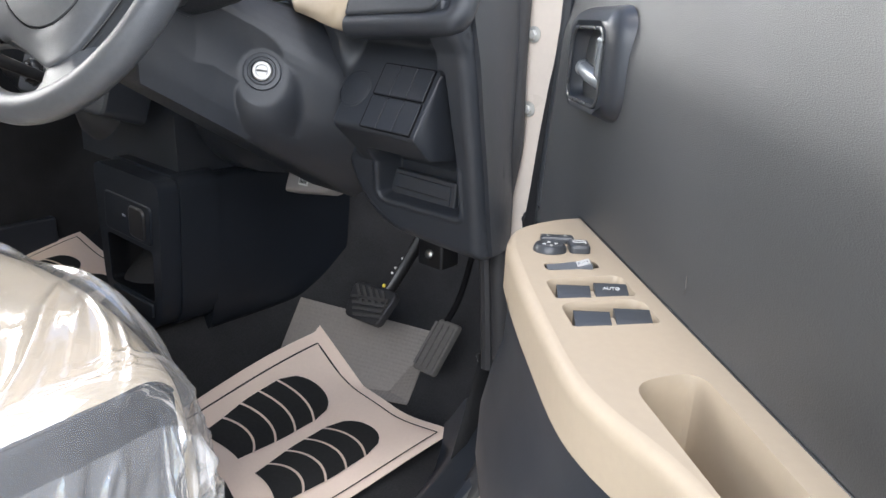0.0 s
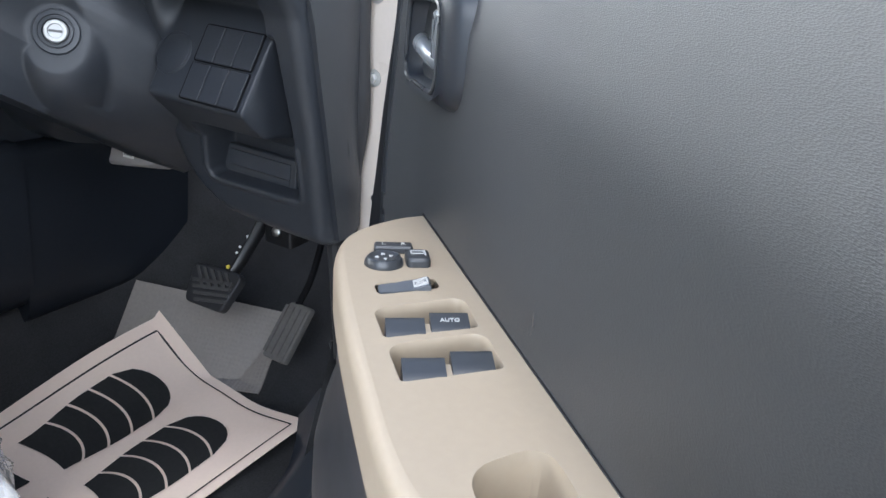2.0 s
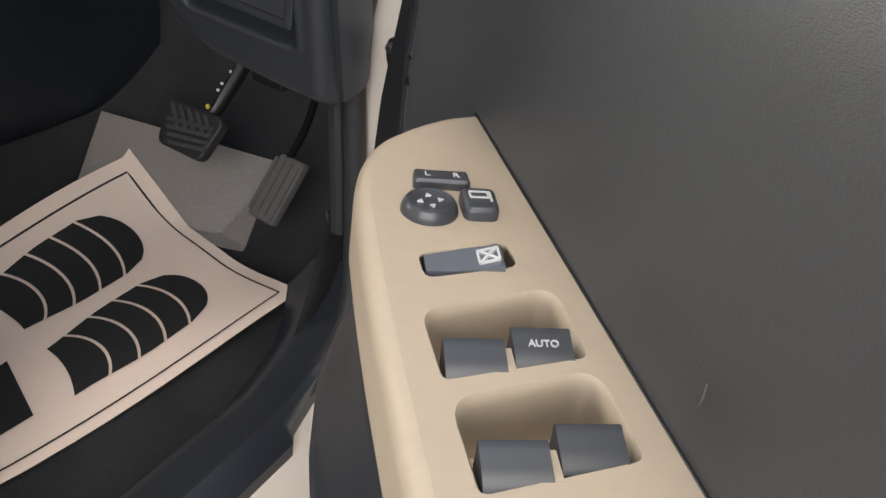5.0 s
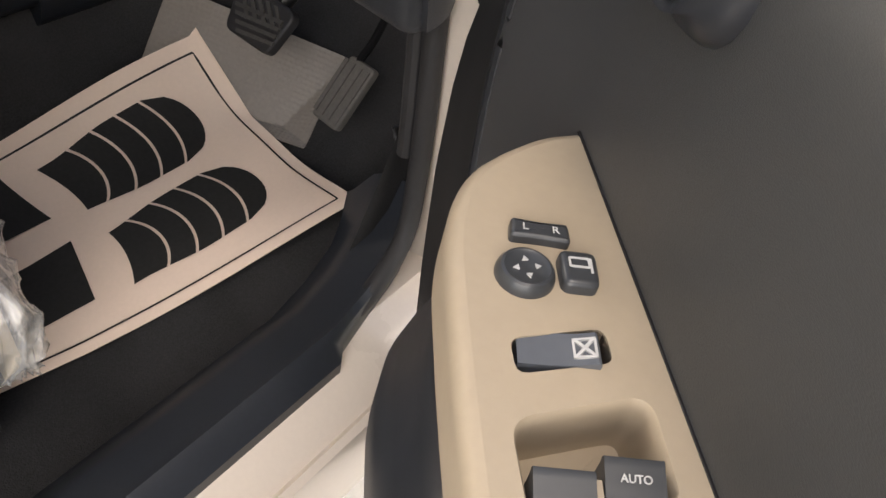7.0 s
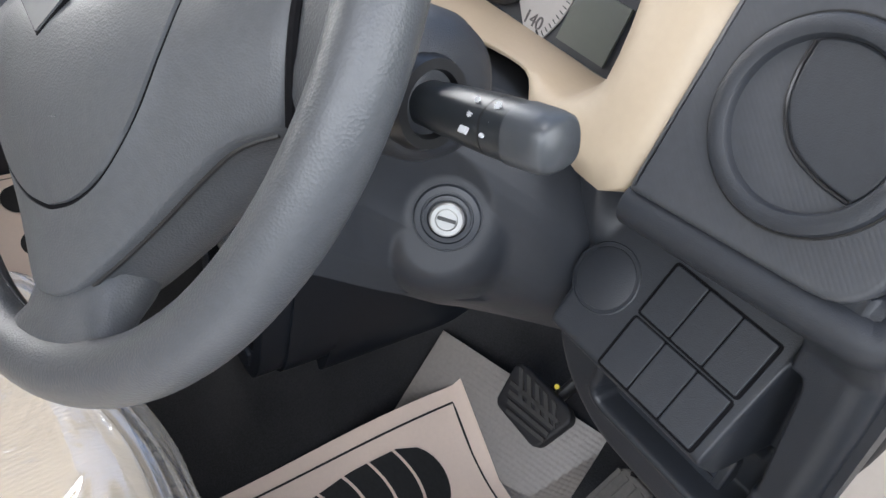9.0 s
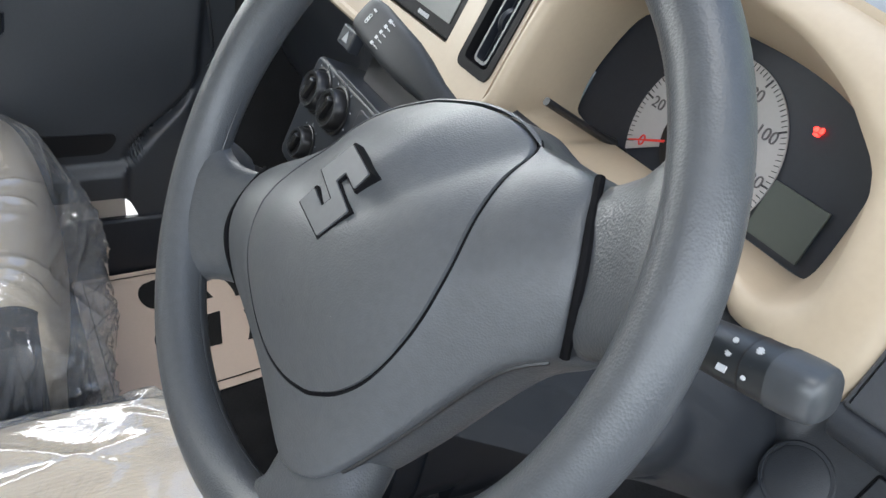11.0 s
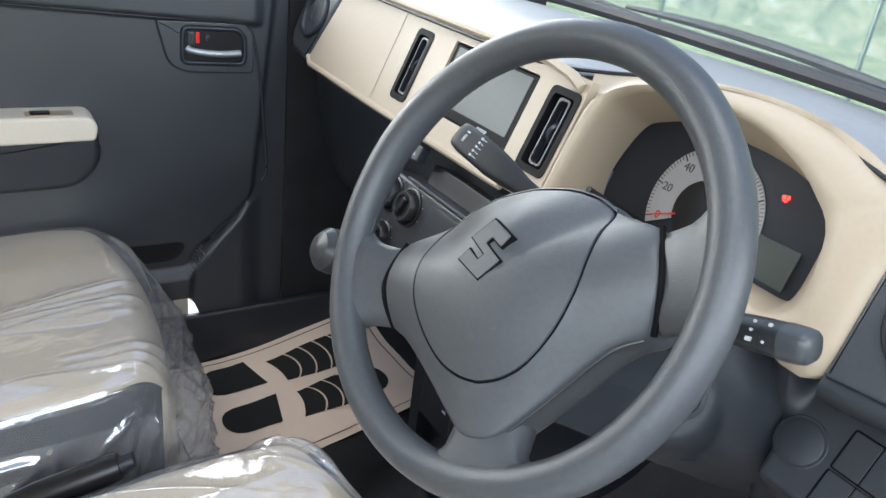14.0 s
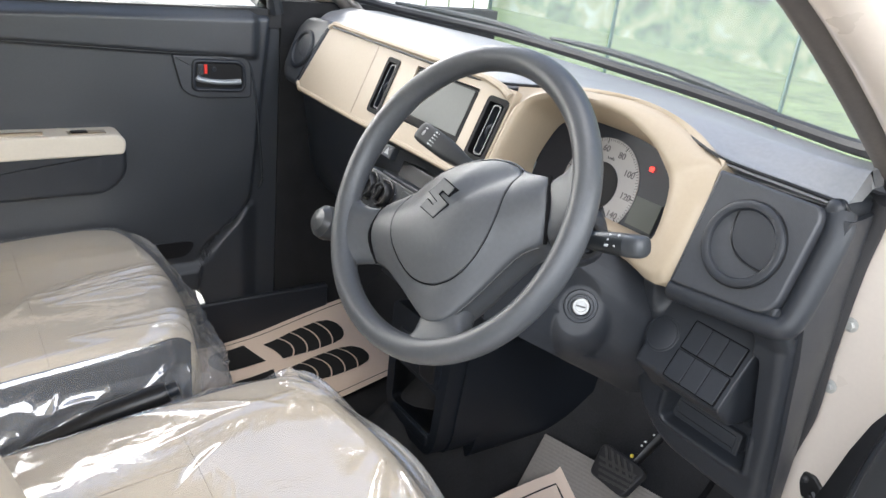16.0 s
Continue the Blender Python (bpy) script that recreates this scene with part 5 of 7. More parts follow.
def switch_panel():
    p = thing("switch_panel", (0.50, 0.27, 0.70), "dark lower dash panel with blank switch covers and cubby", "dash panel")
    # moulded panel in one piece: switch block, recess, cubby and outer pillar
    bm = B()
    nx, nz = 190, 240
    grid = {}
    for i in range(nx + 1):
        for j in range(nz + 1):
            x, z = 0.403 + 0.211 * i / nx, 0.690 + 0.282 * j / nz
            if inside(PANEL_OUT, x, z) > -0.0016:
                grid[i, j] = bm.verts.new((x, panel_y(x, z), z))
    for i in range(nx):
        for j in range(nz):
            q = [grid.get(k) for k in ((i, j), (i + 1, j), (i + 1, j + 1), (i, j + 1))]
            if all(q):
                bm.faces.new(q)
    # the edge turns back to the bulkhead
    rim = [v for v in bm.edges if len(v.link_faces) == 1]
    out = bmesh.ops.extrude_edge_only(bm, edges=rim)
    for v in out["geom"]:
        if isinstance(v, bmesh.types.BMVert):
            v.co.y += 0.030
    blk = part("moulded_panel", bm, DARK, p, "dark moulded panel with cubby", sharp=80)
    # round blank
    CM = BLANKS @ pose(-0.0305, -0.0335, 0)
    bm = B()
    lathe(bm, CM, [(0.0225, -0.003), (0.0225, 0.0004), (0.0217, 0.0008), (0.0211, -0.0012), (0.0200, -0.0012), (0.0192, 0.0004), (0.0175, 0.0011), (0.0, 0.0011)], 48)
    part("round_blank", bm, DARK, blk, "round dark blanking cap")
    # two rows of three blanks; black slabs paint the shade in their gaps
    bm = B()
    slab(bm, rounded([(-0.0018, -0.0365), (0.0722, -0.0365), (0.0722, 0.0012), (-0.0018, 0.0012)], 0.003), BLANKS, -0.004, 0.0005)
    slab(bm, rounded([(-0.0018, -0.0745), (0.0722, -0.0745), (0.0722, -0.0375), (-0.0018, -0.0375)], 0.003), BLANKS, -0.004, 0.0005)
    part("blank_gap_shade", bm, EDGETRIM, blk)
    for r in range(2):
        for k in range(3):
            bm = B()
            slab(bm, rect(0.0002 + 0.0236 * k, -0.0350 - 0.0380 * r, 0.0228 + 0.0236 * k, -0.0002 - 0.0380 * r, 0.0015), BLANKS, -0.004, 0.0017, 0.0006)
            part("switch_blank", bm, DARK, blk)
    # ribbed insert lying in the cubby
    IM = basis((0.508, 0.302, 0.7565), X1, (0, 0.10, 0.99))
    bm = B()
    slab(bm, rect(-0.047, -0.0165, 0.052, 0.0165, 0.003), IM, -0.012, 0.010, 0.002)
    ins = part("cubby_insert", bm, DARK, p, "dark ribbed cubby insert")
    bm = B()
    slab(bm, rect(-0.040, -0.0120, 0.045, 0.0110, 0.001), IM, 0.008, 0.0112, 0.0006)
    part("insert_rib", bm, DARKSM, ins)
    bm = B()
    box(bm, (-0.040, -0.0060, 0.0105), (0.045, -0.0050, 0.0120), IM)
    part("insert_rib", bm, BLACK, ins)
    # smooth return from the outer edge to the doorway seal
    edge = [Vector(q) for q in ((0.610, 0.262, 1.07), (0.608, 0.250, 1.02), (0.606, 0.240, 0.985), (0.6085, 0.243, 0.955), (0.6105, 0.252, 0.915), (0.6105, 0.260, 0.87), (0.6105, 0.270, 0.82), (0.609, 0.283, 0.76), (0.606, 0.298, 0.70))]

    def side(u, v):
        t = v * (len(edge) - 1)
        k = min(int(t), len(edge) - 2)
        q = edge[k].lerp(edge[k + 1], t - k)
        far = Vector((0.594, 0.346, q.z))
        p = q.lerp(far, u)
        p.x += 0.004 * math.sin(math.pi * u)
        return p
    bm = B()
    sheet(bm, side, 12, 60, 0.006)
    part("side_cover", bm, DARK, p, sharp=70)


switch_panel()


# ---- centre of the dash ----
def centre_stack():
    c = thing("heater_panel", (0.0, 0.16, 0.78), "dark heater control panel with round knobs", "heater panel")
    PM = basis((0.0, 0.135, 0.885), X1, (0, 0.36, 1))
    bm = B()
    slab(bm, rounded([(-0.125, -0.085), (0.13, -0.085), (0.13, 0.032), (-0.125, 0.032)], 0.012), PM, -0.06, 0.0, 0.004)
    part("panel", bm, DARKSM, c)
    bm = B()
    slab(bm, rounded([(-0.06, 0.036), (0.13, 0.036), (0.13, 0.062), (-0.06, 0.062)], 0.004), PM, -0.06, -0.022, 0.001)
    part("tray", bm, BLACK, c, "open black tray")
    bm = B()
    slab(bm, rect(-0.066, 0.032, 0.13, 0.0365, 0.002), PM, -0.05, 0.004, 0.001)
    part("tray_lip", bm, DARKSM, c)
    for x, y, r in ((-0.043, 0.002, 0.0205), (-0.091, 0.002, 0.0205), (-0.075, -0.052, 0.017)):
        bm = B()
        M = PM @ pose(x, y, 0)
        lathe(bm, M, [(r * 1.22, 0.0), (r * 1.22, 0.002), (r * 1.12, 0.0026), (r * 1.06, 0.001), (r, 0.001), (r * 0.98, 0.010), (r * 0.90, 0.0125), (r * 0.72, 0.0125), (r * 0.66, 0.010), (0.0, 0.010)], 36)
        k = part("knob", bm, BLACK, c, "round black heater knob")
        bm = B()
        box(bm, (-r * 0.62, -0.0035, 0.008), (r * 0.62, 0.0035, 0.0165), M @ pose(0, 0, 0, 0, 0, 70), 0.002)
        part("knob_grip", bm, BLACK, k)
        bm = B()
        annulus(bm, M, r * 0.84, r * 0.90, 0.0122, 0.0131, 36)
        part("knob_ring", bm, SWITCH, k)
        bm = B()
        for i in range(7):
            q = M @ pose(0, 0, 0, 0, 0, 200 - 36 * i)
            box(bm, (r * 1.30, -0.0006, 0.0), (r * 1.42, 0.0006, 0.0006), q)
        part("scale_marks", bm, GREYMARK, k)
    bm = B()
    slab(bm, rounded([(0.0, -0.02), (0.10, -0.02), (0.10, 0.024), (0.0, 0.024)], 0.004), PM, -0.004, 0.002, 0.001)
    part("blank_cover", bm, DARKSM, c)
    bm = B()
    HM = basis((-0.077, 0.156, 0.948), X1, S1)
    box(bm, (-0.016, -0.011, -0.01), (0.014, 0.010, 0.002), HM, 0.002)
    h = part("hazard_switch", bm, DARKSM, c, "dark hazard switch with triangle")
    bm = B()
    slab(bm, [(-0.006, -0.005), (0.006, -0.005), (0.0, 0.006)], HM, 0.0015, 0.0026)
    part("triangle", bm, GREYMARK, h)
    bm = B()
    box(bm, (-0.14, 0.20, 0.70), (0.14, 0.40, 0.94))
    part("housing", bm, DARK, c)


centre_stack()


def gear_lever():
    g = thing("gear_lever", (0.03, 0.15, 0.80), "grey knobbed gear lever rising from the centre stack", "gear lever")
    bm = B()
    tube(bm, [(0.040, 0.16, 0.80), (0.038, 0.08, 0.845), (0.036, 0.02, 0.876)], [0.008, 0.007, 0.009], 12)
    part("shaft", bm, BLACK, g)
    M = basis((0.037, 0.022, 0.872), (1, 0, 0), (0, 0.5, 1))
    bm = B()
    lathe(bm, M, [(0.012, -0.004), (0.016, 0.0), (0.0215, 0.012), (0.0250, 0.026), (0.0235, 0.038), (0.016, 0.046), (0.0, 0.049)], 28)
    part("knob", bm, SWITCH, g, "satin grey gear knob")
    bm = B()
    lathe(bm, basis((0.040, 0.15, 0.805), (1, 0, 0), (0, 0.5, 1)), [(0.05, -0.01), (0.045, 0.005), (0.02, 0.03), (0.01, 0.034)], 24)
    part("gaiter", bm, RUBBER, g)


gear_lever()


CONSOLE = material("black_console_plastic", (0.011, 0.0135, 0.018), 0.45, spec=0.25, grain=0.1, grain_scale=1400)


def centre_console():
    c = thing("centre_console", (0.08, 0.25, 0.40), "dark lower centre console with power socket and cubby", "console")
    bm = B()
    FM = basis((0.08, 0.150, 0.60), X1, (0, 0.02, 1))
    out = rounded([(-0.092, 0.115), (-0.086, -0.10), (-0.06, -0.14), (0.058, -0.14), (0.072, -0.10), (0.088, 0.115)], [0.02, 0.04, 0.045, 0.045, 0.04, 0.02], 5)
    hole = rounded([(-0.068, 0.012), (-0.066, -0.066), (0.056, -0.066), (0.060, 0.012)], 0.008)
    face = rounded([(-0.092, 0.115), (-0.086, -0.072), (-0.06, -0.108), (0.058, -0.108), (0.074, -0.072), (0.088, 0.115)], [0.02, 0.025, 0.025, 0.025, 0.025, 0.02], 5)
    plate(bm, face, [hole], FM, -0.03, 0.0)
    part("front", bm, CONSOLE, c)
    bm = B()
    slab(bm, offset(out, 0.001), FM, -0.35, -0.085)
    part("body", bm, CONSOLE, c)
    bm = B()
    rows = loft(bm, [[FM @ Vector((*q, -0.002)) for q in hole], [FM @ Vector((*q, -0.08)) for q in hole]], caps=False)
    bm.faces.new(rows[-1])
    part("cubby", bm, BLACK, c)
    bm = B()
    plate(bm, offset(face, -0.004), [offset(hole, -0.003)], FM, -0.09, -0.03)
    part("side", bm, CONSOLE, c)
    bm = B()
    slab(bm, rounded([(-0.064, 0.020), (0.062, 0.020), (0.066, 0.078), (-0.060, 0.078)], 0.008), FM, -0.004, 0.003, 0.002)
    s = part("socket_plate", bm, CONSOLE, c)
    bm = B()
    slab(bm, rect(0.012, 0.026, 0.052, 0.072, 0.010), FM, 0.0, 0.007, 0.003)
    part("socket_cap", bm, BLACK, s, "black power socket cap")
    bm = B()
    box(bm, (-0.010, 0.050, 0.002), (-0.002, 0.053, 0.0036), FM)
    part("mark", bm, GREYMARK, s)
    bm = B()
    slab(bm, rect(-0.060, -0.090, 0.052, -0.070, 0.004), FM, -0.002, 0.004, 0.002)
    part("lip", bm, CONSOLE, c)


centre_console()


def pedals():
    b = thing("brake_pedal", (0.32, 0.41, 0.50), "black brake pedal with ribbed rubber pad", "pedal", "pedals")
    M = basis((0.326, 0.383, 0.522), (0.99, -0.06, 0.12), (0.03, 0.60, 0.80))
    bm = B()
    out = rounded([(-0.048, 0.020), (-0.040, -0.028), (0.036, -0.030), (0.050, 0.020), (0.040, 0.028), (-0.040, 0.028)], 0.010, 4)
    slab(bm, out, M, -0.012, 0.0, 0.003)
    pd = part("pad", bm, RUBBER, b)
    for i in range(9):
        bm = B()
        if i < 5:
            x = -0.036 + 0.0145 * i
            pts = [(x - 0.004, 0.023), (x + 0.003, 0.023), (x + 0.026, -0.001 + 0.0012 * i), (x + 0.019, -0.002 + 0.0012 * i)]
        else:
            y = -0.025 + 0.0085 * (i - 5)
            pts = [(-0.036 + 0.006 * (8 - i), y), (0.040, y + 0.008), (0.040, y + 0.0125), (-0.038 + 0.006 * (8 - i), y + 0.0045)]
        pts = [(max(-0.042, min(0.042, x)), max(-0.025, min(0.024, yy))) for x, yy in pts]
        slab(bm, pts, M, -0.001, 0.0026)
        part("rib", bm, PEDAL, pd)
    bm = B()
    tube(bm, curve_through([(0.334, 0.405, 0.520), (0.342, 0.432, 0.555), (0.362, 0.465, 0.625), (0.375, 0.49, 0.70)], 4), 0.0065, 10, flat=1.4)
    arm = part("arm", bm, BLACK, b)
    bm = B()
    for q, r in (((0.330, 0.414, 0.541), 0.003),):
        lathe(bm, basis(q, (1, 0, 0), (0, 0.5, 1)), [(r, 0.0), (r, 0.002), (0.0, 0.002)], 10)
    part("paint_dot", bm, YELLOW, arm, "yellow paint dot")
    for q, r in (((0.3335, 0.428, 0.559), 0.0018), ((0.3360, 0.432, 0.567), 0.0018), ((0.343, 0.440, 0.582), 0.002)):
        bm = B()
        lathe(bm, basis(q, (1, 0, 0), (0, 0.5, 1)), [(r, 0.0), (r, 0.002), (0.0, 0.002)], 10)
        part("paint_dot", bm, WHITEMARK, arm, "white paint dot")
    bm = B()
    box(bm, (0.372, 0.440, 0.585), (0.420, 0.480, 0.640), r=0.006)
    br = part("bracket", bm, BLACK, b)
    bm = B()
    lathe(bm, basis((0.397, 0.439, 0.605), (1, 0, 0), (0, 0.3, 1)), [(0.007, 0.0), (0.007, 0.003), (0.004, 0.005), (0.0, 0.005)], 12)
    part("bolt", bm, STEEL, br, "bright steel bracket bolt")
    a = thing("accelerator_pedal", (0.415, 0.45, 0.45), "black hanging accelerator pedal with ribbed pad", "pedal", "pedals")
    M = basis((0.449, 0.407, 0.500), (0.96, -0.10, 0.08), (-0.10, 0.60, 0.76))
    bm = B()
    slab(bm, rounded([(-0.026, -0.055), (0.017, -0.055), (0.024, 0.026), (-0.016, 0.026)], 0.006), M, -0.010, 0.0, 0.003)
    pd = part("pad", bm, WORNPAD, a)
    for i in range(4):
        bm = B()
        x = -0.018 + 0.0115 * i
        slab(bm, [(x - 0.007, -0.048), (x - 0.002, -0.048), (x + 0.004, 0.020), (x - 0.001, 0.020)], M, -0.001, 0.002)
        part("rib", bm, WORNPAD, pd)
    bm = B()
    tube(bm, curve_through([(0.445, 0.425, 0.515), (0.452, 0.450, 0.56), (0.45, 0.49, 0.66)], 4), 0.0045, 8)
    part("arm", bm, EDGETRIM, a)
    w = thing("column_cover", (0.37, 0.28, 0.74), "pale grey cover plate with label under the column", "cover plate")
    M = basis((0.180, 0.367, 0.690), (0.233, -0.045, 0.029), (0.0, 0.30, 0.95))
    bm = B()
    slab(bm, rounded([(-0.120, -0.016), (-0.03, -0.026), (0.090, -0.014), (0.120, 0.0), (0.090, 0.014), (-0.120, 0.030)], 0.008), M, -0.03, 0.0, 0.006)
    part("plate", bm, COVERM, w)
    bm = B()
    slab(bm, rect(0.020, -0.010, 0.048, 0.006), M, 0.0, 0.0006)
    part("sticker", bm, WHITEMARK, w)
    bm = B()
    for i in range(5):
        box(bm, (0.023 + 0.0045 * i, -0.007, 0.0005), (0.0255 + 0.0045 * i, 0.003, 0.0009), M)
    part("bars", bm, BLACK, w)


WORNPAD = material("dusty_pedal_rubber", (0.085, 0.080, 0.075), 0.75, spread=0.2, grain=0.4)
COVERM = material("pale_grey_plastic", (0.36, 0.335, 0.32), 0.5, spread=0.06)
pedals()


def door_check():
    h = thing("door_check", (0.62, 0.352, 0.732), "black metal door check strap on the pillar", "door check")
    M = basis((0.624, 0.3545, 0.730), (1, 0, 0), (0, 0, 1))
    bm = B()
    slab(bm, rounded([(-0.011, -0.004), (-0.004, -0.020), (0.014, -0.020), (0.016, 0.004), (0.004, 0.014), (-0.010, 0.012)], 0.004), M, 0.0, 0.006, 0.002)
    part("bracket", bm, BLACK, h)
    for x, y, r in ((-0.005, 0.005, 0.0050), (0.008, -0.012, 0.0036)):
        bm = B()
        lathe(bm, M @ pose(x, y, 0.005), [(r, 0.0), (r, 0.002), (r * 0.75, 0.005), (r * 0.5, 0.006), (0.0, 0.006)], 12)
        part("pivot", bm, RUBBER, h)
    bm = B()
    tube(bm, curve_through([(0.630, 0.350, 0.722), (0.640, 0.346, 0.714), (0.655, 0.344, 0.708)], 4), 0.0036, 8, flat=1.6)
    part("strap", bm, BLACK, h)


door_check()


# ---- driver's door, standing open ----
DX = Vector((0.7095, -0.7047, 0)).normalized()
DOOR = basis((0.812, 0.126, 0.0), DX, Vector((-DX.y, DX.x, 0)))


def dv(s, n, z):
    """A place on the door: s along it from the armrest's tip, n into the car, z up."""
    return DOOR @ Vector((s, -n, z))


def arm_z(s):
    return 0.835 + 0.065 * s


def door_front(z):
    """Where the lining's front edge lies at each height."""
    rows = ((0.28, -0.110), (0.378, -0.135), (0.447, -0.174), (0.500, -0.203), (0.535, -0.216), (0.588, -0.233), (0.666, -0.240), (0.719, -0.232), (0.765, -0.214), (0.797, -0.199), (0.827, -0.187), (0.855, -0.176), (0.882, -0.162), (0.907, -0.149), (0.933, -0.128), (0.954, -0.117), (1.08, -0.070))
    for (a, p), (b, q) in zip(rows, rows[1:]):
        if z <= b:
            return p + (q - p) * max(0.0, (z - a) / (b - a))
    return rows[-1][1]


def mould_s(z):
    """Where the lining's flat face ends and its dark front flank begins."""
    rows = ((0.28, -0.055), (0.60, -0.070), (0.635, -0.095), (0.68, -0.118), (0.75, -0.138), (0.82, -0.140), (0.89, -0.124), (0.94, -0.110), (1.08, -0.095))
    for (a, p), (b, q) in zip(rows, rows[1:]):
        if z <= b:
            return p + (q - p) * max(0.0, (z - a) / (b - a))
    return rows[-1][1]


INNER = [(-0.003, -0.006), (0.002, 0.0145), (0.0108, 0.0305), (0.0190, 0.0413), (0.0265, 0.0490), (0.0367, 0.0553), (0.0480, 0.0597), (0.0630, 0.0632), (0.080, 0.0653), (0.135, 0.0685), (0.195, 0.0700), (0.250, 0.0700), (0.285, 0.0640), (0.330, 0.0500), (0.40, 0.0460), (0.50, 0.0480), (0.56, 0.042), (0.60, -0.006)]


def driver_door():
    d = thing("door_1", dv(0.25, -0.04, 0.28), "open car door lined in dark grained plastic with beige armrest", "car door", kind="structure")

    def skin(u, v):
        z = 0.28 + 0.79 * v
        f = door_front(z)
        s = f + (0.86 - f) * u ** 1.5
        n = -0.006 * (1 - step(f - 0.02, mould_s(z), s)) ** 1.2
        n += -0.22 * max(0.0, z - 0.955) - 0.03 * step(1.04, 1.07, z)
        n += 0.052 * step(0.0, 0.10, s) * (1 - step(0.46, 0.60, z)) * (1 - 0.5 * (1 - step(0.28, 0.36, z)))
        return dv(s, n - 0.0015, z)
    bm = B()
    sheet(bm, skin, 80, 64, 0.012)
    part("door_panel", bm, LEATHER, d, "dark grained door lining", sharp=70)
    # black edge trim along the lining's front
    bm = B()

    def edge_trim(u, v):
        z = 0.30 + 0.74 * v
        f = door_front(z)
        s = f - 0.002 + (mould_s(z) - f - 0.004) * u
        n = -0.006 * (1 - step(f - 0.02, mould_s(z), s)) ** 1.2 - 0.22 * max(0.0, z - 0.955)
        n += 0.052 * step(0.0, 0.10, s) * (1 - step(0.46, 0.60, z)) * (1 - 0.5 * (1 - step(0.28, 0.36, z)))
        return dv(s, n + 0.0005, z)
    sheet(bm, edge_trim, 16, 60, 0.004)
    part("edge_trim", bm, FLANK, d, "black front flank of the lining", sharp=70)
    # raised moulding along the front of the lining
    bm = B()
    tube(bm, curve_through([dv(mould_s(z), -0.0045, z) for z in (1.0, 0.93, 0.86, 0.78, 0.70, 0.62)], 4), 0.0055, 8)
    part("moulding", bm, DARK, d)
    # white outer shell and its rubber
    bm = B()
    rings = []
    for z in (0.26, 0.45, 0.70, 0.90, 1.06):
        f = door_front(z) + 0.004
        rings.append([dv(f, -0.066, z), dv(0.88, -0.03, z), dv(0.88, -0.10, z), dv(f + 0.01, -0.115, z)])
    loft(bm, rings)
    part("door_shell", bm, PAINT, d, "white painted door shell")
    bm = B()
    tube(bm, curve_through([dv(door_front(z) + 0.010, -0.030, z) for z in (1.06, 0.94, 0.86, 0.78, 0.70, 0.58, 0.44, 0.33)], 4), 0.013, 10)
    part("door_seal", bm, RUBBER, d, "black rubber door seal")

    # beige armrest with real recesses
    outer = [(x, n) for x, n in INNER]
    path = curve_through([(s, n, 0) for s, n in INNER[:-1]], 4) + [Vector((0.60, -0.006, 0))]
    outline = [(p.x, p.y) for p in path]

    sh = 0.13

    def skew(pts):
        return [(s + sh * (n - 0.03), n) for s, n in pts]
    cup1 = skew(rounded([(0.1325, 0.0080), (0.1655, 0.0095), (0.1645, 0.0540), (0.1345, 0.0540)], [0.009, 0.003, 0.003, 0.008], 5))
    cup2 = skew(rounded([(0.1700, 0.0085), (0.2030, 0.0095), (0.2020, 0.0540), (0.1710, 0.0540)], [0.010, 0.003, 0.003, 0.009], 5))
    lockh = skew(rounded([(0.1065, 0.0165), (0.1200, 0.0165), (0.1200, 0.0490), (0.1065, 0.0490)], 0.004, 3))
    pull = rounded([(0.252, 0.012), (0.46, 0.012), (0.46, 0.034), (0.262, 0.045)], [0.014, 0.012, 0.012, 0.014], 5)
    flat = Matrix()
    bm = B()
    front = offset(outline, 0.006)
    plate(bm, front, [cup1, cup2, lockh, pull], flat, -0.02, 0.0)
    # rounded rim running down to the dark pod
    rows = []
    for j in range(6):
        a = math.pi / 2 * j / 5
        q = offset(outline, 0.006 * (1 - math.sin(a)))
        rows.append([(x, n, -0.008 * (1 - math.cos(a))) for x, n in q])
    rows.append([(x, n, -0.030) for x, n in outline])
    rows.append([(x, n, -0.033) for x, n in offset(outline, 0.004)])
    loft(bm, rows, caps=False)
    # walls and floors of the recesses
    for lp, dep in ((cup1, 0.026), (cup2, 0.026), (pull, 0.060)):
        r = loft(bm, [[(*p, 0.0) for p in lp], [(*p, -0.06 * dep) for p in offset(lp, 0.0009)], [(*p, -0.20 * dep) for p in offset(lp, 0.0014)], [(*p, -0.80 * dep) for p in offset(lp, 0.0019)], [(*p, -0.95 * dep) for p in offset(lp, 0.0022)], [(*p, -dep) for p in offset(lp, 0.0026)]], caps=False)
        bm.faces.new(r[-1])
    for v in bm.verts:
        s, n, z = v.co
        v.co = dv(s, n, arm_z(s) + z)
    a = part("armrest", bm, BEIGE, d, "smooth beige armrest with recesses", sharp=28)
    bm = B()
    tube(bm, [dv(s, -0.0012, arm_z(s) - 0.0006) for s in (0.0, 0.1, 0.2, 0.3, 0.45, 0.6)], 0.0011, 6)
    part("armrest_gap", bm, BLACK, d)

    def top_frame(s, n, turn=0.0):
        return basis(dv(s, n, arm_z(s)), dv(1, 0, 0.065) - dv(0, 0, 0), dv(0, -1, 0) - dv(0, 0, 0)) @ pose(0, 0, 0, 0, 0, turn)
    # mirror selector, knob and folding key
    M = top_frame(0.0640, 0.0305, -8)
    bm = B()
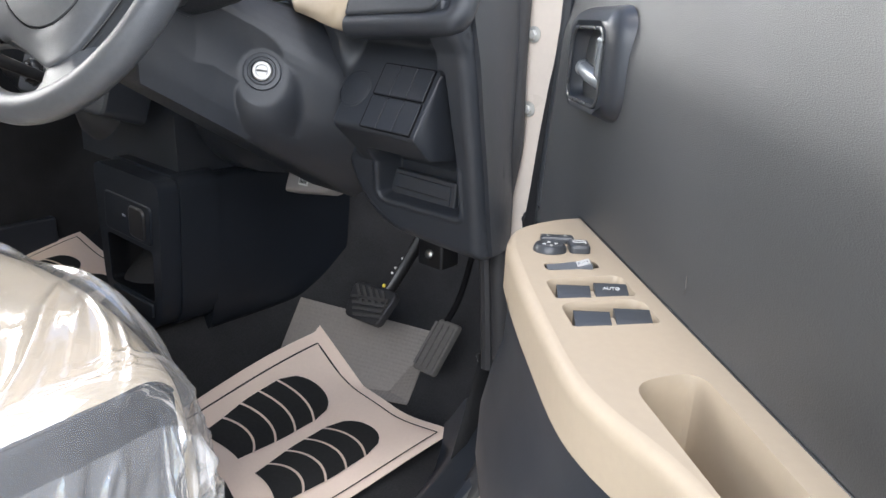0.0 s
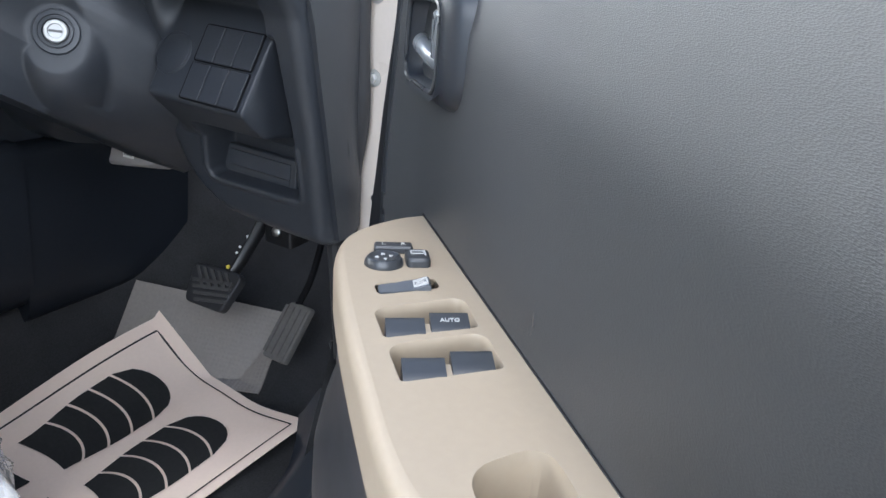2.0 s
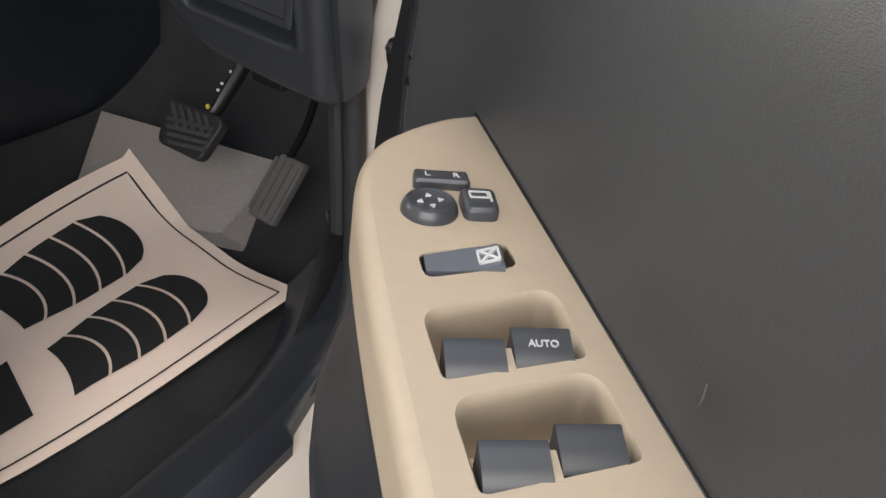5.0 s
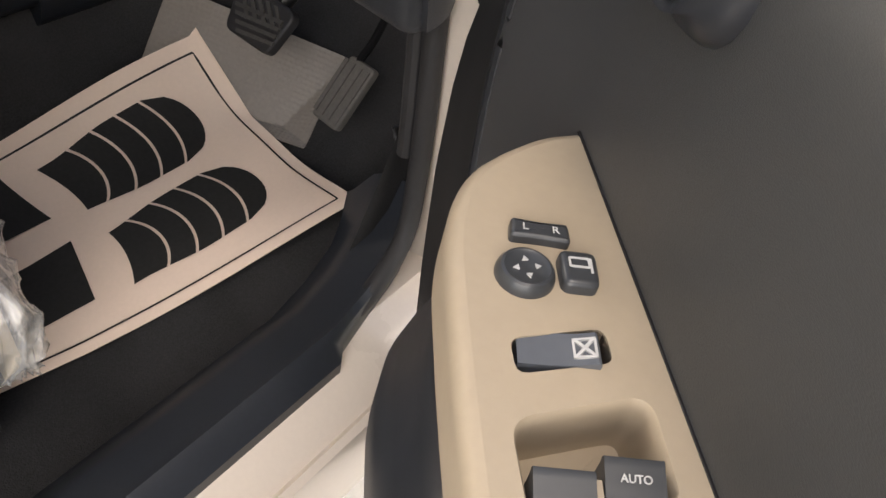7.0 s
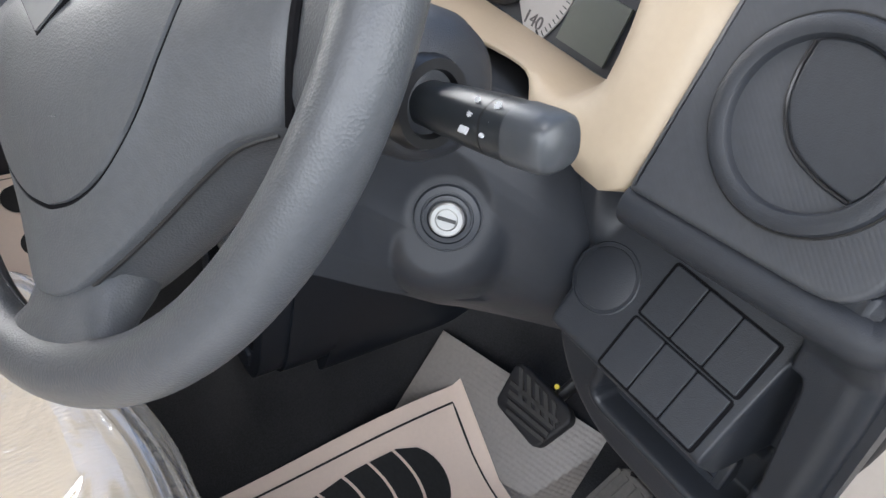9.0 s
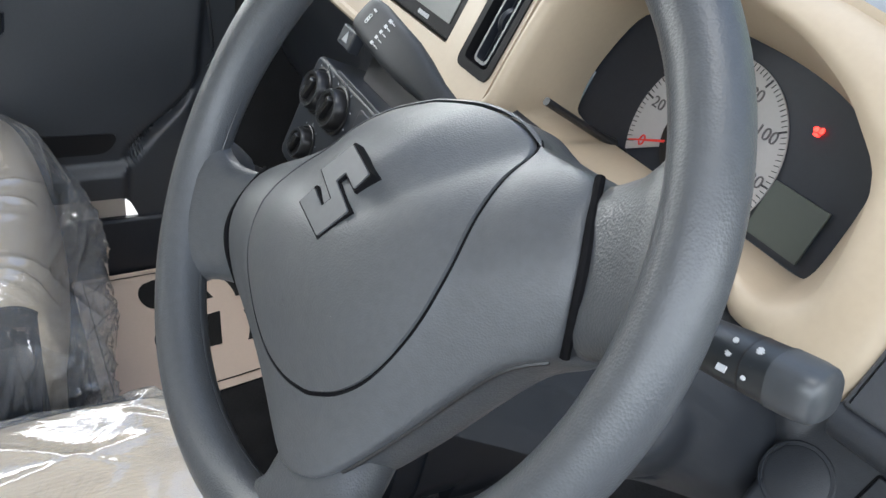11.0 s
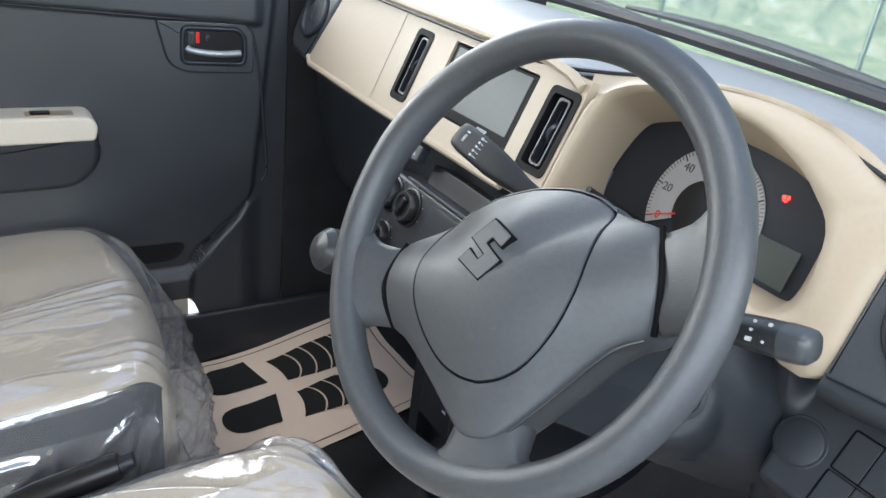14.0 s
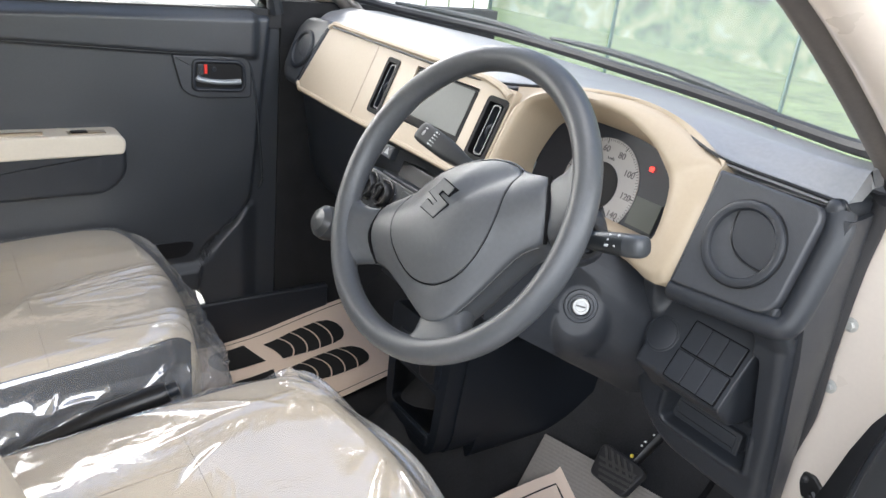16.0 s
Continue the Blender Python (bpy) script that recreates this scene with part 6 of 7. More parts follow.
    slab(bm, rounded([(-0.0048, -0.0105), (0.0048, -0.0110), (0.0042, 0.0), (0.0048, 0.0110), (-0.0048, 0.0105), (-0.0040, 0.0)], [0.002, 0.002, 0.01, 0.002, 0.002, 0.01]), M, -0.004, 0.0042, 0.0016)
    b1 = part("mirror_selector", bm, SWITCH, a, "slate rocker lettered L and R")
    for ch, y in (("L", -0.0055), ("R", 0.0055)):
        text_part("letter", ch, M @ pose(0.0, y, 0.0041, 0, 0, 90), 0.0048, LETTER, b1)
    M = top_frame(0.0826, 0.0390)
    bm = B()
    lathe(bm, M, [(0.0106, -0.003), (0.0106, 0.0008), (0.0101, 0.0026), (0.0090, 0.0043), (0.0080, 0.0047), (0.0068, 0.0041), (0.0, 0.0038)], 36)
    b2 = part("mirror_knob", bm, SWITCH, a, "round slate mirror knob")
    bm = B()
    for k in range(4):
        q = M @ pose(0, 0, 0, 0, 0, 90 * k + 4)
        slab(bm, [(0.0030, -0.0011), (0.0050, 0.0), (0.0030, 0.0011)], q, 0.0036, 0.0046)
    part("arrows", bm, LETTER, b2)
    M = top_frame(0.0826, 0.0205, -6)
    bm = B()
    slab(bm, rounded([(-0.0082, -0.0068), (0.0082, -0.0064), (0.0082, 0.0064), (-0.0082, 0.0068)], 0.0035), M, -0.004, 0.0052, 0.0022)
    b3 = part("mirror_fold_key", bm, SWITCH, a, "slate mirror folding key")
    bm = B()
    plate(bm, rect(-0.0042, -0.0040, 0.0006, 0.0036, 0.001), [rect(-0.0034, -0.0032, -0.0002, 0.0028, 0.0006)], M, 0.0048, 0.0056)
    box(bm, (-0.0040, 0.0034, 0.0048), (0.0026, 0.0042, 0.0056), M)
    part("symbol", bm, LETTER, b3)
    # window lock rocker
    M = top_frame(0.1133, 0.0328, -7)
    bm = B()
    pr = [(-0.0142, -0.0060), (-0.0142, -0.0008), (-0.004, -0.0004), (0.005, 0.0010), (0.0105, 0.0028), (0.0118, 0.0020), (0.0118, -0.006)]
    loft(bm, [[M @ Vector((x, y, z)) for y, z in pr] for x in (-0.0062, -0.0058, 0.0058, 0.0062)])
    b4 = part("window_lock", bm, ROCKER, a, "slate window lock rocker")
    # symbol lies on the raised end
    IM = M @ pose(0, 0.0070, 0.0019, 18, 0, 0)
    bm = B()
    for k in (-1, 1):
        box(bm, (-0.0038, 0.0034 * k - 0.0004, -0.001), (0.0038, 0.0034 * k + 0.0004, 0.0006), IM)
        box(bm, (0.0034 * k - 0.0004, -0.0038, -0.001), (0.0034 * k + 0.0004, 0.0038, 0.0006), IM)
        q = IM @ pose(0, 0, 0, 0, 0, 42 * k)
        box(bm, (-0.0048, -0.0005, -0.001), (0.0048, 0.0005, 0.0007), q)
    part("symbol", bm, LETTER, b4)
    bm = B()
    r = loft(bm, [[dv(s, n, arm_z(s) - 0.001) for s, n in lockh], [dv(s, n, arm_z(s) - 0.010) for s, n in lockh]], caps=False)
    bm.faces.new(r[-1])
    part("lock_well", bm, BLACK, a)
    # four window switches
    for s0, auto in ((0.1607, True), (0.1980, False)):
        for k, n0 in enumerate((0.0222, 0.0432)):
            M = top_frame(s0 + sh * (n0 - 0.03), n0, -7) @ pose(0, 0, -0.0018)
            w = 0.0088
            pr = [(-0.0066, -0.016), (-0.0074, 0.0012), (-0.0080, 0.0034), (-0.0076, 0.0046), (-0.0066, 0.0047), (-0.0050, 0.0041), (-0.0005, 0.0030), (0.0036, 0.0016), (0.0052, 0.0004), (0.0056, -0.0012), (0.0054, -0.016)]
            bm = B()
            loft(bm, [[M @ Vector((x, y, z)) for x, z in pr] for y in (-w, -w * 0.96, w * 0.96, w)])
            sw = part("window_switch", bm, SWITCH, a, "slate window switch")
            if auto and k == 0:
                text_part("lettering", "AUTO", M @ pose(-0.0016, 0.0, 0.0038, 0, 14, 0) @ pose(0, 0, 0, 0, 0, 90), 0.0033, LETTER, sw)
    bm = B()
    for s0 in (0.1580, 0.1953):
        M = top_frame(s0, 0.0325, -7)
        box(bm, (-0.001, -0.0011, -0.020), (0.0085, 0.0011, 0.0002), M)
    part("switch_divider", bm, BEIGE, a)

    # dark pod under the armrest, swelling into the door's lower body
    bm = B()
    rings = []
    for z, inset in ((-0.028, 0.002), (-0.05, 0.003), (-0.075, 0.002), (-0.10, -0.004), (-0.13, -0.009), (-0.165, -0.010), (-0.20, -0.004), (-0.225, 0.008), (-0.25, 0.012), (-0.35, 0.012), (-0.48, 0.016), (-0.53, 0.03)):
        q = [(s + 1.2 * inset * (1 - 2 * s), n - inset * (1 if n > 0.004 else 0)) for s, n in outline]
        rings.append([dv(s, max(-0.006, n), arm_z(s) + z) for s, n in q])
    loft(bm, rings, caps=False)
    pk = part("armrest_pod", bm, DARKSM, d, "dark moulded armrest pod and pocket", sharp=60)
    for i in range(13):
        z = 0.708 - 0.0055 * i
        bm = B()
        tube(bm, [dv(0.008, 0.030, z), dv(0.030, 0.0585, z), dv(0.052, 0.0690, z)], 0.0013, 5)
        part("rib", bm, BLACK, pk)

    # a pale scuff on the lining
    bm = B()
    tube(bm, [dv(0.1965, -0.0010, 0.871), dv(0.1975, -0.0010, 0.866), dv(0.1968, -0.0010, 0.861)], [0.0002, 0.0004, 0.0002], 6, flat=0.4)
    part("scuff_mark", bm, PILLARSEAL, d)
    # inner handle
    HM = basis(dv(0.022, 0.002, 0.945), dv(1, 0.0, 0.0) - dv(0, 0, 0), dv(0, 0, 1) - dv(0, 0, 0))
    out = rounded([(-0.066, -0.033), (0.043, -0.025), (0.038, 0.037), (-0.072, 0.028)], [0.018, 0.022, 0.018, 0.016], 5)
    hole = rounded([(-0.054, -0.026), (0.024, -0.021), (0.026, 0.026), (-0.050, 0.021)], [0.012, 0.012, 0.010, 0.012], 5)
    bm = B()
    rows = [[HM @ Vector((*p, -0.0085)) for p in offset(out, -0.006)], [HM @ Vector((*p, -0.0030)) for p in offset(out, -0.0045)], [HM @ Vector((*p, 0.0020)) for p in offset(out, -0.002)], [HM @ Vector((*p, 0.0055)) for p in offset(out, 0.004)]]
    # inner contour taken at the same angles
    def ring_at(poly, n):
        L = []
        m = len(poly)
        for i in range(n):
            t = i / n * m
            j = int(t)
            f = t - j
            L.append(tuple(Vector(poly[j]) * (1 - f) + Vector(poly[(j + 1) % m]) * f))
        return L
    N = len(out)
    hi = ring_at(hole, N)
    rows.append([HM @ Vector((*p, 0.0075)) for p in offset(hi, -0.006)])
    rows.append([HM @ Vector((*p, 0.0065)) for p in offset(hi, -0.001)])
    rows.append([HM @ Vector((*p, -0.020)) for p in offset(hi, 0.002)])
    r = loft(bm, rows, caps=False)
    bm.faces.new(r[-1])
    bz = part("handle_bezel", bm, DARKSM, d, "dark satin handle surround", sharp=75)
    bm = B()
    tube(bm, [HM @ Vector((*p, 0.0070)) for p in offset(hi, -0.0012)], 0.0013, 6, closed=True)
    part("bezel_edge", bm, SWITCH, bz)
    bm = B()
    rings = []
    for x, y, w, hgt in ((-0.050, -0.004, 0.004, 0.001), (-0.042, -0.005, 0.0055, 0.004), (-0.025, -0.006, 0.0055, 0.005), (-0.008, -0.008, 0.0055, 0.004), (0.006, -0.009, 0.0065, 0.001)):
        rings.append([HM @ Vector((x, y + w * c, hgt - 0.004 + 0.006 * s2)) for c, s2 in [(math.cos(2 * math.pi * i / 14), math.sin(2 * math.pi * i / 14)) for i in range(14)]])
    loft(bm, rings)
    part("handle_lever", bm, LEVER, bz, "polished grey pull lever")
    bm = B()
    box(bm, (0.006, -0.006, -0.012), (0.022, 0.022, 0.007), HM, 0.004)
    part("lock_tab", bm, LEVER, bz, "grey lock tab")
    return d


driver_door()


# ---- passenger door, closed ----
def passenger_door():
    d = thing("door_2", (-0.62, -0.2, 0.40), "closed car door with dark lining and pale beige armrest", "car door", kind="structure")

    def skin(u, v):
        y = -0.72 + 0.92 * u
        z0 = 0.36 + 0.137 * (1 - step(-0.01, 0.06, y))
        z = z0 + (1.095 - z0) * v
        x = -0.600
        front = 0.150 + 0.10 * (z - 0.9) - 0.35 * step(0.70, 0.55, z) * 0.3
        x -= 0.02 * step(front - 0.012, front + 0.004, y)
        line = 1.010 - 0.063 * y
        x += 0.016 * step(line - 0.006, line + 0.004, z) * (1 - step(0.118, 0.140, y)) - 0.03 * step(1.075, 1.098, z)
        low = 0.675 - 1.05 * max(0.0, 0.12 - y) if y > -0.0 else 0.549
        x += 0.024 * (1 - step(low - 0.012, low + 0.004, z)) * step(-0.75, -0.6, y) * (1 - step(0.095, 0.150, y))
        return Vector((x, y, z))
    bm = B()
    sheet(bm, skin, 210, 160, 0.012)
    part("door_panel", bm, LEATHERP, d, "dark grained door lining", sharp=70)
    bm = B()
    tube(bm, curve_through([(-0.594, -0.70, 1.051), (-0.594, -0.29, 1.026), (-0.594, -0.07, 1.012), (-0.595, 0.085, 1.003), (-0.599, 0.112, 0.992), (-0.600, 0.124, 0.965), (-0.600, 0.134, 0.90), (-0.600, 0.146, 0.78), (-0.600, 0.149, 0.73), (-0.600, 0.140, 0.712)], 5), 0.0028, 8)
    part("moulding", bm, DARK, d)
    # solid black patch paints the dark inside of the door pocket
    bm = B()
    slab(bm, rounded([(-0.40, 0.570), (-0.02, 0.570), (0.0, 0.605), (-0.40, 0.612)], [0.005, 0.02, 0.02, 0.005], 5), basis((-0.598, 0, 0), (0, 1, 0), (0, 0, 1)), -0.03, 0.0012)
    part("pocket", bm, BLACK, d, "flat black patch for the shade in the door pocket")
    # armrest
    AM = basis((-0.600, 0, 0), (0, 1, 0), (0, 0, 1))
    prof = rounded([(-0.72, 0.822), (-0.150, 0.826), (-0.1445, 0.850), (-0.156, 0.866), (-0.72, 0.872)], [0.008, 0.008, 0.010, 0.012, 0.008], 5)
    bm = B()
    slab(bm, prof, AM, 0.0, 0.058, 0.005, 4)
    a = part("armrest", bm, BEIGELIT, d, "beige armrest cap, paler for the light on it")
    # recesses are flush slabs, darker to paint the shade inside them
    bm = B()
    box(bm, (-0.245, 0.8655, 0.022), (-0.178, 0.8672, 0.048), AM, 0.003)
    part("switch_recess_shade", bm, BEIGE, a)
    bm = B()
    box(bm, (-0.238, 0.867, 0.026), (-0.210, 0.8695, 0.042), AM, 0.002)
    part("window_switch", bm, BLACK, a, "black window switch")
    bm = B()
    box(bm, (-0.42, 0.8665, 0.022), (-0.285, 0.8685, 0.046), AM, 0.006)
    part("grip_recess_shade", bm, BEIGE, a)
    pod = rounded([(-0.72, 0.740), (-0.180, 0.748), (-0.1445, 0.785), (-0.1445, 0.842), (-0.72, 0.842)], [0.012, 0.035, 0.02, 0.012, 0.012], 6)
    bm = B()
    slab(bm, pod, AM, -0.01, 0.0545, 0.010, 4)
    part("armrest_pod", bm, DARK, d, "dark armrest pod")
    bm = B()
    tube(bm, [(-0.597, y, z) for y, z in ((-0.72, 0.737), (-0.35, 0.741), (-0.20, 0.744), (-0.165, 0.752), (-0.142, 0.775), (-0.139, 0.80))], 0.0028, 8)
    part("pod_bead", bm, DARKSM, d)
    # inner handle
    HM = basis((-0.596, 0.0, 0.0), (0, 1, 0), (0, 0, 1))
    base = rounded([(-0.042, 1.006), (-0.024, 0.934), (0.006, 0.920), (0.120, 0.917), (0.119, 0.990), (0.100, 1.003)], [0.004, 0.020, 0.016, 0.010, 0.012, 0.008], 4)
    bm = B()
    slab(bm, base, HM, -0.012, 0.0030, 0.0028, 3)
    b = part("handle_bezel", bm, LEATHERP, d, "dark raised handle surround")
    out = rounded([(-0.006, 0.934), (0.100, 0.930), (0.108, 0.944), (0.106, 0.984), (0.092, 0.996), (-0.004, 0.999)], [0.016, 0.016, 0.014, 0.020, 0.014, 0.014], 5)
    hole = offset(out, 0.0085)
    bm = B()
    loft(bm, [[HM @ Vector((*p, z)) for p in offset(out, o)] for o, z in ((-0.0012, 0.001), (0.0, 0.0046), (0.0015, 0.0068), (0.0040, 0.0078), (0.0065, 0.0066), (0.0082, 0.0038), (0.0086, -0.002), (0.0086, -0.012))], caps=False)
    part("bezel_rim", bm, DARKSM, b, "rounded satin rim", sharp=80)
    bm = B()
    slab(bm, offset(hole, -0.003), HM, -0.014, 0.0034)
    part("handle_cup", bm, BLACK, b)
    bm = B()
    tube(bm, curve_through([HM @ Vector(p) for p in ((0.006, 0.962, 0.003), (0.012, 0.958, 0.006), (0.035, 0.954, 0.0075), (0.065, 0.952, 0.0075), (0.095, 0.953, 0.006))], 4), [0.0075, 0.0070, 0.0066, 0.0062] + [0.0056] * 13, 10)
    part("handle_lever", bm, LEVER, b, "polished grey pull lever")
    bm = B()
    box(bm, (0.006, 0.967, 0.000), (0.0185, 0.989, 0.0085), HM, 0.002)
    part("lock_tab", bm, SWITCH, b)
    bm = B()
    box(bm, (0.0195, 0.969, 0.000), (0.0265, 0.988, 0.0060), HM, 0.001)
    part("red_mark", bm, REDM, b, "red unlocked mark")
    bm = B()
    slab(bm, oval(0.040, 0.978, 0.0055, 0.0055, 18), HM, 0.000, 0.0055, 0.002)
    part("screw_cap", bm, DARKSM, b)
    # window frame and glass
    bm = B()
    tube(bm, [(-0.615, 0.178, 1.09), (-0.612, 0.17, 1.13), (-0.60, -0.02, 1.27), (-0.585, -0.25, 1.39), (-0.58, -0.62, 1.42)], 0.018, 10)
    part("window_frame", bm, DARK, d, "dark window frame")
    bm = B()
    box(bm, (-0.652, -0.72, 1.060), (-0.612, 0.19, 1.098))
    part("window_ledge", bm, RUBBER, d)
    bm = B()
    sheet(bm, lambda u, v: Vector((-0.632 + 0.035 * v, -0.66 + 0.83 * u * (1 - 0.35 * v), 1.09 + 0.31 * v)), 6, 6, 0.003)
    g = part("window_pane", bm, GLASS, d)
    g.visible_shadow = False
    bm = B()
    box(bm, (-0.69, -0.72, 0.520), (-0.655, 0.32, 1.08))
    part("door_shell", bm, PAINT, d)


# lighter copy of the near door's lining, the far side's light put in
LEATHERP = material("lit_grained_far_door_panel", (0.031, 0.035, 0.042), 0.46, spec=0.9, grain=0.12, grain_scale=1300, grain_kind="VORONOI")
passenger_door()


def door_mirror():
    m = thing("door_mirror", (-0.74, 0.16, 1.10), "black door mirror outside the far window", "door mirror")
    bm = B()
    rings = []
    for x, r in ((-0.87, 0.6), (-0.86, 0.85), (-0.80, 1.0), (-0.74, 1.0), (-0.70, 0.8), (-0.685, 0.5)):
        rings.append([(x, 0.16 + 0.05 * r * math.cos(a), 1.165 + 0.062 * r * math.sin(a)) for a in [2 * math.pi * i / 20 for i in range(20)]])
    loft(bm, rings)
    part("shell", bm, BLACK, m, sharp=70)
    bm = B()
    slab(bm, rect(-0.86, 1.115, -0.70, 1.215, 0.03, 5), basis((0, 0.108, 0), (1, 0, 0), (0, 0, 1)), -0.006, 0.002)
    part("mirror_glass", bm, STEEL, m)
    bm = B()
    tube(bm, [(-0.69, 0.16, 1.12), (-0.64, 0.165, 1.105)], 0.018, 10)
    part("foot", bm, BLACK, m)


door_mirror()


# ---- seats under clear covers ----
SIDE, ARC, TOP = 10, 6, 34
ACROSS = 2 * (SIDE + ARC) + TOP


def cushion_grid(x0, x1, yf, zt, plan):
    """The cushion's skin as rows from the backrest over the front to its foot, each running across from side to side."""
    cx, hw0, zb = (x0 + x1) / 2, (x1 - x0) / 2, 0.445
    rows = []
    for k in range(25):
        t = k / 24
        rows.append((yf - 0.56 + 0.51 * t, zt - 0.030 * (1 - step(0.0, 0.9, t)), 0.0))
    R = 0.050
    for k in range(1, 11):
        a = math.pi / 2 * k / 10
        rows.append((yf - R + R * math.sin(a), zt - R * (1 - math.cos(a)), 0.35 * k / 10))
    for k in range(1, 13):
        t = k / 12
        rows.append((yf + 0.012 * math.sin(math.pi * t) - 0.020 * t * t, zt - R - (zt - R - zb) * t, 0.35 + 0.65 * t))
    grid = []
    for y, z, front in rows:
        near = step(yf - 0.16, yf + 0.005, y)
        hw = hw0 - plan * near ** 2 - 0.012 * front
        zlow = min(zb, z - 0.004)
        r = min(0.026, (z - zlow) * 0.45)
        ring = []
        for i in range(SIDE):
            q = i / SIDE
            ring.append((-hw - 0.010 * math.sin(math.pi * q), zlow + (z - r - zlow) * q))
        for i in range(ARC):
            a = math.pi / 2 * i / ARC
            ring.append((-hw + r - r * math.cos(a), z - r + r * math.sin(a)))
        half = [(x, h) for x, h in ring]
        for i in range(TOP + 1):
            q = -1 + 2 * i / TOP
            crown = 0.010 * (1 - q * q) * (1 - front) - 0.012 * math.exp(-((abs(q) - 0.0) / 0.45) ** 2) * (1 - front) * (1 - near)
            ring.append(((hw - r) * q, z + crown))
        ring += [(-x, h) for x, h in reversed(half)]
        curve = 0.030 * near
        grid.append([Vector((cx + x, y - curve * (x / hw0) ** 2, h)) for x, h in ring])
    return grid


def patch(bm, grid, i0, i1, j0, j1, thick):
    """A piece of the cushion's skin with a thickness inwards."""
    mid = Vector((0, 0, 0))
    for row in grid:
        for p in row:
            mid += p
    mid /= len(grid) * len(grid[0])
    up = [[bm.verts.new(grid[i][j]) for j in range(j0, j1 + 1)] for i in range(i0, i1 + 1)]
    lo = [[bm.verts.new(grid[i][j] + (mid - grid[i][j]).normalized() * thick) for j in range(j0, j1 + 1)] for i in range(i0, i1 + 1)]
    m, n = i1 - i0, j1 - j0
    for i in range(m):
        for j in range(n):
            bm.faces.new((up[i][j], up[i + 1][j], up[i + 1][j + 1], up[i][j + 1]))
            bm.faces.new((lo[i][j], lo[i][j + 1], lo[i + 1][j + 1], lo[i + 1][j]))
    rim = [(i, 0) for i in range(m)] + [(m, j) for j in range(n)] + [(i, n) for i in range(m, 0, -1)] + [(0, j) for j in range(n, 0, -1)]
    for k in range(len(rim)):
        (i, j), (p, q) = rim[k], rim[(k + 1) % len(rim)]
        bm.faces.new((up[i][j], lo[i][j], lo[p][q], up[p][q]))


def seat(x0, x1, yf, zt, plan, label, seed, bundles, stand):
    s = thing("front_seat", ((x0 + x1) / 2, yf - 0.3, 0.34), label, "seat", "front seats")
    g = cushion_grid(x0, x1, yf, zt, plan)
    nrow, crest = len(g) - 1, 30
    el, er = SIDE + 2, ACROSS - SIDE - 2
    for name, i0, i1, j0, j1, mat, lab in (("cushion", 0, crest, el, er, FABRIC, "ribbed beige fabric cushion"), ("front_band", crest, nrow, 3, ACROSS - 3, FABRIC, "beige fabric front roll"), ("side_bolster", 0, crest, 0, el, FABDARK, "dark grey cushion side"), ("side_bolster", 0, crest, er, ACROSS, FABDARK, "dark grey cushion side")):
        bm = B()
        patch(bm, g, i0, i1, j0, j1, 0.012)
        part(name, bm, mat, s, lab, sharp=60)
    for j in (el, er):
        bm = B()
        tube(bm, [g[i][j] for i in range(0, crest + 1)], 0.0020, 6)
        part("piping", bm, FABDARK, s)
    bm = B()
    tube(bm, [p + Vector((0, 0, 0.0002)) for p in g[15][el:er + 1]], 0.0007, 5)
    part("stitch_line", bm, STITCH, s)
    bm = B()
    tube(bm, [g[i][ACROSS // 2 - 7] + Vector((0, 0, 0.0002)) for i in range(0, 16)], 0.0007, 5)
    part("stitch_line", bm, STITCH, s)
    cxm = (x0 + x1) / 2
    bm = B()
    box(bm, (x0 + 0.03, yf - 0.52, 0.36), (x1 - 0.03, yf - 0.05, zt - 0.16))
    part("seat_base", bm, BLACK, s)
    # backrest, leaning back
    bm = B()
    rings = []
    for k in range(9):
        t = k / 8
        z = zt - 0.06 + 0.62 * t
        y = yf - 0.50 - 0.16 * t
        hw = (x1 - x0) / 2 * (1 - 0.12 * t)
        th = 0.10 - 0.03 * t
        rings.append([(cxm + hw * c, y + th * sn + 0.02 * c * c, z) for c, sn in [(math.cos(2 * math.pi * i / 24), math.sin(2 * math.pi * i / 24)) for i in range(24)]])
    loft(bm, rings)
    part("backrest", bm, FABRIC, s, sharp=70)
    # loose clear cover
    c = thing("seat_cover", (cxm, yf - 0.25, 0.45), "loose creased clear polythene cover over a car seat", "plastic cover", "seat covers")

    def skin(u, v):
        a, b = u * ACROSS, v * nrow
        j, i = min(int(a), ACROSS - 1), min(int(b), nrow - 1)
        fa, fb = a - j, b - i
        return g[i][j].lerp(g[i][j + 1], fa).lerp(g[i + 1][j].lerp(g[i + 1][j + 1], fa), fb)

    def ridge(x, y, z, power):
        return max(0.0, 1 - 2.4 * abs(noise.noise(Vector((x, y, z))))) ** power

    # long straight creases where the film is drawn tight: middle, direction, half length, height, width
    rng = random.Random(seed)
    creases = []
    for mx, my, turn, count, apart, half in bundles:
        for k in range(count):
            off = apart * (k - (count - 1) / 2) + rng.uniform(-0.3, 0.3) * apart
            t = turn + rng.uniform(-0.10, 0.10) + 0.05 * (k - count / 2)
            slide = rng.uniform(-0.35, 0.35) * half
            creases.append((mx - math.sin(turn) * off + math.cos(turn) * slide, my + math.cos(turn) * off + math.sin(turn) * slide, math.cos(t), math.sin(t), half * rng.uniform(0.55, 1.1), rng.uniform(0.006, 0.012), rng.uniform(0.006, 0.011)))
    for k in range(16):
        turn = rng.uniform(0, math.pi)
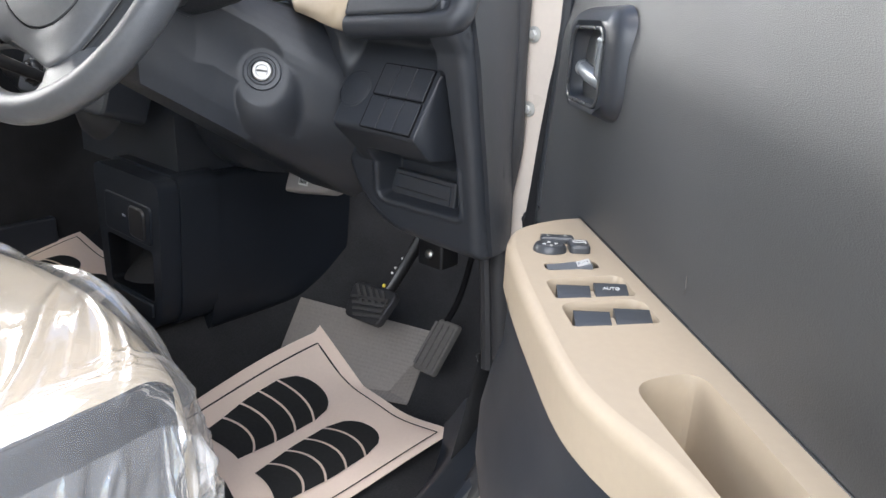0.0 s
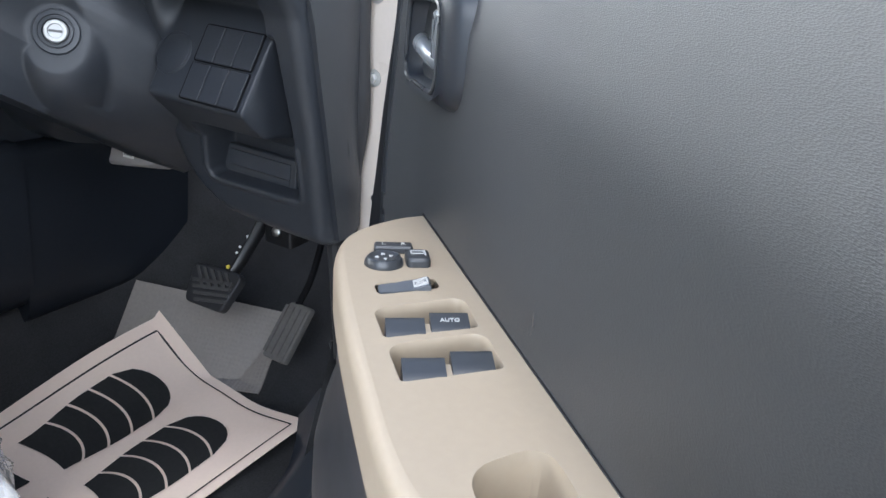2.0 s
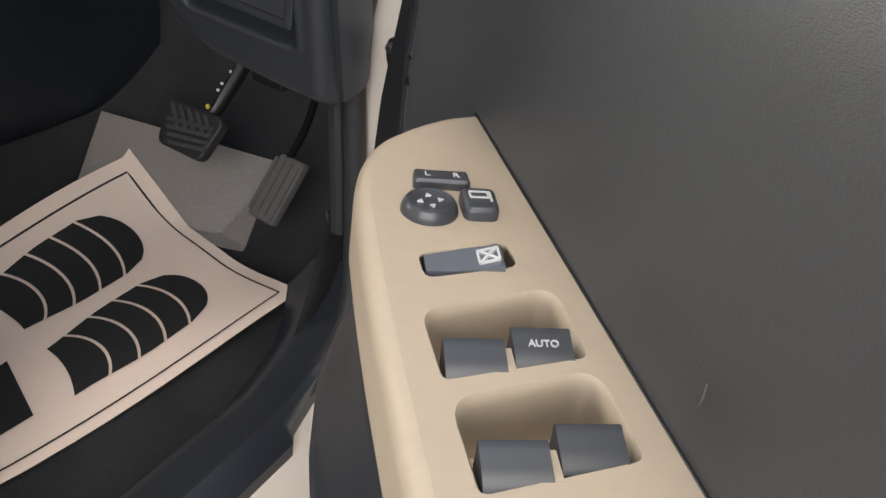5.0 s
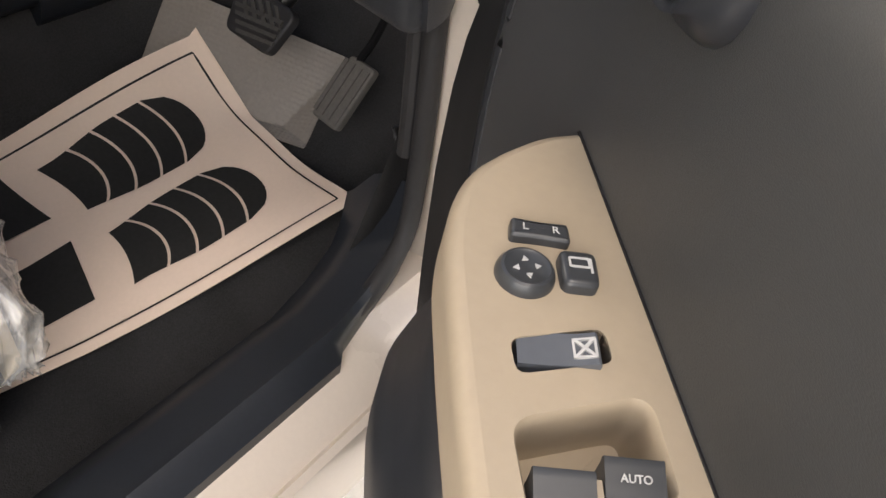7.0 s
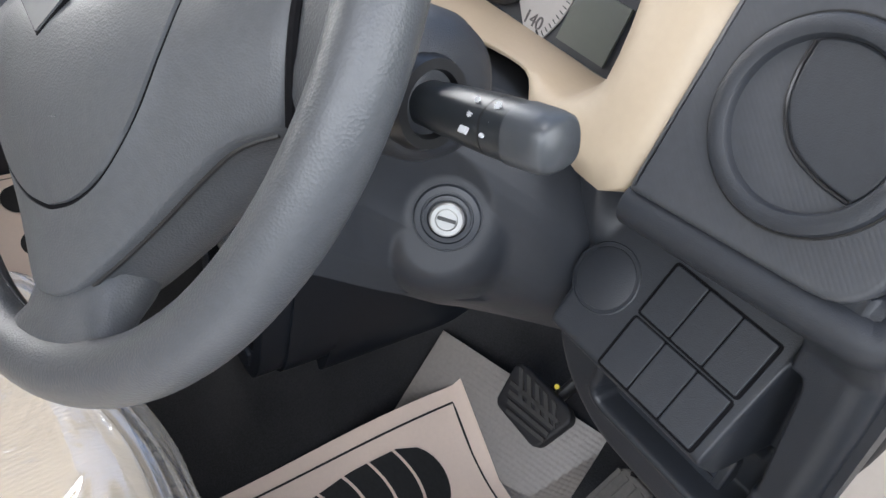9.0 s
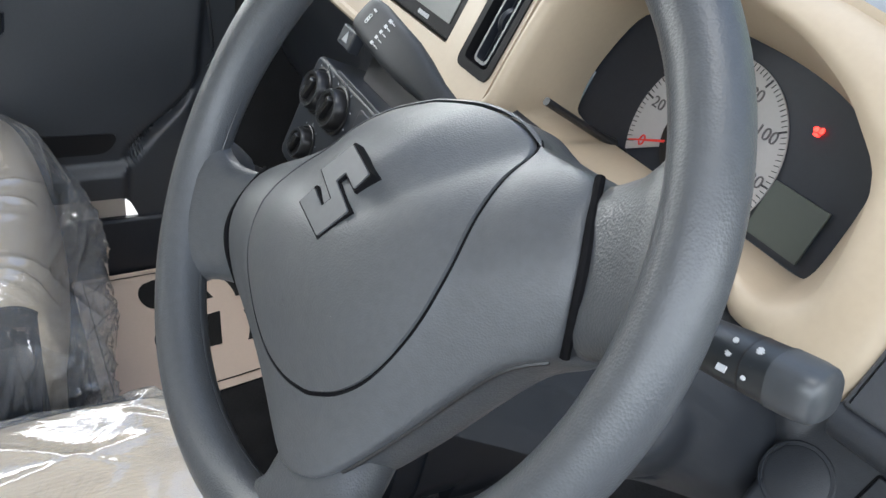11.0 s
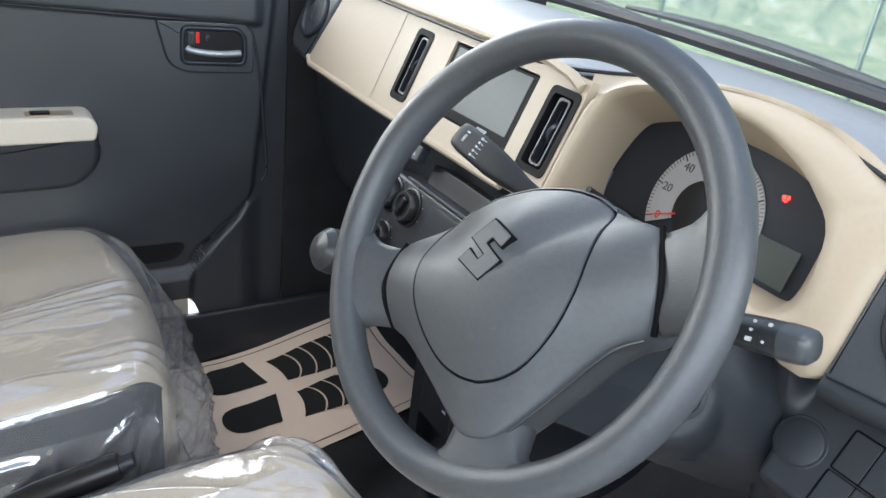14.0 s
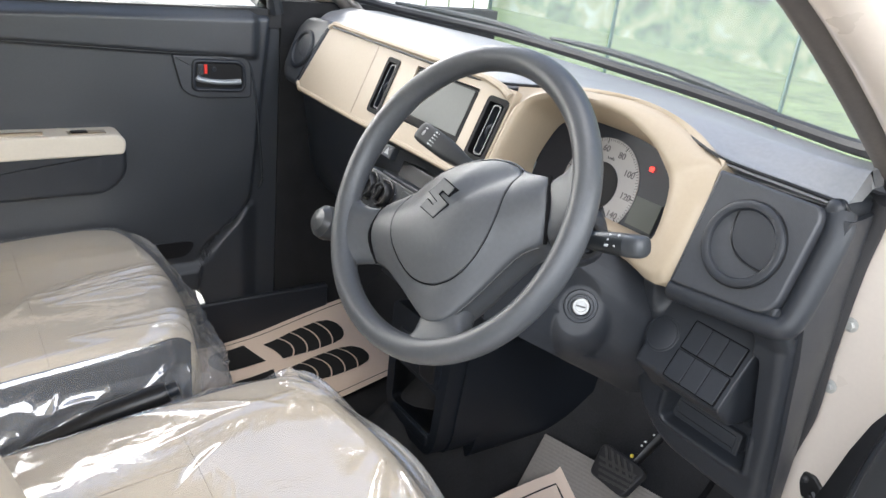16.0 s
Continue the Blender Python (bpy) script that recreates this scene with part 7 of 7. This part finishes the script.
        creases.append((rng.uniform(0.06, 0.94) * 0.90, rng.uniform(0.15, 0.95) * 0.76, math.cos(turn), math.sin(turn), rng.uniform(0.04, 0.11), rng.uniform(0.002, 0.005), rng.uniform(0.005, 0.010)))

    def film(u, v):
        p = skin(u, v)
        e = 0.012
        q = skin(min(1, u + e), v) - skin(max(0, u - e), v)
        r = skin(u, min(1, v + e)) - skin(u, max(0, v - e))
        nrm = q.cross(r)
        nrm = nrm.normalized() if nrm.length > 1e-9 else Vector((0, 0, 1))
        A, Bv = u * 0.90, v * 0.76
        w = Vector((A * 7, Bv * 7, seed))
        A += 0.012 * noise.noise(w)
        Bv += 0.012 * noise.noise(w + Vector((9, 4, 2)))
        fold = 0.009 * max(0.0, 0.35 + noise.noise(Vector((A * 5, Bv * 5, seed + 3))))
        for mx, my, c, sn, half, h, wide in creases:
            dx, dy = A - mx, Bv - my
            along, off = dx * c + dy * sn, -dx * sn + dy * c
            if abs(along) < half and abs(off) < 6 * wide:
                t = 1 - (along / half) ** 2
                fold += h * t * math.exp(-(math.sqrt(off * off + 1.5e-6) - 0.0012) / (wide * (0.35 + 0.65 * t)))
        # crumpled where it hangs down the sides and the front
        drop = max(step(0.15, 0.11, min(u, 1 - u)), 0.5 * step(0.74, 0.84, v))
        fold += drop * (0.010 * ridge(A * 22 + Bv * 9, Bv * 7, seed, 2.5) + 0.006 * ridge(A * 16, Bv * 34 + A * 12, seed, 2.5))
        p = p + nrm * (0.0025 + fold)
        # the skirt stands off the seat's front
        hang = step(0.66, 0.86, v)
        p.y += hang * (stand - 0.45 * stand * step(0.9, 1.0, v) + 0.22 * stand * noise.noise(Vector((p.x * 11, p.z * 3, seed))))
        return p
    for name, u0, u1, v0, v1, nc, nr, mat, lab in (("film", 0.13, 0.87, 0.0, 0.74, 185, 210, FILM, "clear creased polythene film"), ("side_film", 0.02, 0.13, 0.0, 0.74, 44, 210, FILMLOOSE, "crumpled polythene down the seat's side"), ("side_film", 0.87, 0.98, 0.0, 0.74, 44, 210, FILMLOOSE, "crumpled polythene down the seat's side"), ("skirt", 0.02, 0.98, 0.74, 1.0, 250, 80, FILMLOOSE, "loose polythene skirt over the seat's front")):
        bm = B()
        sheet(bm, lambda u, v: film(u0 + (u1 - u0) * u, v0 + (v1 - v0) * v), nc, nr)
        o = part(name, bm, mat, c, lab, sharp=180)
        o.visible_shadow = False
        if sum(f.normal.z + f.normal.y for f in o.data.polygons) < 0:
            o.data.flip_normals()
    return s


STITCH = material("sunk_beige_stitching", (0.56, 0.48, 0.37), 0.9, spec=0.1)
seat(0.040, 0.516, 0.000, 0.660, 0.010, "beige and dark grey driver's seat cushion wrapped in clear polythene", 2.3, ((0.48, 0.52, 0.30, 6, 0.026, 0.19), (0.62, 0.38, -0.35, 4, 0.030, 0.13), (0.72, 0.44, 1.25, 4, 0.018, 0.14), (0.24, 0.45, 0.8, 4, 0.025, 0.12)), 0.012)
seat(-0.605, -0.108, -0.118, 0.662, 0.020, "beige and dark grey passenger seat cushion wrapped in clear polythene", 7.9, ((0.50, 0.34, 1.66, 6, 0.017, 0.11), (0.67, 0.44, 1.45, 3, 0.022, 0.18), (0.30, 0.50, 0.30, 4, 0.025, 0.12), (0.55, 0.55, -0.25, 3, 0.020, 0.15)), 0.044)


def handbrake():
    h = thing("handbrake", (-0.02, -0.35, 0.45), "black handbrake lever between the seats", "handbrake")
    bm = B()
    tube(bm, [(-0.015, -0.48, 0.545), (-0.008, -0.39, 0.592), (0.0, -0.31, 0.622), (0.008, -0.24, 0.640), (0.010, -0.226, 0.645)], [0.010, 0.013, 0.0155, 0.0165, 0.014], 14)
    part("grip", bm, BLACK, h)
    bm = B()
    tube(bm, [(0.010, -0.228, 0.644), (0.012, -0.212, 0.649)], 0.0095, 12)
    part("button", bm, DARKSM, h)
    bm = B()
    box(bm, (-0.075, -0.62, 0.34), (0.03, -0.30, 0.50), r=0.02)
    part("base", bm, DARK, h)


handbrake()


# ---- paper floor mats ----
def heel_z(x, y):
    """Height of the stiff heel mat's plane at a place, far below where it does not reach."""
    k = (0.221 * -0.094 - 0.029 * 0.089)
    u = ((x - 0.150) * -0.094 - 0.029 * (y - 0.398)) / k
    w = (0.221 * (y - 0.398) - (x - 0.150) * 0.089) / k
    return 0.469 - 0.018 * u - 0.105 * w if -0.1 < u < 1.1 and -0.1 < w < 1.1 else -1.0


def paper_mat(cx, cy, w, l, turn, lift, label, taper=0.0):
    m = thing("floor_mat", (cx, cy, floor_z(cx, cy)), label, "paper mat", "paper floor mats")
    c, s = math.cos(radians(turn)), math.sin(radians(turn))

    def cut(a, b):
        """One edge of the sheet runs inwards towards the seat."""
        return a * (1 - taper * (l / 2 - b)) if a > 0 else a

    def lay(a, b, up=0.0):
        x, y = cx + c * a - s * b, cy + s * a + c * b
        z = floor_z(x, y) + 0.006
        fa, fb = a / (w / 2), b / (l / 2)
        z += lift[0] * step(0.2, 1.1, -fa) * step(-0.2, 1.0, fb) + lift[1] * step(0.2, 1.1, fa) * step(-0.2, 1.0, fb)
        z += 0.004 * math.sin(fa * 4 + fb * 2) * 0.5
        z = max(z, heel_z(x, y) + 0.004)
        return Vector((x, y, z + up))
    bm = B()
    sheet(bm, lambda u, v: lay(cut((u - 0.5) * w, (v - 0.5) * l), (v - 0.5) * l), 36, 48, 0.0012)
    part("sheet", bm, PAPER, m, "cream printed paper sheet")
    # thin border line
    e = 0.016
    bm = B()
    per = [(-w / 2 + e, -l / 2 + e), (w / 2 - e, -l / 2 + e), (w / 2 - e, l / 2 - e), (-w / 2 + e, l / 2 - e)]
    for i in range(4):
        a, b = Vector(per[i]), Vector(per[(i + 1) % 4])
        d = (b - a).normalized()
        nrm = Vector((-d.y, d.x)) * 0.0011
        rows = []
        for k in range(25):
            q = a + (b - a) * (k / 24)
            rows.append([lay(cut(q.x, q.y) - nrm.x, q.y - nrm.y, 0.0016), lay(cut(q.x, q.y) + nrm.x, q.y + nrm.y, 0.0016)])
        loft(bm, rows, caps=False, closed=False)
    part("border_line", bm, INK, m)
    # two soles: five segments each and a heel
    for sgn in (-1, 1):
        for k in range(6):
            bm = B()
            ox = -0.015 + sgn * 0.060 if k < 5 else -0.030 + sgn * 0.062
            hw = 0.0475
            rows = []
            n = 12
            if k < 5:
                y0 = 0.004 + 0.0325 * k
                y1 = y0 + 0.0290
                for j in range(n + 1):
                    t = -1 + 2 * j / n
                    bow = 0.016 * (1 - t * t)

                    def half(y):
                        return hw * (0.80 + 0.20 * step(0.0, 0.09, y))
                    lo = y0 + bow if k else y0 + 0.006 * (1 - t * t) - 0.008 * (t * sgn)
                    hi = y1 + bow
                    if k == 4:
                        hi = y0 + 0.002 + 0.046 * math.sqrt(max(0.0, 1 - t * t))
                        lo = min(lo, hi)
                    rows.append([lay(ox + t * half(lo), lo - 0.003, 0.0016), lay(ox + t * half((lo + hi) / 2), (lo + hi) / 2 - 0.003, 0.0016), lay(ox + t * (half(hi) if k < 4 else half(0.2)), hi - 0.003, 0.0016)])
            else:
                for j in range(n + 1):
                    t = -1 + 2 * j / n
                    lo = -0.135 - 0.030 * math.sqrt(max(0.0, 1 - t * t)) + 0.024
                    rows.append([lay(ox + t * 0.040, lo, 0.0016), lay(ox + t * 0.040, -0.075, 0.0016), lay(ox + t * 0.042, -0.036 - 0.010 * t * sgn, 0.0016)])
            loft(bm, rows, caps=False, closed=False)
            part("printed_sole", bm, INK, m)
    return m


paper_mat(0.342, 0.143, 0.314, 0.47, -5, (0.033, 0.025), "cream paper floor mat printed with black shoe soles, driver's side", 0.70)
paper_mat(-0.415, 0.140, 0.335, 0.47, 2, (0.03, 0.02), "cream paper floor mat printed with black shoe soles, passenger's side")


def clear_mat():
    m = thing("heel_mat", (0.29, 0.40, 0.40), "clear dimpled plastic mat under the pedals", "plastic mat")
    bm = B()

    def lay(u, v):
        x = 0.150 + 0.221 * u + 0.029 * (1 - v)
        y = 0.398 + 0.089 * u - 0.094 * (1 - v)
        z = 0.469 - 0.018 * u - 0.105 * (1 - v)
        dimple = math.sin(40 * math.pi * (u + 0.55 * v)) * math.sin(40 * math.pi * (u - 0.55 * v))
        return Vector((x, y, max(z, carpet_z(x, y) + 0.004) + 0.0004 * dimple))
    sheet(bm, lay, 240, 150, 0.0015)
    part("sheet", bm, FOIL, m)


clear_mat()
